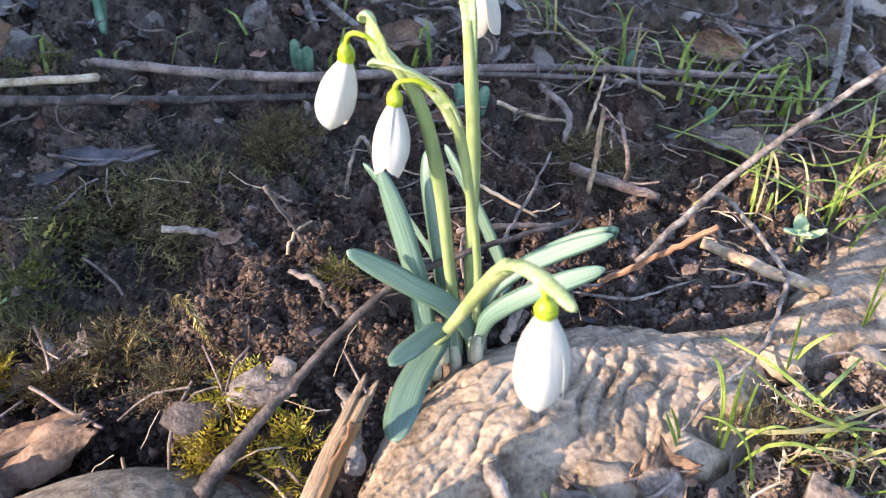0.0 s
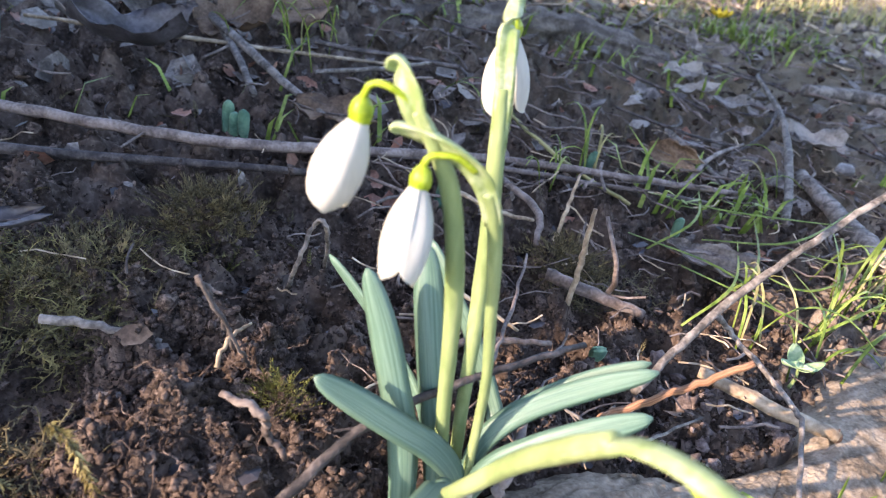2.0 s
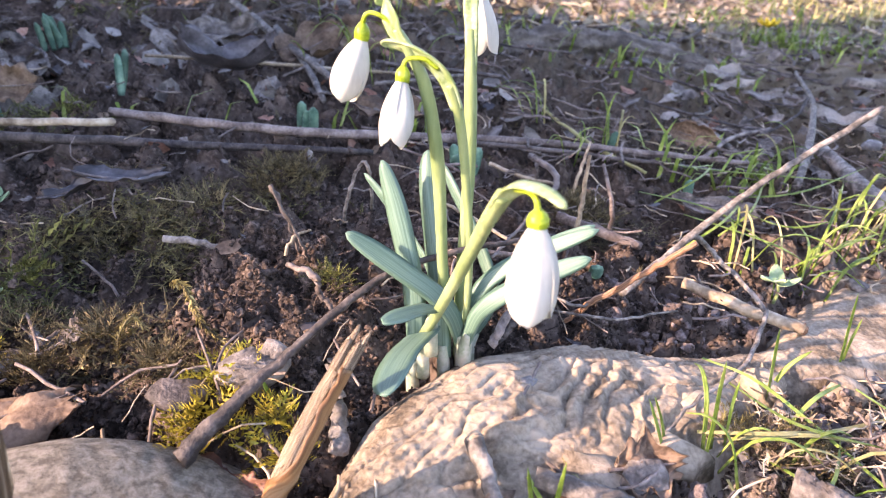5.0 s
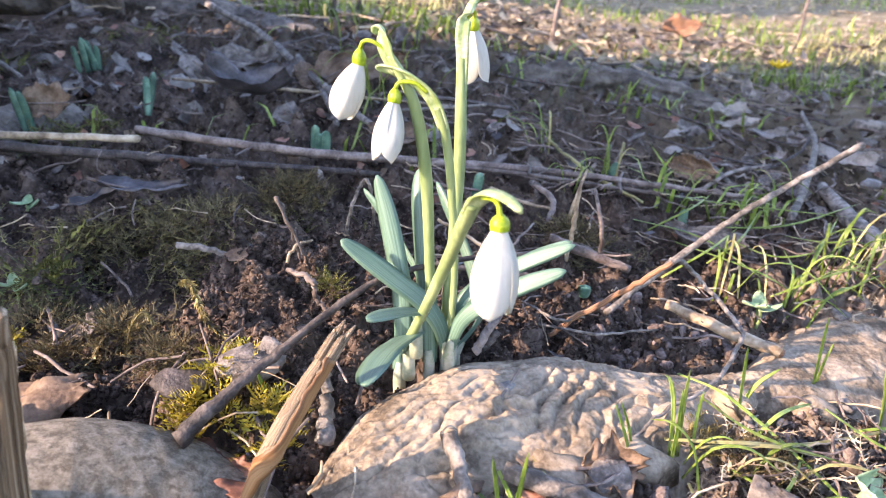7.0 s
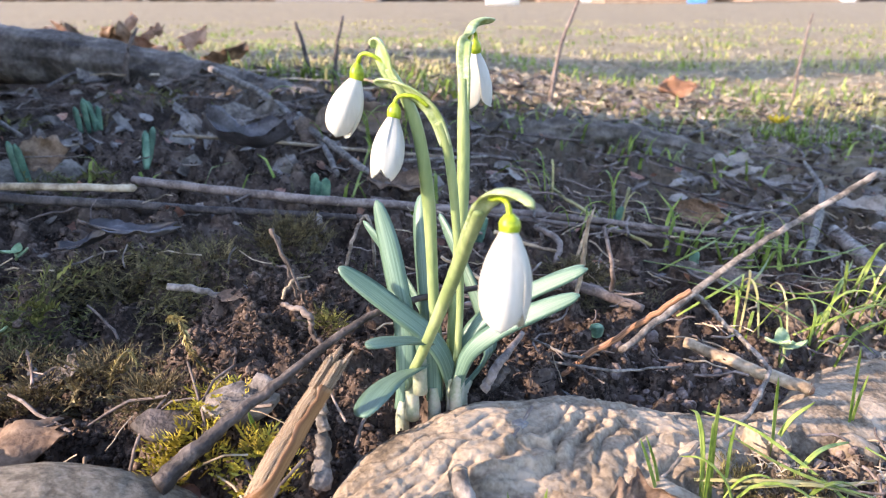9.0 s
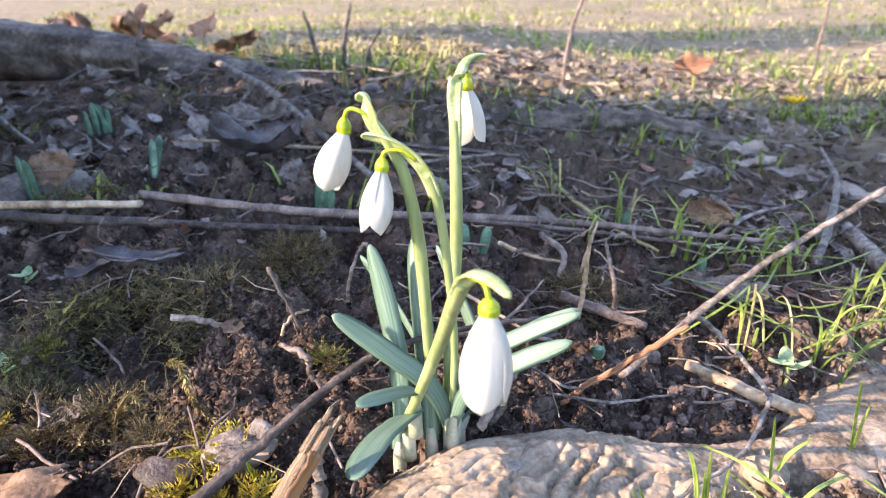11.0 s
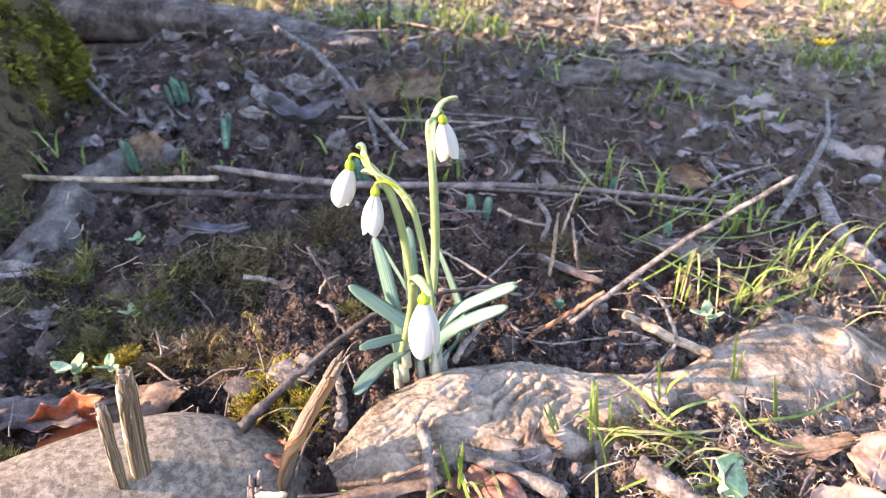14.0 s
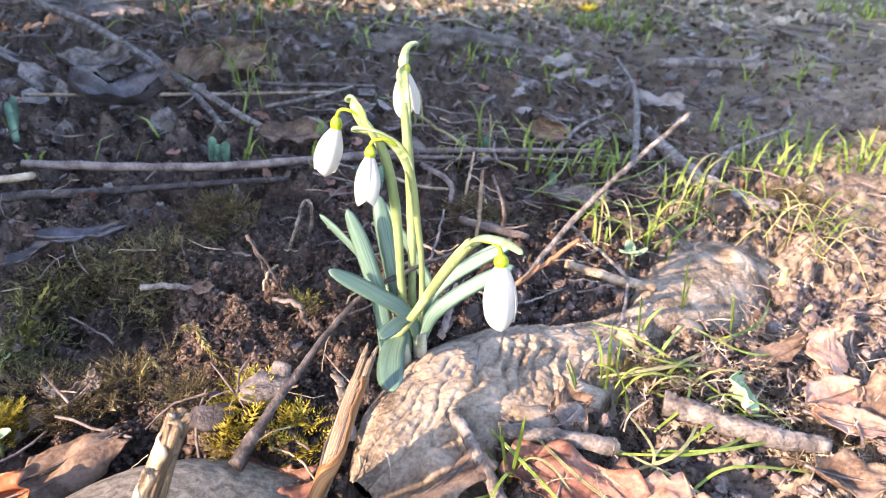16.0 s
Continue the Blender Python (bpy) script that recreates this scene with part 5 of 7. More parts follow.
grass_blade([(0.1172, 0.0048, -0.0151), (0.1217, 0.0048, -0.0024), (0.1287, 0.0048, 0.0052)], 0.0016, GRASS)
grass_blade([(0.0311, -0.0668, -0.0097), (0.0285, -0.0668, 0.0078), (0.0267, -0.0668, 0.0215)], 0.0015, GRASS)
grass_blade([(0.0319, -0.0668, -0.0097), (0.0342, -0.0668, 0.0092), (0.0358, -0.0668, 0.0233)], 0.0015, GRASS)
grass_blade([(0.0721, -0.0339, -0.0093), (0.0676, -0.0339, 0.0045), (0.0638, -0.0339, 0.0152)], 0.0015, GRASS)
grass_blade([(0.0845, -0.0312, -0.0106), (0.0843, -0.0312, 0.0059), (0.0836, -0.0312, 0.0198)], 0.0016, GRASS)
grass_blade([(0.0722, -0.0316, -0.0091), (0.0697, -0.0316, 0.0035), (0.0659, -0.0316, 0.0146)], 0.0013, GRASS)
grass_blade([(0.1691, 0.0044, -0.0247), (0.1669, 0.0044, -0.0069), (0.1645, 0.0044, 0.0073)], 0.0015, GRASS)
grass_blade([(-0.0423, -0.0249, 0.0060), (-0.0436, -0.0249, 0.0035), (-0.0440, -0.0249, 0.0054)], 0.001, GRASS)
grass_blade([(-0.0451, -0.0295, 0.0047), (-0.0469, -0.0295, 0.0120), (-0.0478, -0.0295, 0.0155)], 0.0013, GRASS, "tiny bright green grass tip")
grass_blade([(0.0830, -0.0254, -0.0044), (0.1059, -0.0298, -0.0003), (0.1371, -0.0138, -0.0119), (0.1988, 0.0130, -0.0180)], 0.0015, GRASSDRY, "long yellowish-green grass blade lying on the soil")
grass_blade([(0.0719, -0.0643, -0.0069), (0.1055, -0.0734, -0.0045), (0.1447, -0.0579, -0.0136)], 0.0013, GRASS, "long yellowish-green grass blade lying on the soil")
grass_blade([(0.0967, 0.0141, -0.0060), (0.1085, -0.0069, -0.0004), (0.1314, -0.0321, -0.0110), (0.1370, -0.0624, -0.0069)], 0.0015, GRASS, "long yellowish-green grass blade lying on the soil")
grass_blade([(0.0751, -0.0616, -0.0074), (0.0904, -0.0841, -0.0044), (0.1080, -0.1014, -0.0136)], 0.0013, GRASSDRY, "long yellowish-green grass blade lying on the soil")
grass_blade([(0.0285, -0.0471, -0.0001), (0.0373, -0.0735, 0.0017), (0.0540, -0.0992, -0.0096)], 0.0015, GRASS, "long yellowish-green grass blade lying on the soil")
grass_blade([(-0.0144, -0.0732, -0.0026), (0.0042, -0.0818, 0.0029), (0.0268, -0.0742, -0.0048)], 0.0013, GRASS, "long yellowish-green grass blade lying on the soil")
grass_blade([(0.0928, -0.0268, -0.0057), (0.1148, -0.0283, -0.0021), (0.1348, -0.0211, -0.0114)], 0.0015, GRASSDRY, "long yellowish-green grass blade lying on the soil")
grass_blade([(0.0932, -0.0846, -0.0112), (0.1135, -0.0805, -0.0063), (0.1530, -0.0833, -0.0162)], 0.0013, GRASS, "long yellowish-green grass blade lying on the soil")
grass_blade([(0.0877, -0.0643, -0.0090), (0.1132, -0.0731, -0.0052), (0.1612, -0.0632, -0.0165)], 0.0015, GRASS, "long yellowish-green grass blade lying on the soil")
grass_blade([(0.0993, -0.0989, -0.0127), (0.1105, -0.0985, -0.0068), (0.1315, -0.0952, -0.0154)], 0.0013, GRASSDRY, "long yellowish-green grass blade lying on the soil")
grass_blade([(0.1157, -0.0160, -0.0088), (0.1259, -0.0090, -0.0037), (0.1490, 0.0137, -0.0152)], 0.0015, GRASS, "long yellowish-green grass blade lying on the soil")
grass_blade([(0.0947, -0.0560, -0.0086), (0.1122, -0.0481, -0.0028), (0.1310, -0.0191, -0.0109)], 0.0013, GRASS, "long yellowish-green grass blade lying on the soil")
grass_blade([(0.0399, -0.0420, -0.0000), (0.0542, -0.0793, -0.0004), (0.0761, -0.0959, -0.0113)], 0.0015, GRASSDRY, "long yellowish-green grass blade lying on the soil")
grass_blade([(0.1019, 0.0019, -0.0069), (0.1128, -0.0248, -0.0012), (0.1464, -0.0215, -0.0137)], 0.0013, GRASS, "long yellowish-green grass blade lying on the soil")
grass_blade([(0.1027, -0.0336, -0.0079), (0.1182, -0.0552, -0.0037), (0.1432, -0.0390, -0.0130)], 0.0015, GRASS, "long yellowish-green grass blade lying on the soil")
grass_blade([(0.0866, -0.0431, -0.0057), (0.0863, -0.0690, -0.0024), (0.0827, -0.0756, -0.0096)], 0.0013, GRASSDRY, "long yellowish-green grass blade lying on the soil")
grass_blade([(0.1066, -0.0620, -0.0107), (0.1255, -0.0577, -0.0053), (0.1517, -0.0536, -0.0146)], 0.0015, GRASS, "long yellowish-green grass blade lying on the soil")
grass_blade([(0.1490, 0.0137, -0.0152), (0.1577, -0.0198, -0.0083), (0.1892, -0.0111, -0.0215)], 0.0013, GRASS, "long yellowish-green grass blade lying on the soil")
grass_blade([(0.0756, -0.0728, -0.0086), (0.0956, -0.0724, -0.0030), (0.1209, -0.0483, -0.0103)], 0.0015, GRASSDRY, "long yellowish-green grass blade lying on the soil")
grass_blade([(0.1565, -0.0012, -0.0158), (0.1822, 0.0040, -0.0138), (0.2200, 0.0426, -0.0292)], 0.0013, GRASS, "long yellowish-green grass blade lying on the soil")
grass_blade([(0.1070, 0.0925, -0.0058), (0.1340, 0.1112, 0.0021), (0.1693, 0.1754, -0.0131)], 0.0013, GRASS, "long green grass blade sprawling over the soil")
grass_blade([(0.1353, 0.2130, -0.0087), (0.1639, 0.1809, -0.0004), (0.2323, 0.1788, -0.0045)], 0.0013, GRASS, "long green grass blade sprawling over the soil")
grass_blade([(0.1237, 0.1402, -0.0077), (0.1517, 0.0970, -0.0022), (0.1779, 0.1064, -0.0187)], 0.0013, GRASS, "long green grass blade sprawling over the soil")
grass_blade([(0.1618, 0.0973, -0.0157), (0.1864, 0.1041, -0.0078), (0.2139, 0.1189, -0.0066)], 0.0013, GRASS, "long green grass blade sprawling over the soil")
grass_blade([(0.1657, 0.0893, -0.0170), (0.1727, 0.1043, -0.0054), (0.1890, 0.1549, -0.0164)], 0.0013, GRASS, "long green grass blade sprawling over the soil")
grass_blade([(0.1938, 0.1756, -0.0161), (0.2095, 0.1480, -0.0078), (0.2361, 0.1604, -0.0059)], 0.0013, GRASS, "long green grass blade sprawling over the soil")
grass_blade([(0.1367, 0.1205, -0.0105), (0.1551, 0.1315, -0.0012), (0.1960, 0.2141, -0.0155)], 0.0013, GRASS, "long green grass blade sprawling over the soil")
grass_blade([(0.1525, 0.1633, -0.0113), (0.1673, 0.1187, -0.0040), (0.1973, 0.1272, -0.0037)], 0.0013, GRASS, "long green grass blade sprawling over the soil")
grass_blade([(0.1741, 0.1020, -0.0179), (0.2016, 0.1404, -0.0075), (0.2491, 0.2218, -0.0216)], 0.0013, GRASS, "long green grass blade sprawling over the soil")
grass_blade([(0.1469, 0.1690, -0.0107), (0.1882, 0.1596, -0.0039), (0.2512, 0.2060, -0.0057)], 0.0013, GRASS, "long green grass blade sprawling over the soil")
grass_blade([(0.1118, 0.1506, -0.0064), (0.1384, 0.1651, 0.0026), (0.1713, 0.2335, -0.0129)], 0.0013, GRASS, "long green grass blade sprawling over the soil")
grass_blade([(0.1806, 0.0947, -0.0195), (0.1888, 0.0918, -0.0100), (0.2208, 0.1131, -0.0078)], 0.0013, GRASS, "long green grass blade sprawling over the soil")
grass_blade([(0.1060, 0.1620, -0.0049), (0.1327, 0.1229, 0.0024), (0.1653, 0.1143, -0.0158)], 0.0013, GRASS, "long green grass blade sprawling over the soil")
dry_leaf("curled rust-red dead leaf beside the root", (-0.1453, -0.0523, 0.0048), (62, -12, 20), 0.036, 0.024, RUSTLEAF, curl=0.5, cup=0.3, seed=2)
dry_leaf("brown dead leaf with pale underside lying on the root", (-0.1260, -0.0390, 0.0061), (8, -4, 22), 0.046, 0.024, DRYLEAF, curl=0.1, cup=-0.2, seed=3, ragged=0.15)
dry_leaf("reddish-brown crumpled leaf under a twig", (-0.0589, -0.0599, -0.0032), (6, 4, 10), 0.036, 0.024, REDLEAF, curl=0.2, cup=0.1, seed=4, ragged=0.2)
dry_leaf("pinkish-tan scalloped leaf in the sun", (0.2044, -0.0198, -0.0152), (20, -8, 60), 0.027, 0.022, PINKLEAF, curl=0.2, cup=-0.1, teeth=0.07, ragged=0.06, seed=5, wave=0.025, tipsharp=0.55)
dry_leaf("pinkish-brown toothed leaf lying flat", (0.1827, -0.0487, -0.0146), (10, 5, 10), 0.03, 0.018, PINKLEAF, curl=0.15, teeth=0.07, ragged=0.06, seed=6, wave=0.025, tipsharp=0.55)
dry_leaf("reddish toothed leaf overlapping another", (0.1810, -0.0633, -0.0159), (4, 8, -25), 0.032, 0.017, PINKLEAF, curl=0.1, teeth=0.07, ragged=0.06, seed=7, wave=0.025, tipsharp=0.6)
dry_leaf("large tan leaf with ragged holes", (0.0748, -0.0900, -0.0082), (6, -6, -40), 0.038, 0.026, PINKLEAF, curl=0.15, seed=8, ragged=0.25)
dry_leaf("dull red-brown leaf in the shade of grass", (0.0511, -0.0745, -0.0070), (12, 10, -38), 0.048, 0.024, REDLEAF, curl=0.1, seed=9, ragged=0.12)
dry_leaf("long curled tan leaf at the root's edge", (0.0016, -0.0736, 0.0022), (-30, 6, 28), 0.05, 0.014, DRYLEAF, curl=0.15, cup=-0.35, seed=10)
dry_leaf("bleached curled leaf at the front", (-0.0171, -0.0959, 0.0012), (-15, 10, 35), 0.032, 0.015, DRYLEAF, curl=0.3, cup=-0.3, seed=11)
dry_leaf("pale dry leaf standing on its edge", (0.1632, 0.2619, -0.0063), (65, 10, -25), 0.03, 0.018, DRYLEAF, curl=0.3, cup=0.3, seed=12)
dry_leaf("brown withered leaf under the grass", (0.1416, 0.1461, -0.0104), (15, 10, -20), 0.045, 0.018, BARKCHIP, curl=0.2, cup=0.25, seed=13)
dry_leaf("pale brown leaf among twigs", (-0.0788, 0.3928, 0.0310), (40, 5, 10), 0.05, 0.034, DRYLEAF, curl=0.3, seed=14)
dry_leaf("brown dry leaf among twigs", (-0.1114, 0.3569, 0.0308), (30, -10, 40), 0.055, 0.034, DRYLEAF, curl=0.3, seed=15)
dry_leaf("grey dead leaf on the humus", (-0.1918, 0.3866, 0.0344), (20, 10, 15), 0.055, 0.028, BARKCHIP, curl=0.4, seed=16)
dry_leaf("pale leaf lying on the bare soil", (0.3074, 0.3506, -0.0245), (10, 10, -25), 0.05, 0.026, PALELEAF, curl=0.2, seed=17)
dry_leaf("small pale leaf on the bare soil", (0.2552, 0.4828, -0.0194), (8, 4, 15), 0.04, 0.022, PALELEAF, curl=0.2, seed=18)
dry_leaf("small pale leaf in the distance", (0.2491, 0.4372, -0.0198), (8, -4, -10), 0.036, 0.018, PALELEAF, curl=0.2, seed=19)
dry_leaf("wet blackish leaf shining in the shade", (-0.1381, 0.0824, 0.0316), (5, 12, 15), 0.036, 0.011, DARKLEAF, curl=0.2, cup=0.2, seed=20)
dry_leaf("wet dark leaf beside another", (-0.1595, 0.0810, 0.0260), (5, -10, 25), 0.022, 0.009, DARKLEAF, curl=0.2, cup=0.2, seed=21)
dry_leaf("bleached shrivelled leaf at the edge of the root", (-0.1895, -0.0671, 0.0193), (35, 20, -60), 0.03, 0.013, PALELEAF, curl=0.3, cup=0.3, seed=22, ragged=0.04, wave=0.02)
dry_leaf("small bleached leaf hanging from a twig", (-0.2050, -0.0428, 0.0202), (15, 10, 10), 0.022, 0.011, PALELEAF, curl=0.3, cup=0.3, seed=23, ragged=0.04, wave=0.02)
dry_leaf("grey dead leaf on the dark soil", (-0.2190, 0.0200, 0.0060), (45, 10, 40), 0.024, 0.013, BARKCHIP, curl=0.2, seed=24)
dry_leaf("small tan leaf on the root", (0.0631, -0.0435, -0.0009), (45, 0, 10), 0.018, 0.018, DRYLEAF, curl=0.1, seed=25, ragged=0.2)
dry_leaf("green spring leaf lying among dry grass", (0.1370, -0.0465, -0.0058), (50, 10, 70), 0.024, 0.017, SEEDLING, curl=0.2, cup=0.2, seed=26, ragged=0.02)
dry_leaf("tan leaf behind the flowers", (-0.0385, 0.2311, 0.0176), (20, 10, 0), 0.04, 0.022, DRYLEAF, curl=0.2, seed=27)
dry_leaf("pale dead leaf in the grass", (0.1987, -0.0548, -0.0171), (20, -20, 30), 0.026, 0.018, DRYLEAF, curl=0.3, seed=28)
dry_leaf("narrow tan leaf among the grass", (0.1754, -0.0181, -0.0166), (10, 10, 20), 0.045, 0.012, DRYLEAF, curl=0.2, cup=0.3, seed=29)
dry_leaf("grey dry leaf in front of the root", (0.1601, -0.0886, -0.0149), (10, 10, -20), 0.03, 0.018, DRYLEAF, curl=0.2, seed=30)
dry_leaf("brown leaf at the edge of the twigs", (-0.2540, 0.0373, 0.0250), (20, 25, 35), 0.034, 0.014, BARKCHIP, curl=0.3, seed=31)
dry_leaf("dull brown leaf under the rust-red one", (-0.1660, -0.0560, 0.0060), (5, 10, 15), 0.046, 0.022, TWIGBROWN, curl=0.2, seed=32)
dry_leaf("rust-coloured leaf beside a sprouting shoot", (-0.2603, 0.2113, 0.0372), (60, 0, 10), 0.028, 0.024, DRYLEAF, curl=0.1, seed=35)
dry_leaf("large dark wet leaf curled like a boat", (-0.1589, 0.2842, 0.0317), (15, 20, 10), 0.06, 0.026, DARKLEAF, curl=0.6, cup=0.5, seed=36)
dry_leaf("small dry leaf beside the moss", (-0.1232, -0.0036, 0.0081), (10, -15, 40), 0.016, 0.009, BARKCHIP, curl=0.4, seed=37)
dry_leaf("brown leaf scrap on the root", (-0.1516, -0.0157, -0.0013), (8, -10, 30), 0.034, 0.012, BARKCHIP, curl=0.1, seed=38)
dry_leaf("brown leaf among the distant twigs", (0.2699, 0.4155, -0.0219), (10, 10, 10), 0.035, 0.018, PALELEAF, curl=0.2, seed=39)
dry_leaf("pale leaf scrap on the soil", (0.2356, 0.1336, -0.0151), (50, 10, 30), 0.03, 0.02, DRYLEAF, curl=0.3, seed=40)
moss_clump("golden-green feathery moss beside a twig", (-0.0639, -0.0384, 0.0027), 0.008, 46, 0.014, MOSSGOLD, 1, tall=1.3)
moss_clump("golden-green feathery moss between twig and stalk", (-0.0423, -0.0424, 0.0019), 0.008, 46, 0.013, MOSSGOLD, 2, tall=1.2)
moss_clump("green cushion of moss", (-0.1520, -0.0120, 0.0010), 0.009, 160, 0.009, MOSSGOLD, 3, tall=1.0)
moss_clump("green cushion of moss on the dark soil", (-0.1740, -0.0090, 0.0012), 0.011, 190, 0.012, MOSSGREEN, 4, tall=0.8)
moss_clump("loose green moss fronds", (-0.2119, 0.0410, 0.0180), 0.008, 16, 0.032, MOSSGREEN, 5, tall=0.8)
moss_clump("loose green moss fronds", (-0.1536, 0.0299, 0.0156), 0.008, 14, 0.03, MOSSGREEN, 6, tall=0.6)
moss_clump("withered brown moss mound", (-0.0768, 0.1183, 0.0154), 0.018, 220, 0.014, MOSSBROWN, 7, tall=0.9)
moss_clump("withered yellowish moss among twigs", (0.0679, 0.1263, -0.0038), 0.016, 180, 0.013, MOSSBROWN, 8, tall=0.9)
moss_clump("withered moss fronds on the soil", (-0.1183, 0.0599, 0.0199), 0.02, 70, 0.01, MOSSBROWN, 9, tall=0.6)
moss_clump("withered moss fronds on the soil", (-0.1471, 0.0604, 0.0195), 0.02, 60, 0.01, MOSSBROWN, 10, tall=0.5)
moss_clump("rusty moss tuft at the root's edge", (-0.1279, -0.0119, -0.0021), 0.008, 130, 0.01, MOSSBROWN, 11, tall=0.9)
moss_clump("small moss patch under the grass", (0.0949, -0.0205, -0.0093), 0.008, 110, 0.008, MOSSOLIVE, 12, tall=0.6)
moss_clump("moss patch on the root", (-0.1593, -0.0920, 0.0088), 0.014, 160, 0.008, MOSSGREEN, 13, tall=0.9)
moss_clump("tiny moss tuft at the snowdrops' foot", (-0.0354, 0.0226, 0.0181), 0.006, 80, 0.008, MOSSGREEN, 14, tall=0.8)
moss_clump("moss tuft beside the chips", (-0.0831, -0.0199, 0.0095), 0.007, 100, 0.01, MOSSBROWN, 15, tall=0.8)
moss_clump("tangled withered moss", (-0.1159, 0.0050, 0.0092), 0.014, 80, 0.009, MOSSBROWN, 16, tall=0.5)
moss_clump("mossy patch on the soil in the shade", (-0.2224, 0.1963, 0.0223), 0.02, 45, 0.014, MOSSGREEN, 17, tall=0.5)
moss_clump("mossy patch on the soil in the shade", (-0.3942, 0.3487, 0.0268), 0.03, 45, 0.018, MOSSGREEN, 18, tall=0.4)
moss_clump("mossy patch on the soil in the shade", (-0.3241, 0.4787, 0.0357), 0.04, 50, 0.018, MOSSGREEN, 19, tall=0.3)
moss_clump("rusty moss by the grass", (0.3056, 0.1422, -0.0317), 0.02, 180, 0.014, MOSSBROWN, 20, tall=0.8)
moss_clump("tangled withered moss by the clods", (-0.1055, 0.0812, 0.0187), 0.016, 80, 0.014, MOSSBROWN, 21, tall=0.5)
moss_clump("withered moss by the twigs", (0.1134, -0.0259, -0.0115), 0.014, 120, 0.01, MOSSBROWN, 22, tall=0.4)
moss_clump("golden withered moss at the root's edge", (-0.1415, -0.0010, -0.0018), 0.014, 90, 0.012, MOSSBROWN, 31, tall=0.9)
moss_clump("golden withered moss by the dead leaves", (-0.1092, -0.0046, 0.0073), 0.012, 60, 0.013, MOSSBROWN, 32, tall=0.7)
moss_clump("tuft of green moss on the twig's side", (-0.0594, -0.0246, 0.0095), 0.006, 50, 0.012, MOSSGOLD, 33, tall=1.4)
seedling("small seedling with rounded pale green leaves", (-0.1675, -0.0260, 0.0095), 0.0098, 0, 4)
seedling("small seedling with rounded pale green leaves", (-0.1500, -0.0215, 0.0090), 0.0078, 1, 3)
seedling("small seedling with rounded pale green leaves", (-0.2130, 0.1055, 0.0110), 0.0078, 2, 3)
seedling("small seedling with rounded pale green leaves", (-0.1583, 0.0157, 0.0152), 0.007, 3, 3)
seedling("small seedling with rounded pale green leaves", (0.1485, 0.0757, -0.0106), 0.01, 4, 4)
young_shoot("young blue-green snowdrop shoot coming up", (-0.2703, 0.1968, 0.0231), 0.035, 2, 0)
young_shoot("young blue-green snowdrop shoot coming up", (-0.0839, 0.2033, 0.0164), 0.022, 3, 1)
young_shoot("young blue-green snowdrop shoot coming up", (-0.3258, 0.3736, 0.0278), 0.03, 5, 2)
young_shoot("young blue-green snowdrop shoot coming up", (0.0088, 0.1688, 0.0041), 0.02, 3, 3)
young_shoot("young blue-green snowdrop shoot coming up", (0.1424, 0.1862, -0.0141), 0.02, 1, 4)
young_shoot("young blue-green snowdrop shoot coming up", (-0.2230, 0.2599, 0.0230), 0.03, 2, 5)
young_shoot("young blue-green snowdrop shoot coming up", (0.1008, 0.2333, -0.0078), 0.02, 2, 6)
young_shoot("young blue-green snowdrop shoot coming up", (0.0699, 0.0779, -0.0044), 0.008, 2, 7)
young_shoot("plump pale green bud coming up beside the root", (0.2387, 0.0598, -0.0342), 0.016, 1, 20, BUDGREEN)
young_shoot("plump pale green bud coming up beside the root", (0.2329, 0.0213, -0.0327), 0.019, 1, 21, BUDGREEN)
grass_tuft("tuft of sprawling fresh green grass", (0.2023, 0.1300, -0.0245), 9, 0.07, 0.8, GRASS, 40, 0.0013, 0.012, 20)
grass_tuft("tuft of sprawling fresh green grass", (0.1717, 0.0954, -0.0223), 9, 0.06, 0.9, GRASS, 41, 0.0013, 0.01, 10)
grass_tuft("tuft of sprawling fresh green grass", (0.2278, 0.1450, -0.0254), 9, 0.07, 0.8, GRASS, 42, 0.0013, 0.014, 40)
grass_tuft("tuft of sprawling fresh green grass", (0.1453, 0.0958, -0.0171), 6, 0.05, 0.8, GRASS, 43, 0.0013, 0.008, 30)
grass_tuft("tuft of sprawling fresh green grass", (0.2623, 0.1308, -0.0292), 9, 0.06, 0.9, GRASS, 44, 0.0013, 0.014, None)
grass_tuft("tuft of sprawling fresh green grass", (0.2916, 0.1148, -0.0312), 9, 0.06, 0.9, GRASS, 45, 0.0013, 0.016, None)
grass_tuft("tuft of sprawling fresh green grass", (0.2732, 0.0809, -0.0334), 7, 0.05, 0.9, GRASS, 46, 0.0013, 0.014, None)
grass_tuft("tuft of sprawling fresh green grass", (0.0985, 0.2337, -0.0078), 6, 0.06, 0.7, GRASS, 47, 0.0013, 0.008, 90)
grass_tuft("tuft of sprawling fresh green grass", (0.0623, 0.2847, -0.0026), 6, 0.06, 0.9, GRASS, 48, 0.0013, 0.01, 120)
grass_tuft("tuft of sprawling fresh green grass", (0.0778, 0.2171, -0.0050), 5, 0.04, 0.8, GRASS, 49, 0.0013, 0.008, None)
grass_tuft("tuft of sprawling fresh green grass", (-0.0548, 0.3609, 0.0148), 8, 0.09, 0.6, GRASS, 50, 0.0013, 0.02, None)
grass_tuft("tuft of sprawling fresh green grass", (0.0884, -0.0279, -0.0082), 4, 0.04, 0.8, GRASS, 51, 0.0013, 0.006, None)
grass_tuft("tuft of sprawling fresh green grass", (0.1061, -0.0380, -0.0116), 4, 0.04, 1.0, GRASS, 52, 0.0013, 0.01, None)
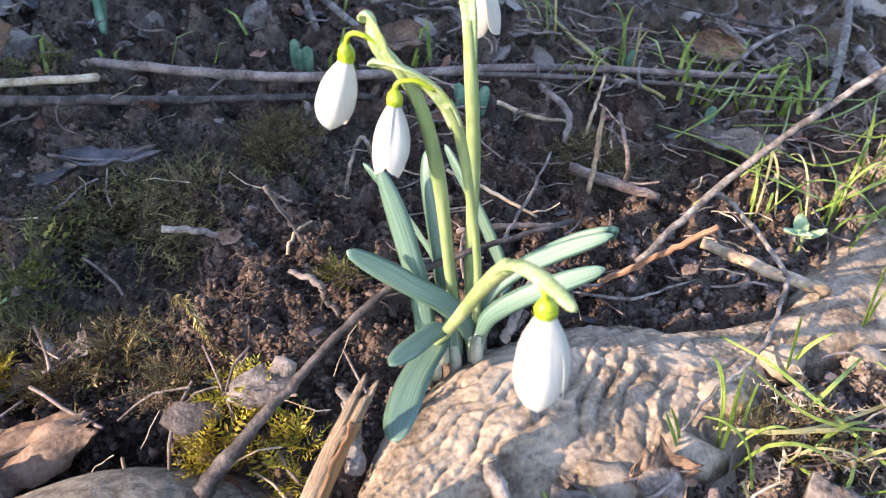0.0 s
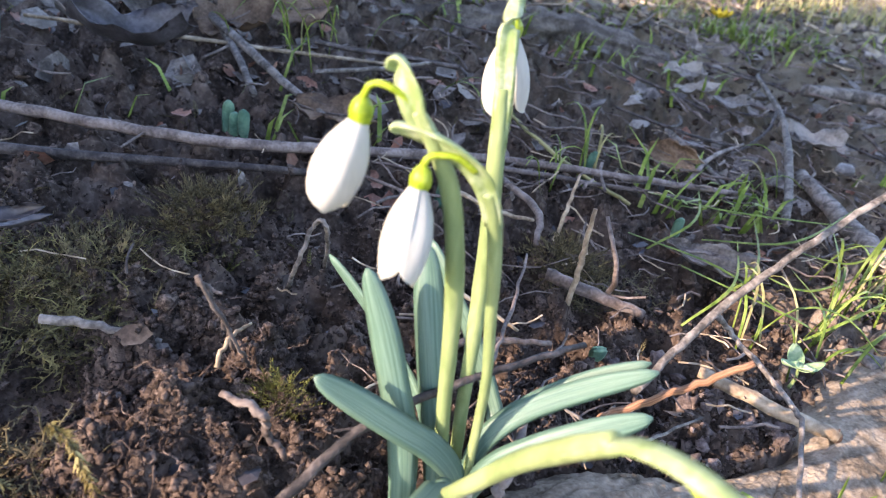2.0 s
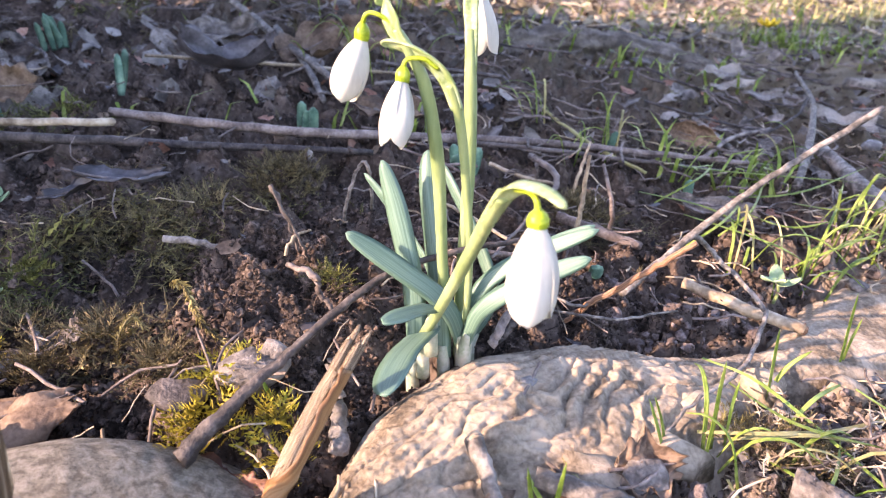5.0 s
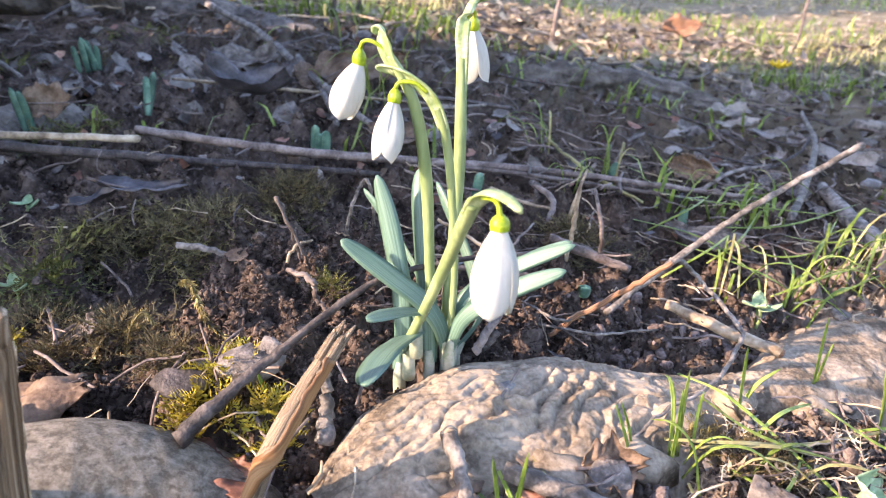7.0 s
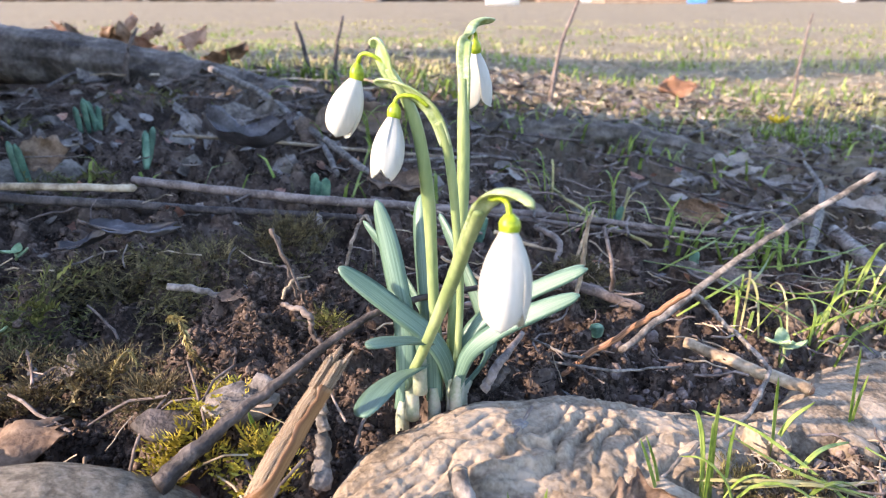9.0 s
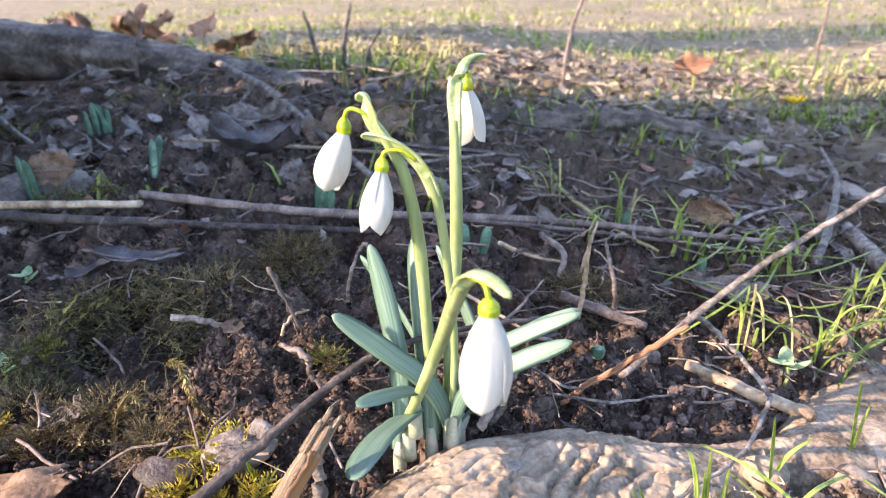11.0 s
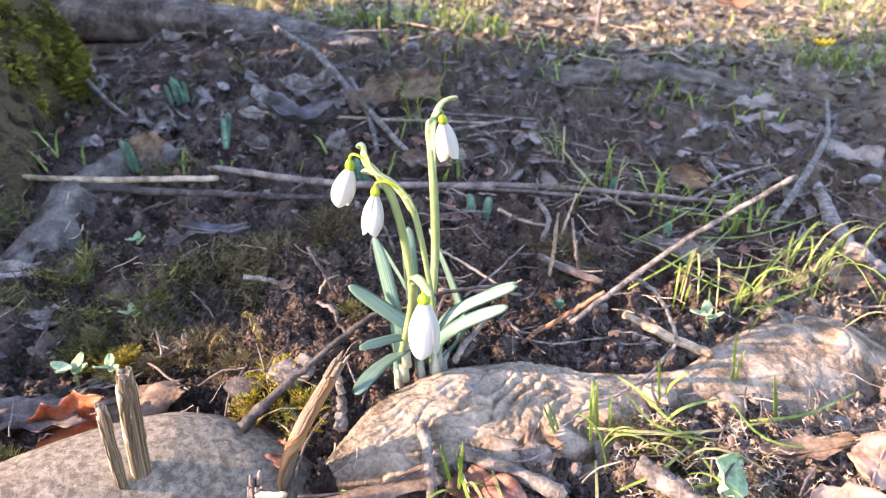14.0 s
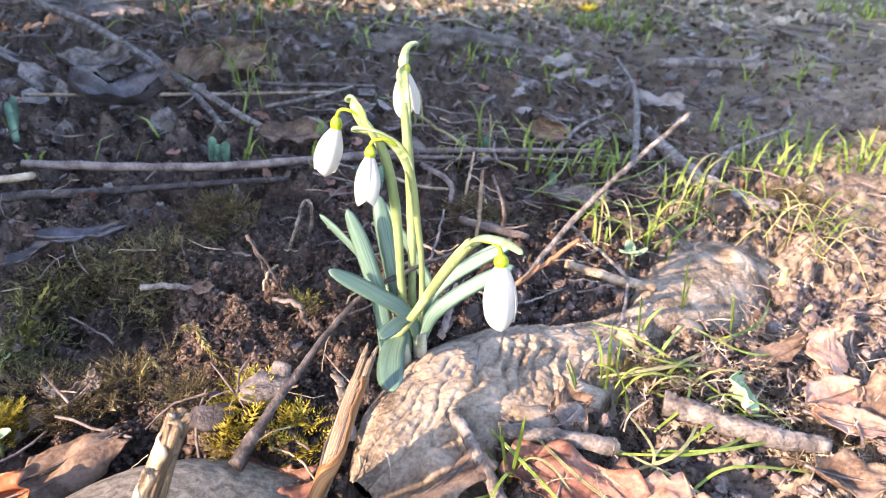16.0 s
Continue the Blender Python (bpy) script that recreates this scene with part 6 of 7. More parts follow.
grass_tuft("tuft of sprawling fresh green grass", (0.0312, -0.0649, -0.0067), 4, 0.03, 0.7, GRASS, 53, 0.0013, 0.004, None)
grass_tuft("tuft of sprawling fresh green grass", (-0.0789, 0.3264, 0.0171), 5, 0.07, 0.5, GRASS, 54, 0.0013, 0.012, None)
grass_tuft("tuft of sprawling fresh green grass", (0.2999, 0.1680, -0.0309), 6, 0.06, 0.9, GRASS, 55, 0.0013, 0.018, None)
grass_tuft("tuft of sprawling fresh green grass", (0.2181, 0.2466, -0.0223), 5, 0.05, 0.8, GRASS, 56, 0.0013, 0.012, None)
grass_tuft("tuft of green grass at the edge of the field", (0.4059, 0.8244, -0.0377), 20, 0.07, 0.8, GRASS, 70, 0.0026, 0.05)
grass_tuft("tuft of green grass at the edge of the field", (0.3320, 0.7486, -0.0322), 18, 0.06, 0.8, GRASS, 71, 0.0026, 0.05)
grass_tuft("tuft of green grass at the edge of the field", (-0.0746, 0.5371, 0.0242), 14, 0.08, 0.8, GRASS, 72, 0.0026, 0.05)
grass_tuft("tuft of green grass at the edge of the field", (-0.1110, 0.6203, 0.0315), 9, 0.06, 0.8, GRASS, 73, 0.0026, 0.05)
grass_tuft("tuft of green grass at the edge of the field", (0.0740, 0.6292, 0.0003), 9, 0.06, 0.8, GRASS, 74, 0.0026, 0.05)
grass_tuft("tuft of green grass at the edge of the field", (0.5192, 0.5796, -0.0430), 10, 0.06, 0.8, GRASS, 75, 0.0026, 0.05)
grass_tuft("tuft of green grass at the edge of the field", (0.1466, 0.6113, -0.0119), 9, 0.06, 0.8, GRASS, 76, 0.0026, 0.05)
grass_tuft("tuft of green grass at the edge of the field", (0.4694, 0.8547, -0.0402), 18, 0.07, 0.8, GRASS, 77, 0.0026, 0.05)
chip("bark_flake", "small round flake of bark on the clods", (-0.0471, -0.0189, 0.0172), (0.01, 0.009, 0.0025), BARKCHIP, 1, (45, 10, 0))
chip("clay_clod", "reddish-brown clod of clay under the twig", (-0.0537, -0.0225, 0.0134), (0.022, 0.014, 0.007), BARKCHIP, 2, (15, 0, 20))
chip("clay_clod", "dark sunken clod beside the moss", (-0.0731, -0.0310, 0.0106), (0.02, 0.012, 0.004), TWIGDARK, 34, (20, 10, 10))
chip("bark_flake", "tan bark flake at the foot of the root", (0.0624, -0.0460, -0.0021), (0.016, 0.013, 0.003), BARKCHIP, 3, (40, 0, 10))
chip("stone", "small pale stone on the bare soil", (0.3115, 0.3064, -0.0269), (0.022, 0.012, 0.005), STONE, 5, (5, 5, 30))
chip("stone", "small pebble on the soil", (0.1634, 0.0179, -0.0193), (0.008, 0.007, 0.004), STONE, 6, (5, 5, 30))
chip("stone", "small pebble beside the grass", (0.2002, 0.0130, -0.0261), (0.01, 0.008, 0.005), STONE, 7, (5, 5, 10))
chip("stone", "round reddish pebble on the clods", (0.0320, -0.0146, 0.0032), (0.007, 0.006, 0.005), STONE, 8, (5, 5, 10))
chip("bark_flake", "grey flake of bark in the grass", (0.1980, 0.0957, -0.0243), (0.02, 0.012, 0.004), BARKCHIP, 9, (5, 25, 10))
YELLOW_SPOT = (0.3888, 0.7193, -0.0363)

# ---- moss on the tree, far things ----
def trunk_moss():
    rnd = random.Random(11)
    verts, faces = [], []
    for _ in range(80000):
        a, z = rnd.uniform(-0.2, 1.45), 0.03 + 0.34 * rnd.random() ** 1.6
        streak = noise.noise(Vector(((a + z * 2.4) * 15 + 17.3, (z - a * 0.12) * 7, 2))) + 0.6 * noise.noise(Vector((a * 42, z * 60, 5)))
        if streak < rnd.uniform(-0.30, 0.02):
            continue
        r = trunk_radius(a, z, 0.282, 0.19) + rnd.uniform(-0.002, 0.004) + 0.010 * max(0.0, streak)
        n = Vector((math.cos(a), math.sin(a), 0))
        c = Vector((*TREE_AT, z)) + n * r
        s = Vector((-n.y, n.x, 0))
        ln = rnd.uniform(0.004, 0.012)
        d = (n * rnd.uniform(0.15, 0.8) + s * rnd.gauss(0, 0.6) + Vector((0, 0, rnd.uniform(-1.0, 0.6)))).normalized()
        w = d.cross(n).normalized() * ln * 0.15
        k = len(verts)
        verts += [c, c + d * ln * 0.5 + w, c + d * ln, c + d * ln * 0.5 - w]
        faces.append((k, k + 1, k + 2, k + 3))
    ob = raw("trunk_moss", verts, faces, TRUNKMOSS)
    tagged(ob, "green moss growing on the old trunk", "moss", kind="stuff")


trunk_moss()
tuft = thing("yellow_flower", "small yellow spring flower at the edge of the field", "flower", YELLOW_SPOT)
for k in range(9):
    a = k * 0.7
    bm = leaf_bm(0.016, 0.007, 0.3, 0.1, 0, k, 0.0005, 6, 4, wave=0.01)
    bm.transform(pose(YELLOW_SPOT[0] + 0.008 * math.cos(a), YELLOW_SPOT[1] + 0.008 * math.sin(a), YELLOW_SPOT[2] + 0.024, 0, -25, math.degrees(a)))
    part("petal", bm, YELLOW, tuft)
part("stalk", tube([Vector(YELLOW_SPOT) - Vector((0, 0, 0.01)), Vector(YELLOW_SPOT) + Vector((0.002, 0, 0.01)), Vector(YELLOW_SPOT) + Vector((0, 0, 0.024))], [0.0012, 0.0012, 0.0015], 6, 3), STEM, tuft)

# dry stems standing at the field's edge
for k, (x, y, h, lean) in enumerate([(-0.215, 0.70, 0.07, -0.25), (-0.185, 0.71, 0.08, 0.15), (-0.16, 0.73, 0.05, 0.4), (0.10, 0.78, 0.16, 0.25), (0.56, 1.1, 0.16, 0.1), (-0.42, 0.62, 0.06, 0.3)]):
    g = base_height(x, y)
    stick("dead_weed", "dead brown stem standing at the edge of the field", [(x, y, g - 0.01), (x + lean * h * 0.3, y, g + h * 0.5), (x + lean * h, y + 0.01, g + h)], [0.0035, 0.003, 0.0018],
          TWIGDARK if k < 3 else TWIGBROWN, "stem", 6, 5, 0.15, 0.001, 60 + k, group="dry stems")

# sunlit leaf heap behind the log
hr = random.Random(21)
for k in range(14):
    x, y = -0.60 + hr.uniform(-0.22, 0.24), 0.98 + hr.uniform(-0.08, 0.14)
    dry_leaf("tan dead leaf in a sunlit heap behind the log", (x, y, base_height(x, y) + 0.015 + 0.03 * hr.random()), (hr.uniform(-50, 50), hr.uniform(-40, 40), hr.uniform(0, 360)), hr.uniform(0.06, 0.10), hr.uniform(0.035, 0.055),
             PINKLEAF if k % 3 else DRYLEAF, 0.3, 0.2, 0.0, 80 + k, 0.1)
dry_leaf("bright orange-brown leaf lying in the sun", (0.35, 1.08, base_height(0.35, 1.08) + 0.02), (40, 0, 10), 0.07, 0.05, ORANGE, 0.2, 0.1, 0, 99, 0.05)


def far_house(place, size, label, wall_material, door_material):
    x, y = place
    z = base_height(x, y)
    w, d, h = size
    ob = thing("house", label, "house", (x, y, z))
    def box(name, a, b, material, parent, bev=0.03):
        bm = bmesh.new()
        bmesh.ops.create_cube(bm, size=1)
        bm.transform(Matrix.Translation([(p + q) / 2 for p, q in zip(a, b)]) @ Matrix.Diagonal([q - p for p, q in zip(a, b)] + [1]))
        bmesh.ops.bevel(bm, geom=bm.edges[:], offset=bev, segments=1, affect="EDGES")
        return part(name, bm, material, parent, smooth=False)
    box("wall", (x - w / 2, y, z - 0.3), (x + w / 2, y + d, z + h), wall_material, ob)
    bm = bmesh.new()
    ridge = [bm.verts.new(p) for p in ((x - w / 2 - 0.4, y + d / 2, z + h + 1.8), (x + w / 2 + 0.4, y + d / 2, z + h + 1.8))]
    eaves = [bm.verts.new(p) for p in ((x - w / 2 - 0.4, y - 0.4, z + h), (x + w / 2 + 0.4, y - 0.4, z + h), (x + w / 2 + 0.4, y + d + 0.4, z + h), (x - w / 2 - 0.4, y + d + 0.4, z + h))]
    bm.faces.new((eaves[0], eaves[1], ridge[1], ridge[0]))
    bm.faces.new((eaves[2], eaves[3], ridge[0], ridge[1]))
    bm.faces.new((eaves[3], eaves[0], ridge[0]))
    bm.faces.new((eaves[1], eaves[2], ridge[1]))
    bm.faces.new(eaves[::-1])
    part("roof", bm, GREYROOF, ob, smooth=False)
    box("door", (x + w / 2 - 1.4, y - 0.06, z - 0.2), (x + w / 2 - 0.3, y, z + 2.0), door_material, ob)
    for k in range(2):
        x0 = x - w / 2 + 0.7 + k * 2.2
        win = box("window", (x0, y - 0.08, z + 0.9), (x0 + 1.1, y, z + 2.1), WHITEPAINT, ob)
        box("pane", (x0 + 0.1, y - 0.1, z + 1.0), (x0 + 1.0, y - 0.082, z + 2.0), GLASSDARK, win, 0.005)


far_house((9.3, 42.0), (6.0, 6.0, 2.6), "brown house with a blue door across the field", BROWNWALL, BLUEPAINT)
far_house((5.6, 55.0), (4.5, 5.0, 2.4), "dull brown house far across the field", BROWNWALL, WHITEPAINT)
far_house((-14.0, 60.0), (9.0, 6.0, 2.6), "grey-brown house far across the field", GREYROOF, BROWNWALL)
far_house((24.0, 58.0), (8.0, 6.0, 2.6), "brown house far across the field", BROWNWALL, WHITEPAINT)
tank = thing("water_tank", "white rounded tank standing far off on the grass", "tank", (0.35, 30.0, 0.17))
part("shell", tube([(-0.35, 30, 0.47), (0.1, 30, 0.47), (0.6, 30, 0.47), (1.05, 30, 0.47)], [0.34, 0.44, 0.44, 0.34], 20, 4, hint=(0, 0, 1)), WHITEPAINT, tank)
for k in range(2):
    part("foot", tube([(0.0 + k * 0.7, 30, 0.10), (0.0 + k * 0.7, 30, 0.22), (0.0 + k * 0.7, 30, 0.32)], [0.12, 0.12, 0.12], 10, 2), GREYROOF, tank)


def far_trees():
    """A far row of bare trees and shrubs: trunks with many thin branches."""
    rnd = random.Random(5)
    for k in range(9):
        x, y = -48 + k * 13 + rnd.uniform(-3, 3), 75 + rnd.uniform(-6, 10)
        g = base_height(x, y)
        ob = thing("far_tree", "bare grey-brown tree far across the field", "tree", (x, y, g), "far trees")
        h = rnd.uniform(6, 10)
        part("trunk", tube([(x, y, g - 0.3), (x + 0.1, y, g + h * 0.4), (x - 0.1, y, g + h * 0.8), (x, y, g + h)], [0.22, 0.17, 0.09, 0.03], 8, 4, 0.1, seed=k), TREEBARK, ob)
        bm = bmesh.new()
        for j in range(26):
            a, z0 = rnd.uniform(0, 6.28), h * rnd.uniform(0.2, 0.9)
            r = (h - z0) * 0.5 + 0.6
            d = Vector((math.cos(a), math.sin(a), 0.8)) * r
            c = Vector((x, y, g + z0))
            tube([c, c + d * 0.5, c + d + Vector((0, 0, 0.4))], [0.06, 0.04, 0.012], 5, 2, seed=j, bm=bm)
        part("crown", bm, TREEBARK, ob)


far_trees()

# ---- crumbs, litter and field grass ----
def scatter_crumbs(n, box, sizes, seed, material, name, label, root_free=True, squash=0.8):
    rnd = random.Random(seed)
    t = (1 + 5 ** 0.5) / 2
    ico = [Vector(v).normalized() for v in ((-1, t, 0), (1, t, 0), (-1, -t, 0), (1, -t, 0), (0, -1, t), (0, 1, t), (0, -1, -t), (0, 1, -t), (t, 0, -1), (t, 0, 1), (-t, 0, -1), (-t, 0, 1))]
    tri = ((0, 11, 5), (0, 5, 1), (0, 1, 7), (0, 7, 10), (0, 10, 11), (1, 5, 9), (5, 11, 4), (11, 10, 2), (10, 7, 6), (7, 1, 8), (3, 9, 4), (3, 4, 2), (3, 2, 6), (3, 6, 8), (3, 8, 9), (4, 9, 5), (2, 4, 11), (6, 2, 10), (8, 6, 7), (9, 8, 1))
    verts, faces = [], []
    while n > 0:
        x, y = rnd.uniform(box[0], box[1]), rnd.uniform(box[2], box[3])
        if root_free and near_root(x, y) > 0.05 and rnd.random() < 0.93:
            continue
        if noise.noise(Vector((x * 25, y * 25, 4))) < rnd.uniform(-0.6, 0.25):
            continue
        n -= 1
        s = sizes[0] * (sizes[1] / sizes[0]) ** (rnd.random() ** 2.2)
        z = ground_height(x, y) + s * 0.25
        turn = Euler((rnd.uniform(0, 6), rnd.uniform(0, 6), rnd.uniform(0, 6))).to_matrix()
        k = len(verts)
        for v in ico:
            w = turn @ (v * s * rnd.uniform(0.6, 1.25))
            verts.append((x + w.x, y + w.y, z + w.z * squash))
        faces += [(a + k, b + k, c + k) for a, b, c in tri]
    return tagged(raw(name, verts, faces, material, False), label, "soil", kind="stuff")


scatter_crumbs(34000, (-0.20, 0.17, -0.06, 0.15), (0.0004, 0.0015), 30, CRUMB, "fine_crumbs", "fine dark crumbs of loose humus")
scatter_crumbs(13000, (-0.30, 0.34, -0.16, 0.34), (0.0005, 0.0022), 31, CRUMB, "soil_crumbs", "dark crumbs and clods of loose humus")
scatter_crumbs(12000, (-0.5, 0.7, 0.10, 1.1), (0.0009, 0.0050), 32, CRUMB, "soil_clods", "dark clods of humus behind the snowdrops", False)


def scatter_litter(n, box, length, radius, seed, material, name, label, tall=0.004):
    """Bits of straw, rootlets and stalk lying about."""
    rnd = random.Random(seed)
    verts, faces = [], []
    while n > 0:
        x, y = rnd.uniform(box[0], box[1]), rnd.uniform(box[2], box[3])
        if near_root(x, y) > 0.1 and rnd.random() < 0.9:
            continue
        if x < -0.02 and 0.0 < y < 0.4 and rnd.random() < 0.8:
            continue
        n -= 1
        a = rnd.uniform(0, math.pi)
        ln = length * rnd.uniform(0.3, 1.3)
        d = Vector((math.cos(a), math.sin(a), 0))
        s = Vector((-d.y, d.x, 0))
        bend, r = rnd.gauss(0, 0.35), radius * rnd.uniform(0.5, 1.4)
        tilt = rnd.uniform(-0.14, 0.14) * (1 if rnd.random() < 0.85 else 2.5)
        ring = None
        for i in range(5):
            u = i / 4 - 0.5
            px, py = x + d.x * u * ln + s.x * bend * ln * (u * u - 0.1), y + d.y * u * ln + s.y * bend * ln * (u * u - 0.1)
            c = Vector((px, py, base_height(px, py) + tall * rnd.uniform(0.6, 1.1) + tilt * u * ln + 0.002))
            k = len(verts)
            verts += [c + s * r, c + Vector((0, 0, r)), c - s * r, c - Vector((0, 0, r))]
            if ring is not None:
                faces += [(ring + j, ring + (j + 1) % 4, k + (j + 1) % 4, k + j) for j in range(4)]
            ring = k
    return tagged(raw(name, verts, faces, material), label, "litter", kind="stuff")


scatter_litter(210, (-0.30, 0.34, -0.16, 0.34), 0.020, 0.0004, 41, STRAW, "straw_litter", "pale bits of straw on the humus")
scatter_litter(420, (-0.30, 0.34, -0.16, 0.34), 0.024, 0.0005, 42, TWIGBROWN, "rootlets", "brown rootlets and twig bits on the humus")
scatter_litter(650, (-0.45, 0.6, 0.12, 1.1), 0.035, 0.0007, 45, TWIGBROWN, "twig_litter", "grey twig bits on the shaded soil", 0.006)
scatter_litter(170, (-0.5, 0.8, 0.3, 1.3), 0.08, 0.0014, 43, TWIGDARK, "twig_litter", "grey twig bits on the shaded soil", 0.006)
scatter_litter(500, (-0.6, 1.2, 0.6, 2.2), 0.07, 0.0012, 44, STRAW, "straw_litter", "pale straw at the field's edge", 0.006)


def scatter_flakes(n, box, size, seed, material, name, label, near=False):
    """Crumbled leaf flakes, each bent along its middle."""
    rnd = random.Random(seed)
    verts, faces = [], []
    while n > 0:
        u = rnd.random()
        y = box[2] + (box[3] - box[2]) * (u if near else u * u)
        x = rnd.uniform(box[0], box[1]) * (1 if near else 0.6 + y * 0.5)
        if near and near_root(x, y) > 0.1 and rnd.random() < 0.85:
            continue
        n -= 1
        s = size * rnd.uniform(0.35, 1.2)
        w = s * rnd.uniform(0.4, 0.8)
        m = pose(x, y, (ground_height(x, y) if near else base_height(x, y)) + s * 0.22, rnd.gauss(0, 28), rnd.gauss(0, 28), rnd.uniform(0, 360))
        b = rnd.uniform(-0.3, 0.3) * s
        k = len(verts)
        for px, py, pz in ((-s / 2, 0, b), (-s * 0.2, -w / 2, b * 0.4), (s * 0.25, -w * 0.4, b * 0.3), (s / 2, 0, b), (s * 0.2, w / 2, b * 0.3), (-s * 0.25, w * 0.42, b * 0.5), (0, 0, 0)):
            verts.append(m @ Vector((px, py, pz)))
        faces += [(k + i, k + (i + 1) % 6, k + 6) for i in range(6)]
    return tagged(raw(name, verts, faces, material, False), label, "litter", kind="stuff")


scatter_flakes(420, (-0.30, 0.34, -0.16, 0.36), 0.008, 51, BARKCHIP, "leaf_flakes", "brown crumbled leaf and bark flakes", True)
scatter_flakes(160, (-0.30, 0.34, -0.16, 0.36), 0.010, 52, DRYLEAF, "leaf_flakes", "tan crumbled leaf flakes", True)
scatter_flakes(260, (-0.30, 0.34, -0.16, 0.36), 0.009, 55, DARKLEAF, "leaf_flakes", "blackish rotting leaf flakes", True)
scatter_flakes(420, (-0.55, 0.8, 0.25, 1.2), 0.022, 57, PALELEAF, "leaf_litter", "bleached dead leaves on the shaded soil", True)
scatter_flakes(300, (-0.45, 0.6, 0.14, 0.6), 0.014, 58, REDLEAF, "leaf_flakes", "red-brown leaf flakes on the shaded soil", True)
scatter_flakes(1500, (-0.55, 0.8, 0.25, 1.2), 0.024, 56, BARKCHIP, "leaf_litter", "brown dead leaves on the shaded soil", True)
scatter_flakes(2200, (-1, 1, 0.75, 6.0), 0.020, 53, FIELDLEAF, "leaf_litter", "pale tan dead leaves strewn over the sunny field")
scatter_flakes(3200, (-1, 1, 0.7, 6.0), 0.020, 54, FIELDLEAF, "leaf_litter", "brown dead leaves strewn over the field")


def field_grass(n, seed, material, name, label, lo, hi, high, clump):
    rnd = random.Random(seed)
    verts, faces = [], []
    while n > 0:
        u = rnd.random()
        y = lo + (hi - lo) * u * u
        x = rnd.uniform(-1, 1) * (0.6 + y * 0.55)
        if noise.noise(Vector((x * clump, y * clump, 8))) < 0.12 or (lo < 0.5 and x < 0.0 and rnd.random() < 0.85):
            continue
        n -= 1
        z = base_height(x, y) - 0.005
        a = rnd.uniform(0, 6.28)
        d, h = Vector((math.cos(a), math.sin(a), 0)), high * rnd.uniform(0.4, 1.2)
        s = Vector((-d.y, d.x, 0)) * 0.0012 * (1 + y * 0.45)
        c = Vector((x, y, z))
        k = len(verts)
        m1, tip = c + d * h * 0.3 + Vector((0, 0, h * 0.6)), c + d * h * rnd.uniform(0.5, 1.0) + Vector((0, 0, h * rnd.uniform(0.5, 1.0)))
        verts += [c - s, c + s, m1 + s * 0.8, tip, m1 - s * 0.8]
        faces += [(k, k + 1, k + 2, k + 4), (k + 4, k + 2, k + 3)]
    return tagged(raw(name, verts, faces, material), label, "grass", kind="stuff")


field_grass(520, 63, GRASS, "sprouting_grass", "thin green grass sprouting from the shaded soil", 0.2, 1.0, 0.03, 7.0)
field_grass(4200, 61, GRASS, "field_grass", "patches of green grass on the field", 0.7, 6.0, 0.035, 2.6)
field_grass(5000, 62, GRASSDRY, "field_straw", "dry yellow grass over the field", 0.9, 9.0, 0.035, 1.6)


def moss_mat(n, box, length, seed, material, name, label):
    """A thin tangle of moss over the soil."""
    rnd = random.Random(seed)
    verts, faces = [], []
    while n > 0:
        x, y = rnd.uniform(box[0], box[1]), rnd.uniform(box[2], box[3])
        if noise.noise(Vector((x * 14, y * 14, seed))) < 0.12 or near_root(x, y) > 0.05:
            continue
        n -= 1
        v, f = moss_bm((x, y), 0.004, 1, length, rnd.randrange(10 ** 6), 0.4, ground_height)
        k = len(verts)
        verts += v
        faces += [tuple(i + k for i in q) for q in f]
    return tagged(raw(name, verts, faces, material), label, "moss", kind="stuff")


moss_mat(130, (-0.30, -0.02, -0.03, 0.24), 0.014, 3, MOSSBROWN, "moss_tangle", "withered moss tangled over the dark soil")
moss_mat(60, (-0.32, -0.02, 0.0, 0.35), 0.014, 8, MOSSGREEN, "moss_tangle", "sparse green moss over the dark soil")
moss_mat(260, (0.02, 0.32, 0.03, 0.35), 0.012, 5, MOSSBROWN, "moss_tangle", "withered moss among the grass")
moss_mat(420, (-0.6, 0.6, 0.3, 1.0), 0.022, 9, MOSSBROWN, "moss_tangle", "withered moss on the shaded soil")


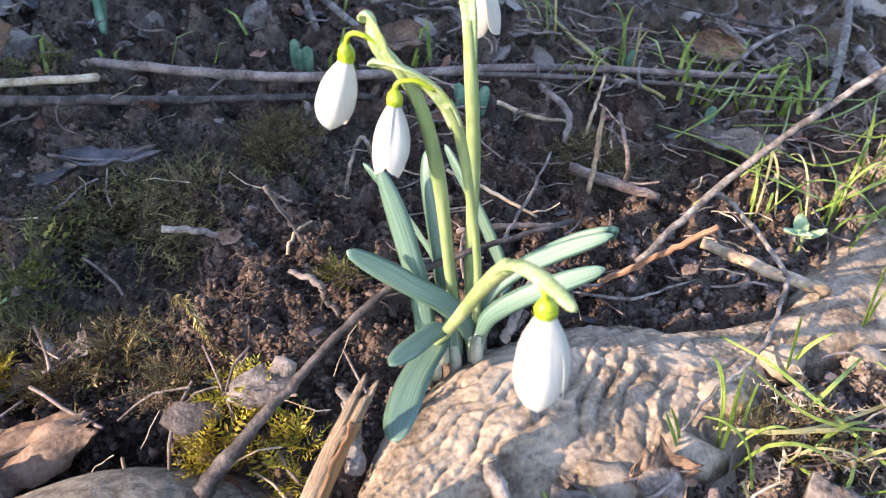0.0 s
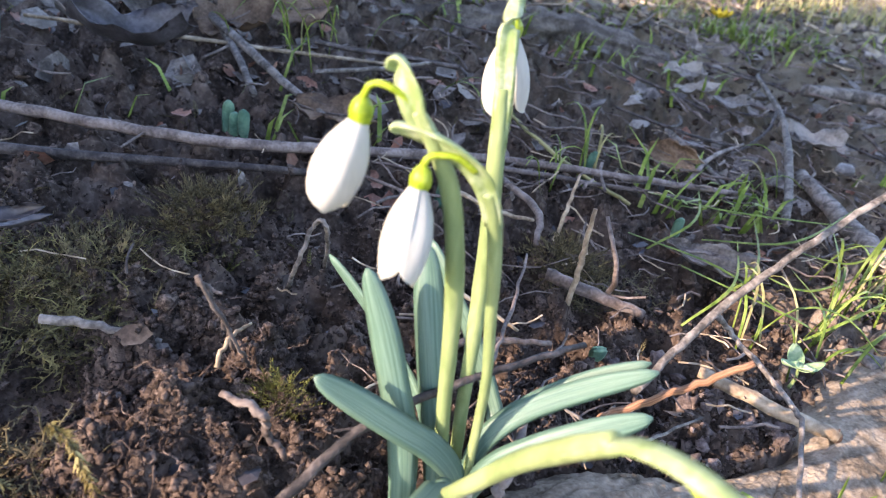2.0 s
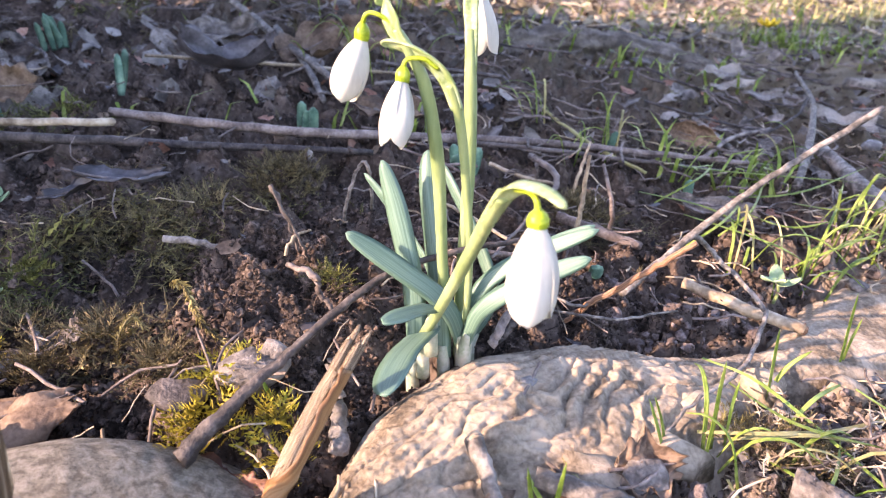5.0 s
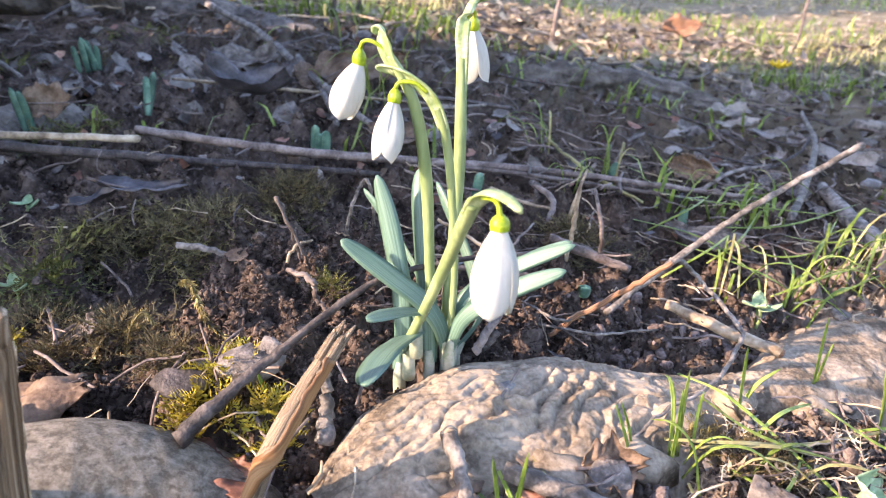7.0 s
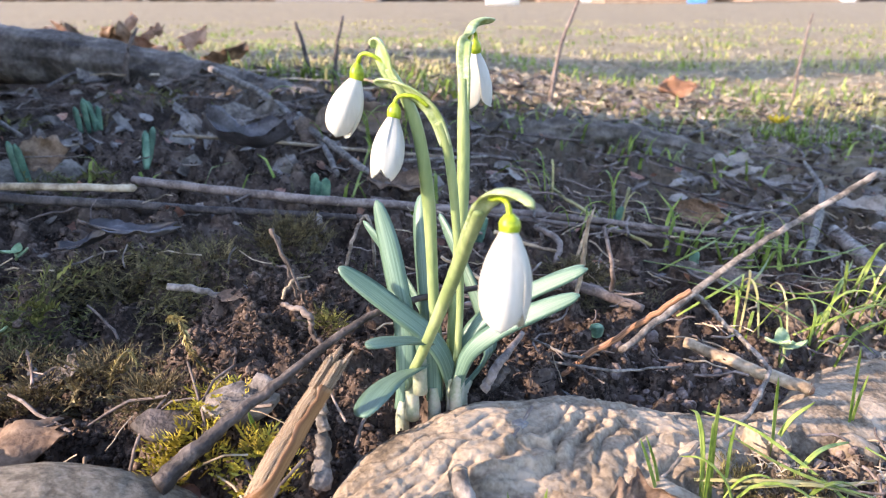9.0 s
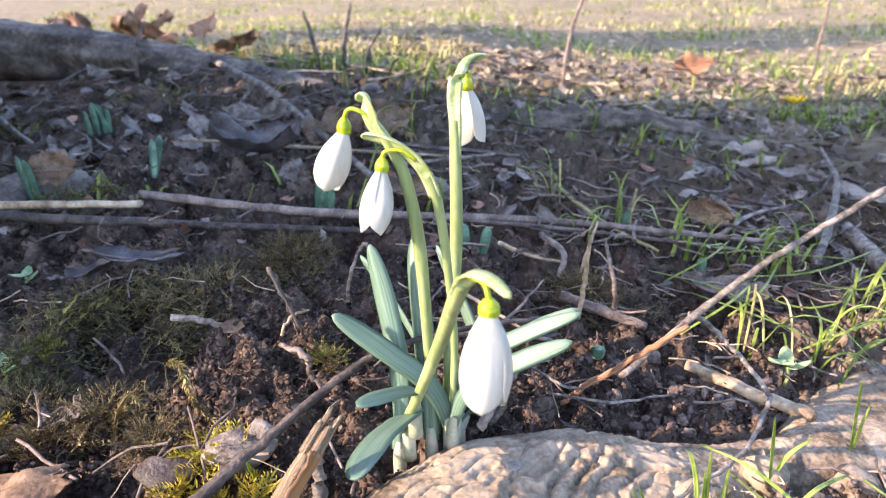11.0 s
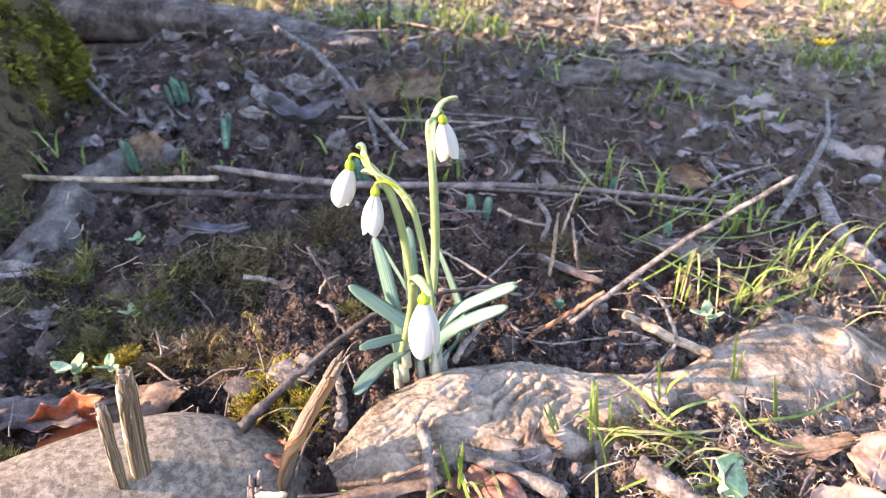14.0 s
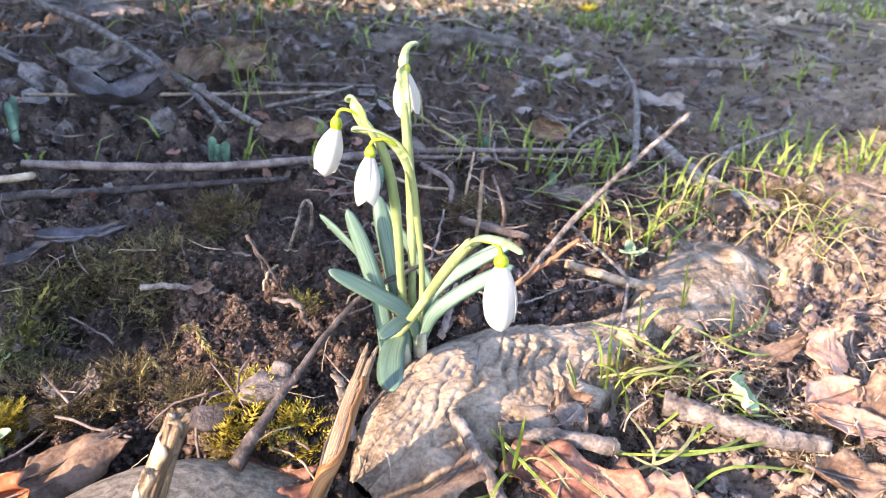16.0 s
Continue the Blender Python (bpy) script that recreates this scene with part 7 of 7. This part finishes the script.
def lumpy_clods(n, box, sizes, seed, material, name, label, patchy=0.0):
    """Rough-skinned clods that lie on one another in heaps."""
    rnd = random.Random(seed)
    shapes = []
    for k in range(7):
        bm = bmesh.new()
        bmesh.ops.create_icosphere(bm, subdivisions=2, radius=1.0)
        for v in bm.verts:
            v.co *= 1 + 0.55 * noise.noise(v.co * 1.7 + Vector((k * 5, 1, 0))) + 0.55 * noise.noise(v.co * 3.6 + Vector((0, k * 3, 0)))
        bm.verts.index_update()
        shapes.append((np.array([v.co[:] for v in bm.verts]), np.array([[v.index for v in f.verts] for f in bm.faces])))
        bm.free()
    vs, fs, base = [], [], 0
    while n > 0:
        x, y = rnd.uniform(box[0], box[1]), rnd.uniform(box[2], box[3])
        if near_root(x, y) > 0.0 or noise.noise(Vector((x * 21, y * 21, seed))) < patchy + rnd.uniform(-0.35, 0.1):
            continue
        if (x - 0.006) ** 2 + y * y < 0.012 ** 2:
            continue
        n -= 1
        size = sizes[0] * (sizes[1] / sizes[0]) ** (rnd.random() ** 1.8)
        v, f = shapes[rnd.randrange(7)]
        turn = np.array(Euler((rnd.uniform(0, 6), rnd.uniform(0, 6), rnd.uniform(0, 6))).to_matrix())
        vs.append((v * np.array([rnd.uniform(0.6, 1.3) for _ in range(3)])) @ turn.T * size + (x, y, ground_height(x, y) + size * rnd.uniform(-0.1, 0.6)))
        fs.append(f + base)
        base += len(v)
    return tagged(raw(name, np.concatenate(vs).tolist(), np.concatenate(fs).tolist(), material), label, "soil", kind="stuff")


lumpy_clods(6800, (-0.13, 0.075, -0.035, 0.085), (0.0005, 0.0017), 91, CRUMB, "humus_clods", "crumbly dark brown clods heaped round the snowdrops")
lumpy_clods(2600, (0.07, 0.27, -0.10, 0.08), (0.0006, 0.0032), 96, CLOD, "dry_clods", "greyish-tan clods on the right side of the root", 0.05)
lumpy_clods(3300, (-0.28, 0.30, -0.15, 0.30), (0.0008, 0.0034), 92, CRUMB, "humus_clods", "dark brown clods scattered over the soil", 0.1)


def moss_strands(label, spots, length, seed, material, name="moss_tangle"):
    """Tangled strands of creeping moss, each a bent stem with small leaflets."""
    rnd = random.Random(seed)
    verts, faces = [], []
    for x0, y0, radius, n in spots:
        for _ in range(n):
            a, r = rnd.uniform(0, 6.28), radius * rnd.random() ** 0.6
            x, y = x0 + r * math.cos(a), y0 + 0.75 * r * math.sin(a)
            p = Vector((x, y, ground_height(x, y) + rnd.uniform(0, 0.004)))
            d = Vector((rnd.gauss(0, 1), rnd.gauss(0, 1), rnd.uniform(-0.1, 0.8))).normalized()
            ln = length * rnd.uniform(0.5, 1.3)
            thick = rnd.uniform(0.00022, 0.00045)
            last = None
            for i in range(9):
                side = d.cross(Vector((0, 0, 1))).normalized()
                up = side.cross(d)
                k = len(verts)
                w = thick * (1 - 0.6 * i / 8)
                verts += [p + side * w, p + up * w, p - side * w]
                if last is not None:
                    faces += [(last, last + 1, k + 1, k), (last + 1, last + 2, k + 2, k + 1)]
                last = k
                for sg in (-1, 1):
                    m = len(verts)
                    lw = ln * rnd.uniform(0.05, 0.11)
                    tip = p + side * sg * lw + d * lw * rnd.uniform(0.3, 1.0) + up * lw * rnd.uniform(-0.4, 0.8)
                    verts += [p - d * lw * 0.15, p + d * lw * 0.35, tip]
                    faces.append((m, m + 1, m + 2))
                p = p + d * ln / 8
                d = (d + Vector((rnd.gauss(0, 0.35), rnd.gauss(0, 0.35), rnd.gauss(-0.10, 0.25)))).normalized()
                low = ground_height(p.x, p.y) - 0.001
                if p.z < low:
                    p.z = low
                    d.z = abs(d.z) * 0.5
    return tagged(raw(name, verts, faces, material), label, "moss", "moss clumps", "stuff")


moss_strands("ridge of olive-brown moss tangled over the dark soil", [(-0.150, 0.078, 0.022, 150), (-0.122, 0.082, 0.020, 140), (-0.108, 0.060, 0.018, 110), (-0.165, 0.058, 0.018, 90), (-0.085, 0.110, 0.016, 90)], 0.016, 93, MOSSOLIVE)
moss_strands("loose green moss strands hanging over the soil", [(-0.222, 0.060, 0.014, 70), (-0.195, 0.022, 0.014, 70), (-0.150, 0.022, 0.012, 60), (-0.235, 0.030, 0.018, 60), (-0.315, 0.115, 0.024, 90), (-0.25, 0.19, 0.020, 60)], 0.020, 94, MOSSGREEN)
moss_strands("rusty withered moss and root fibres on the soil", [(-0.118, -0.004, 0.012, 60), (-0.100, 0.012, 0.012, 60), (-0.085, -0.012, 0.010, 50), (0.073, 0.118, 0.016, 110), (0.100, 0.125, 0.014, 50), (0.118, -0.028, 0.016, 70), (0.150, -0.045, 0.018, 70), (0.165, -0.075, 0.020, 60), (-0.175, -0.085, 0.018, 80)], 0.014, 95, MOSSBROWN)

moss_strands("fine dark root fibres tangled through the heaped soil", [(-0.055, 0.010, 0.030, 110), (-0.030, 0.030, 0.026, 90), (-0.075, 0.004, 0.020, 50), (0.035, 0.030, 0.030, 80), (0.060, 0.060, 0.030, 70), (-0.05, 0.06, 0.03, 60)], 0.009, 97, CRUMB, "root_fibres")
moss_strands("pale dry root fibres and grass stems among the grass", [(0.130, -0.035, 0.035, 70), (0.170, -0.060, 0.035, 80), (0.200, 0.020, 0.035, 60), (0.230, 0.090, 0.035, 70), (0.05, -0.085, 0.03, 40)], 0.022, 98, STRAW, "root_fibres")


def far_hedge():
    """A brown winter hedge that closes the field."""
    rnd = random.Random(77)
    verts, faces = [], []
    for _ in range(12000):
        x, y, z = rnd.uniform(-75, 85), rnd.uniform(62, 66), 0.5 + rnd.random() ** 1.3 * (3.2 + 0.8 * noise.noise(Vector((rnd.random(), 0, 0))))
        d = Vector((rnd.gauss(0, 0.3), rnd.gauss(0, 0.3), rnd.uniform(0.4, 1.2)))
        s = Vector((rnd.uniform(0.2, 0.5), 0, 0))
        c = Vector((x, y, z))
        k = len(verts)
        verts += [c - s, c + s, c + d + s * 0.3, c + d * 1.1]
        faces.append((k, k + 1, k + 2, k + 3))
    return tagged(raw("far_hedge", verts, faces, TWIGBROWN), "brown leafless hedge closing the far side of the field", "hedge", kind="stuff")


far_hedge()
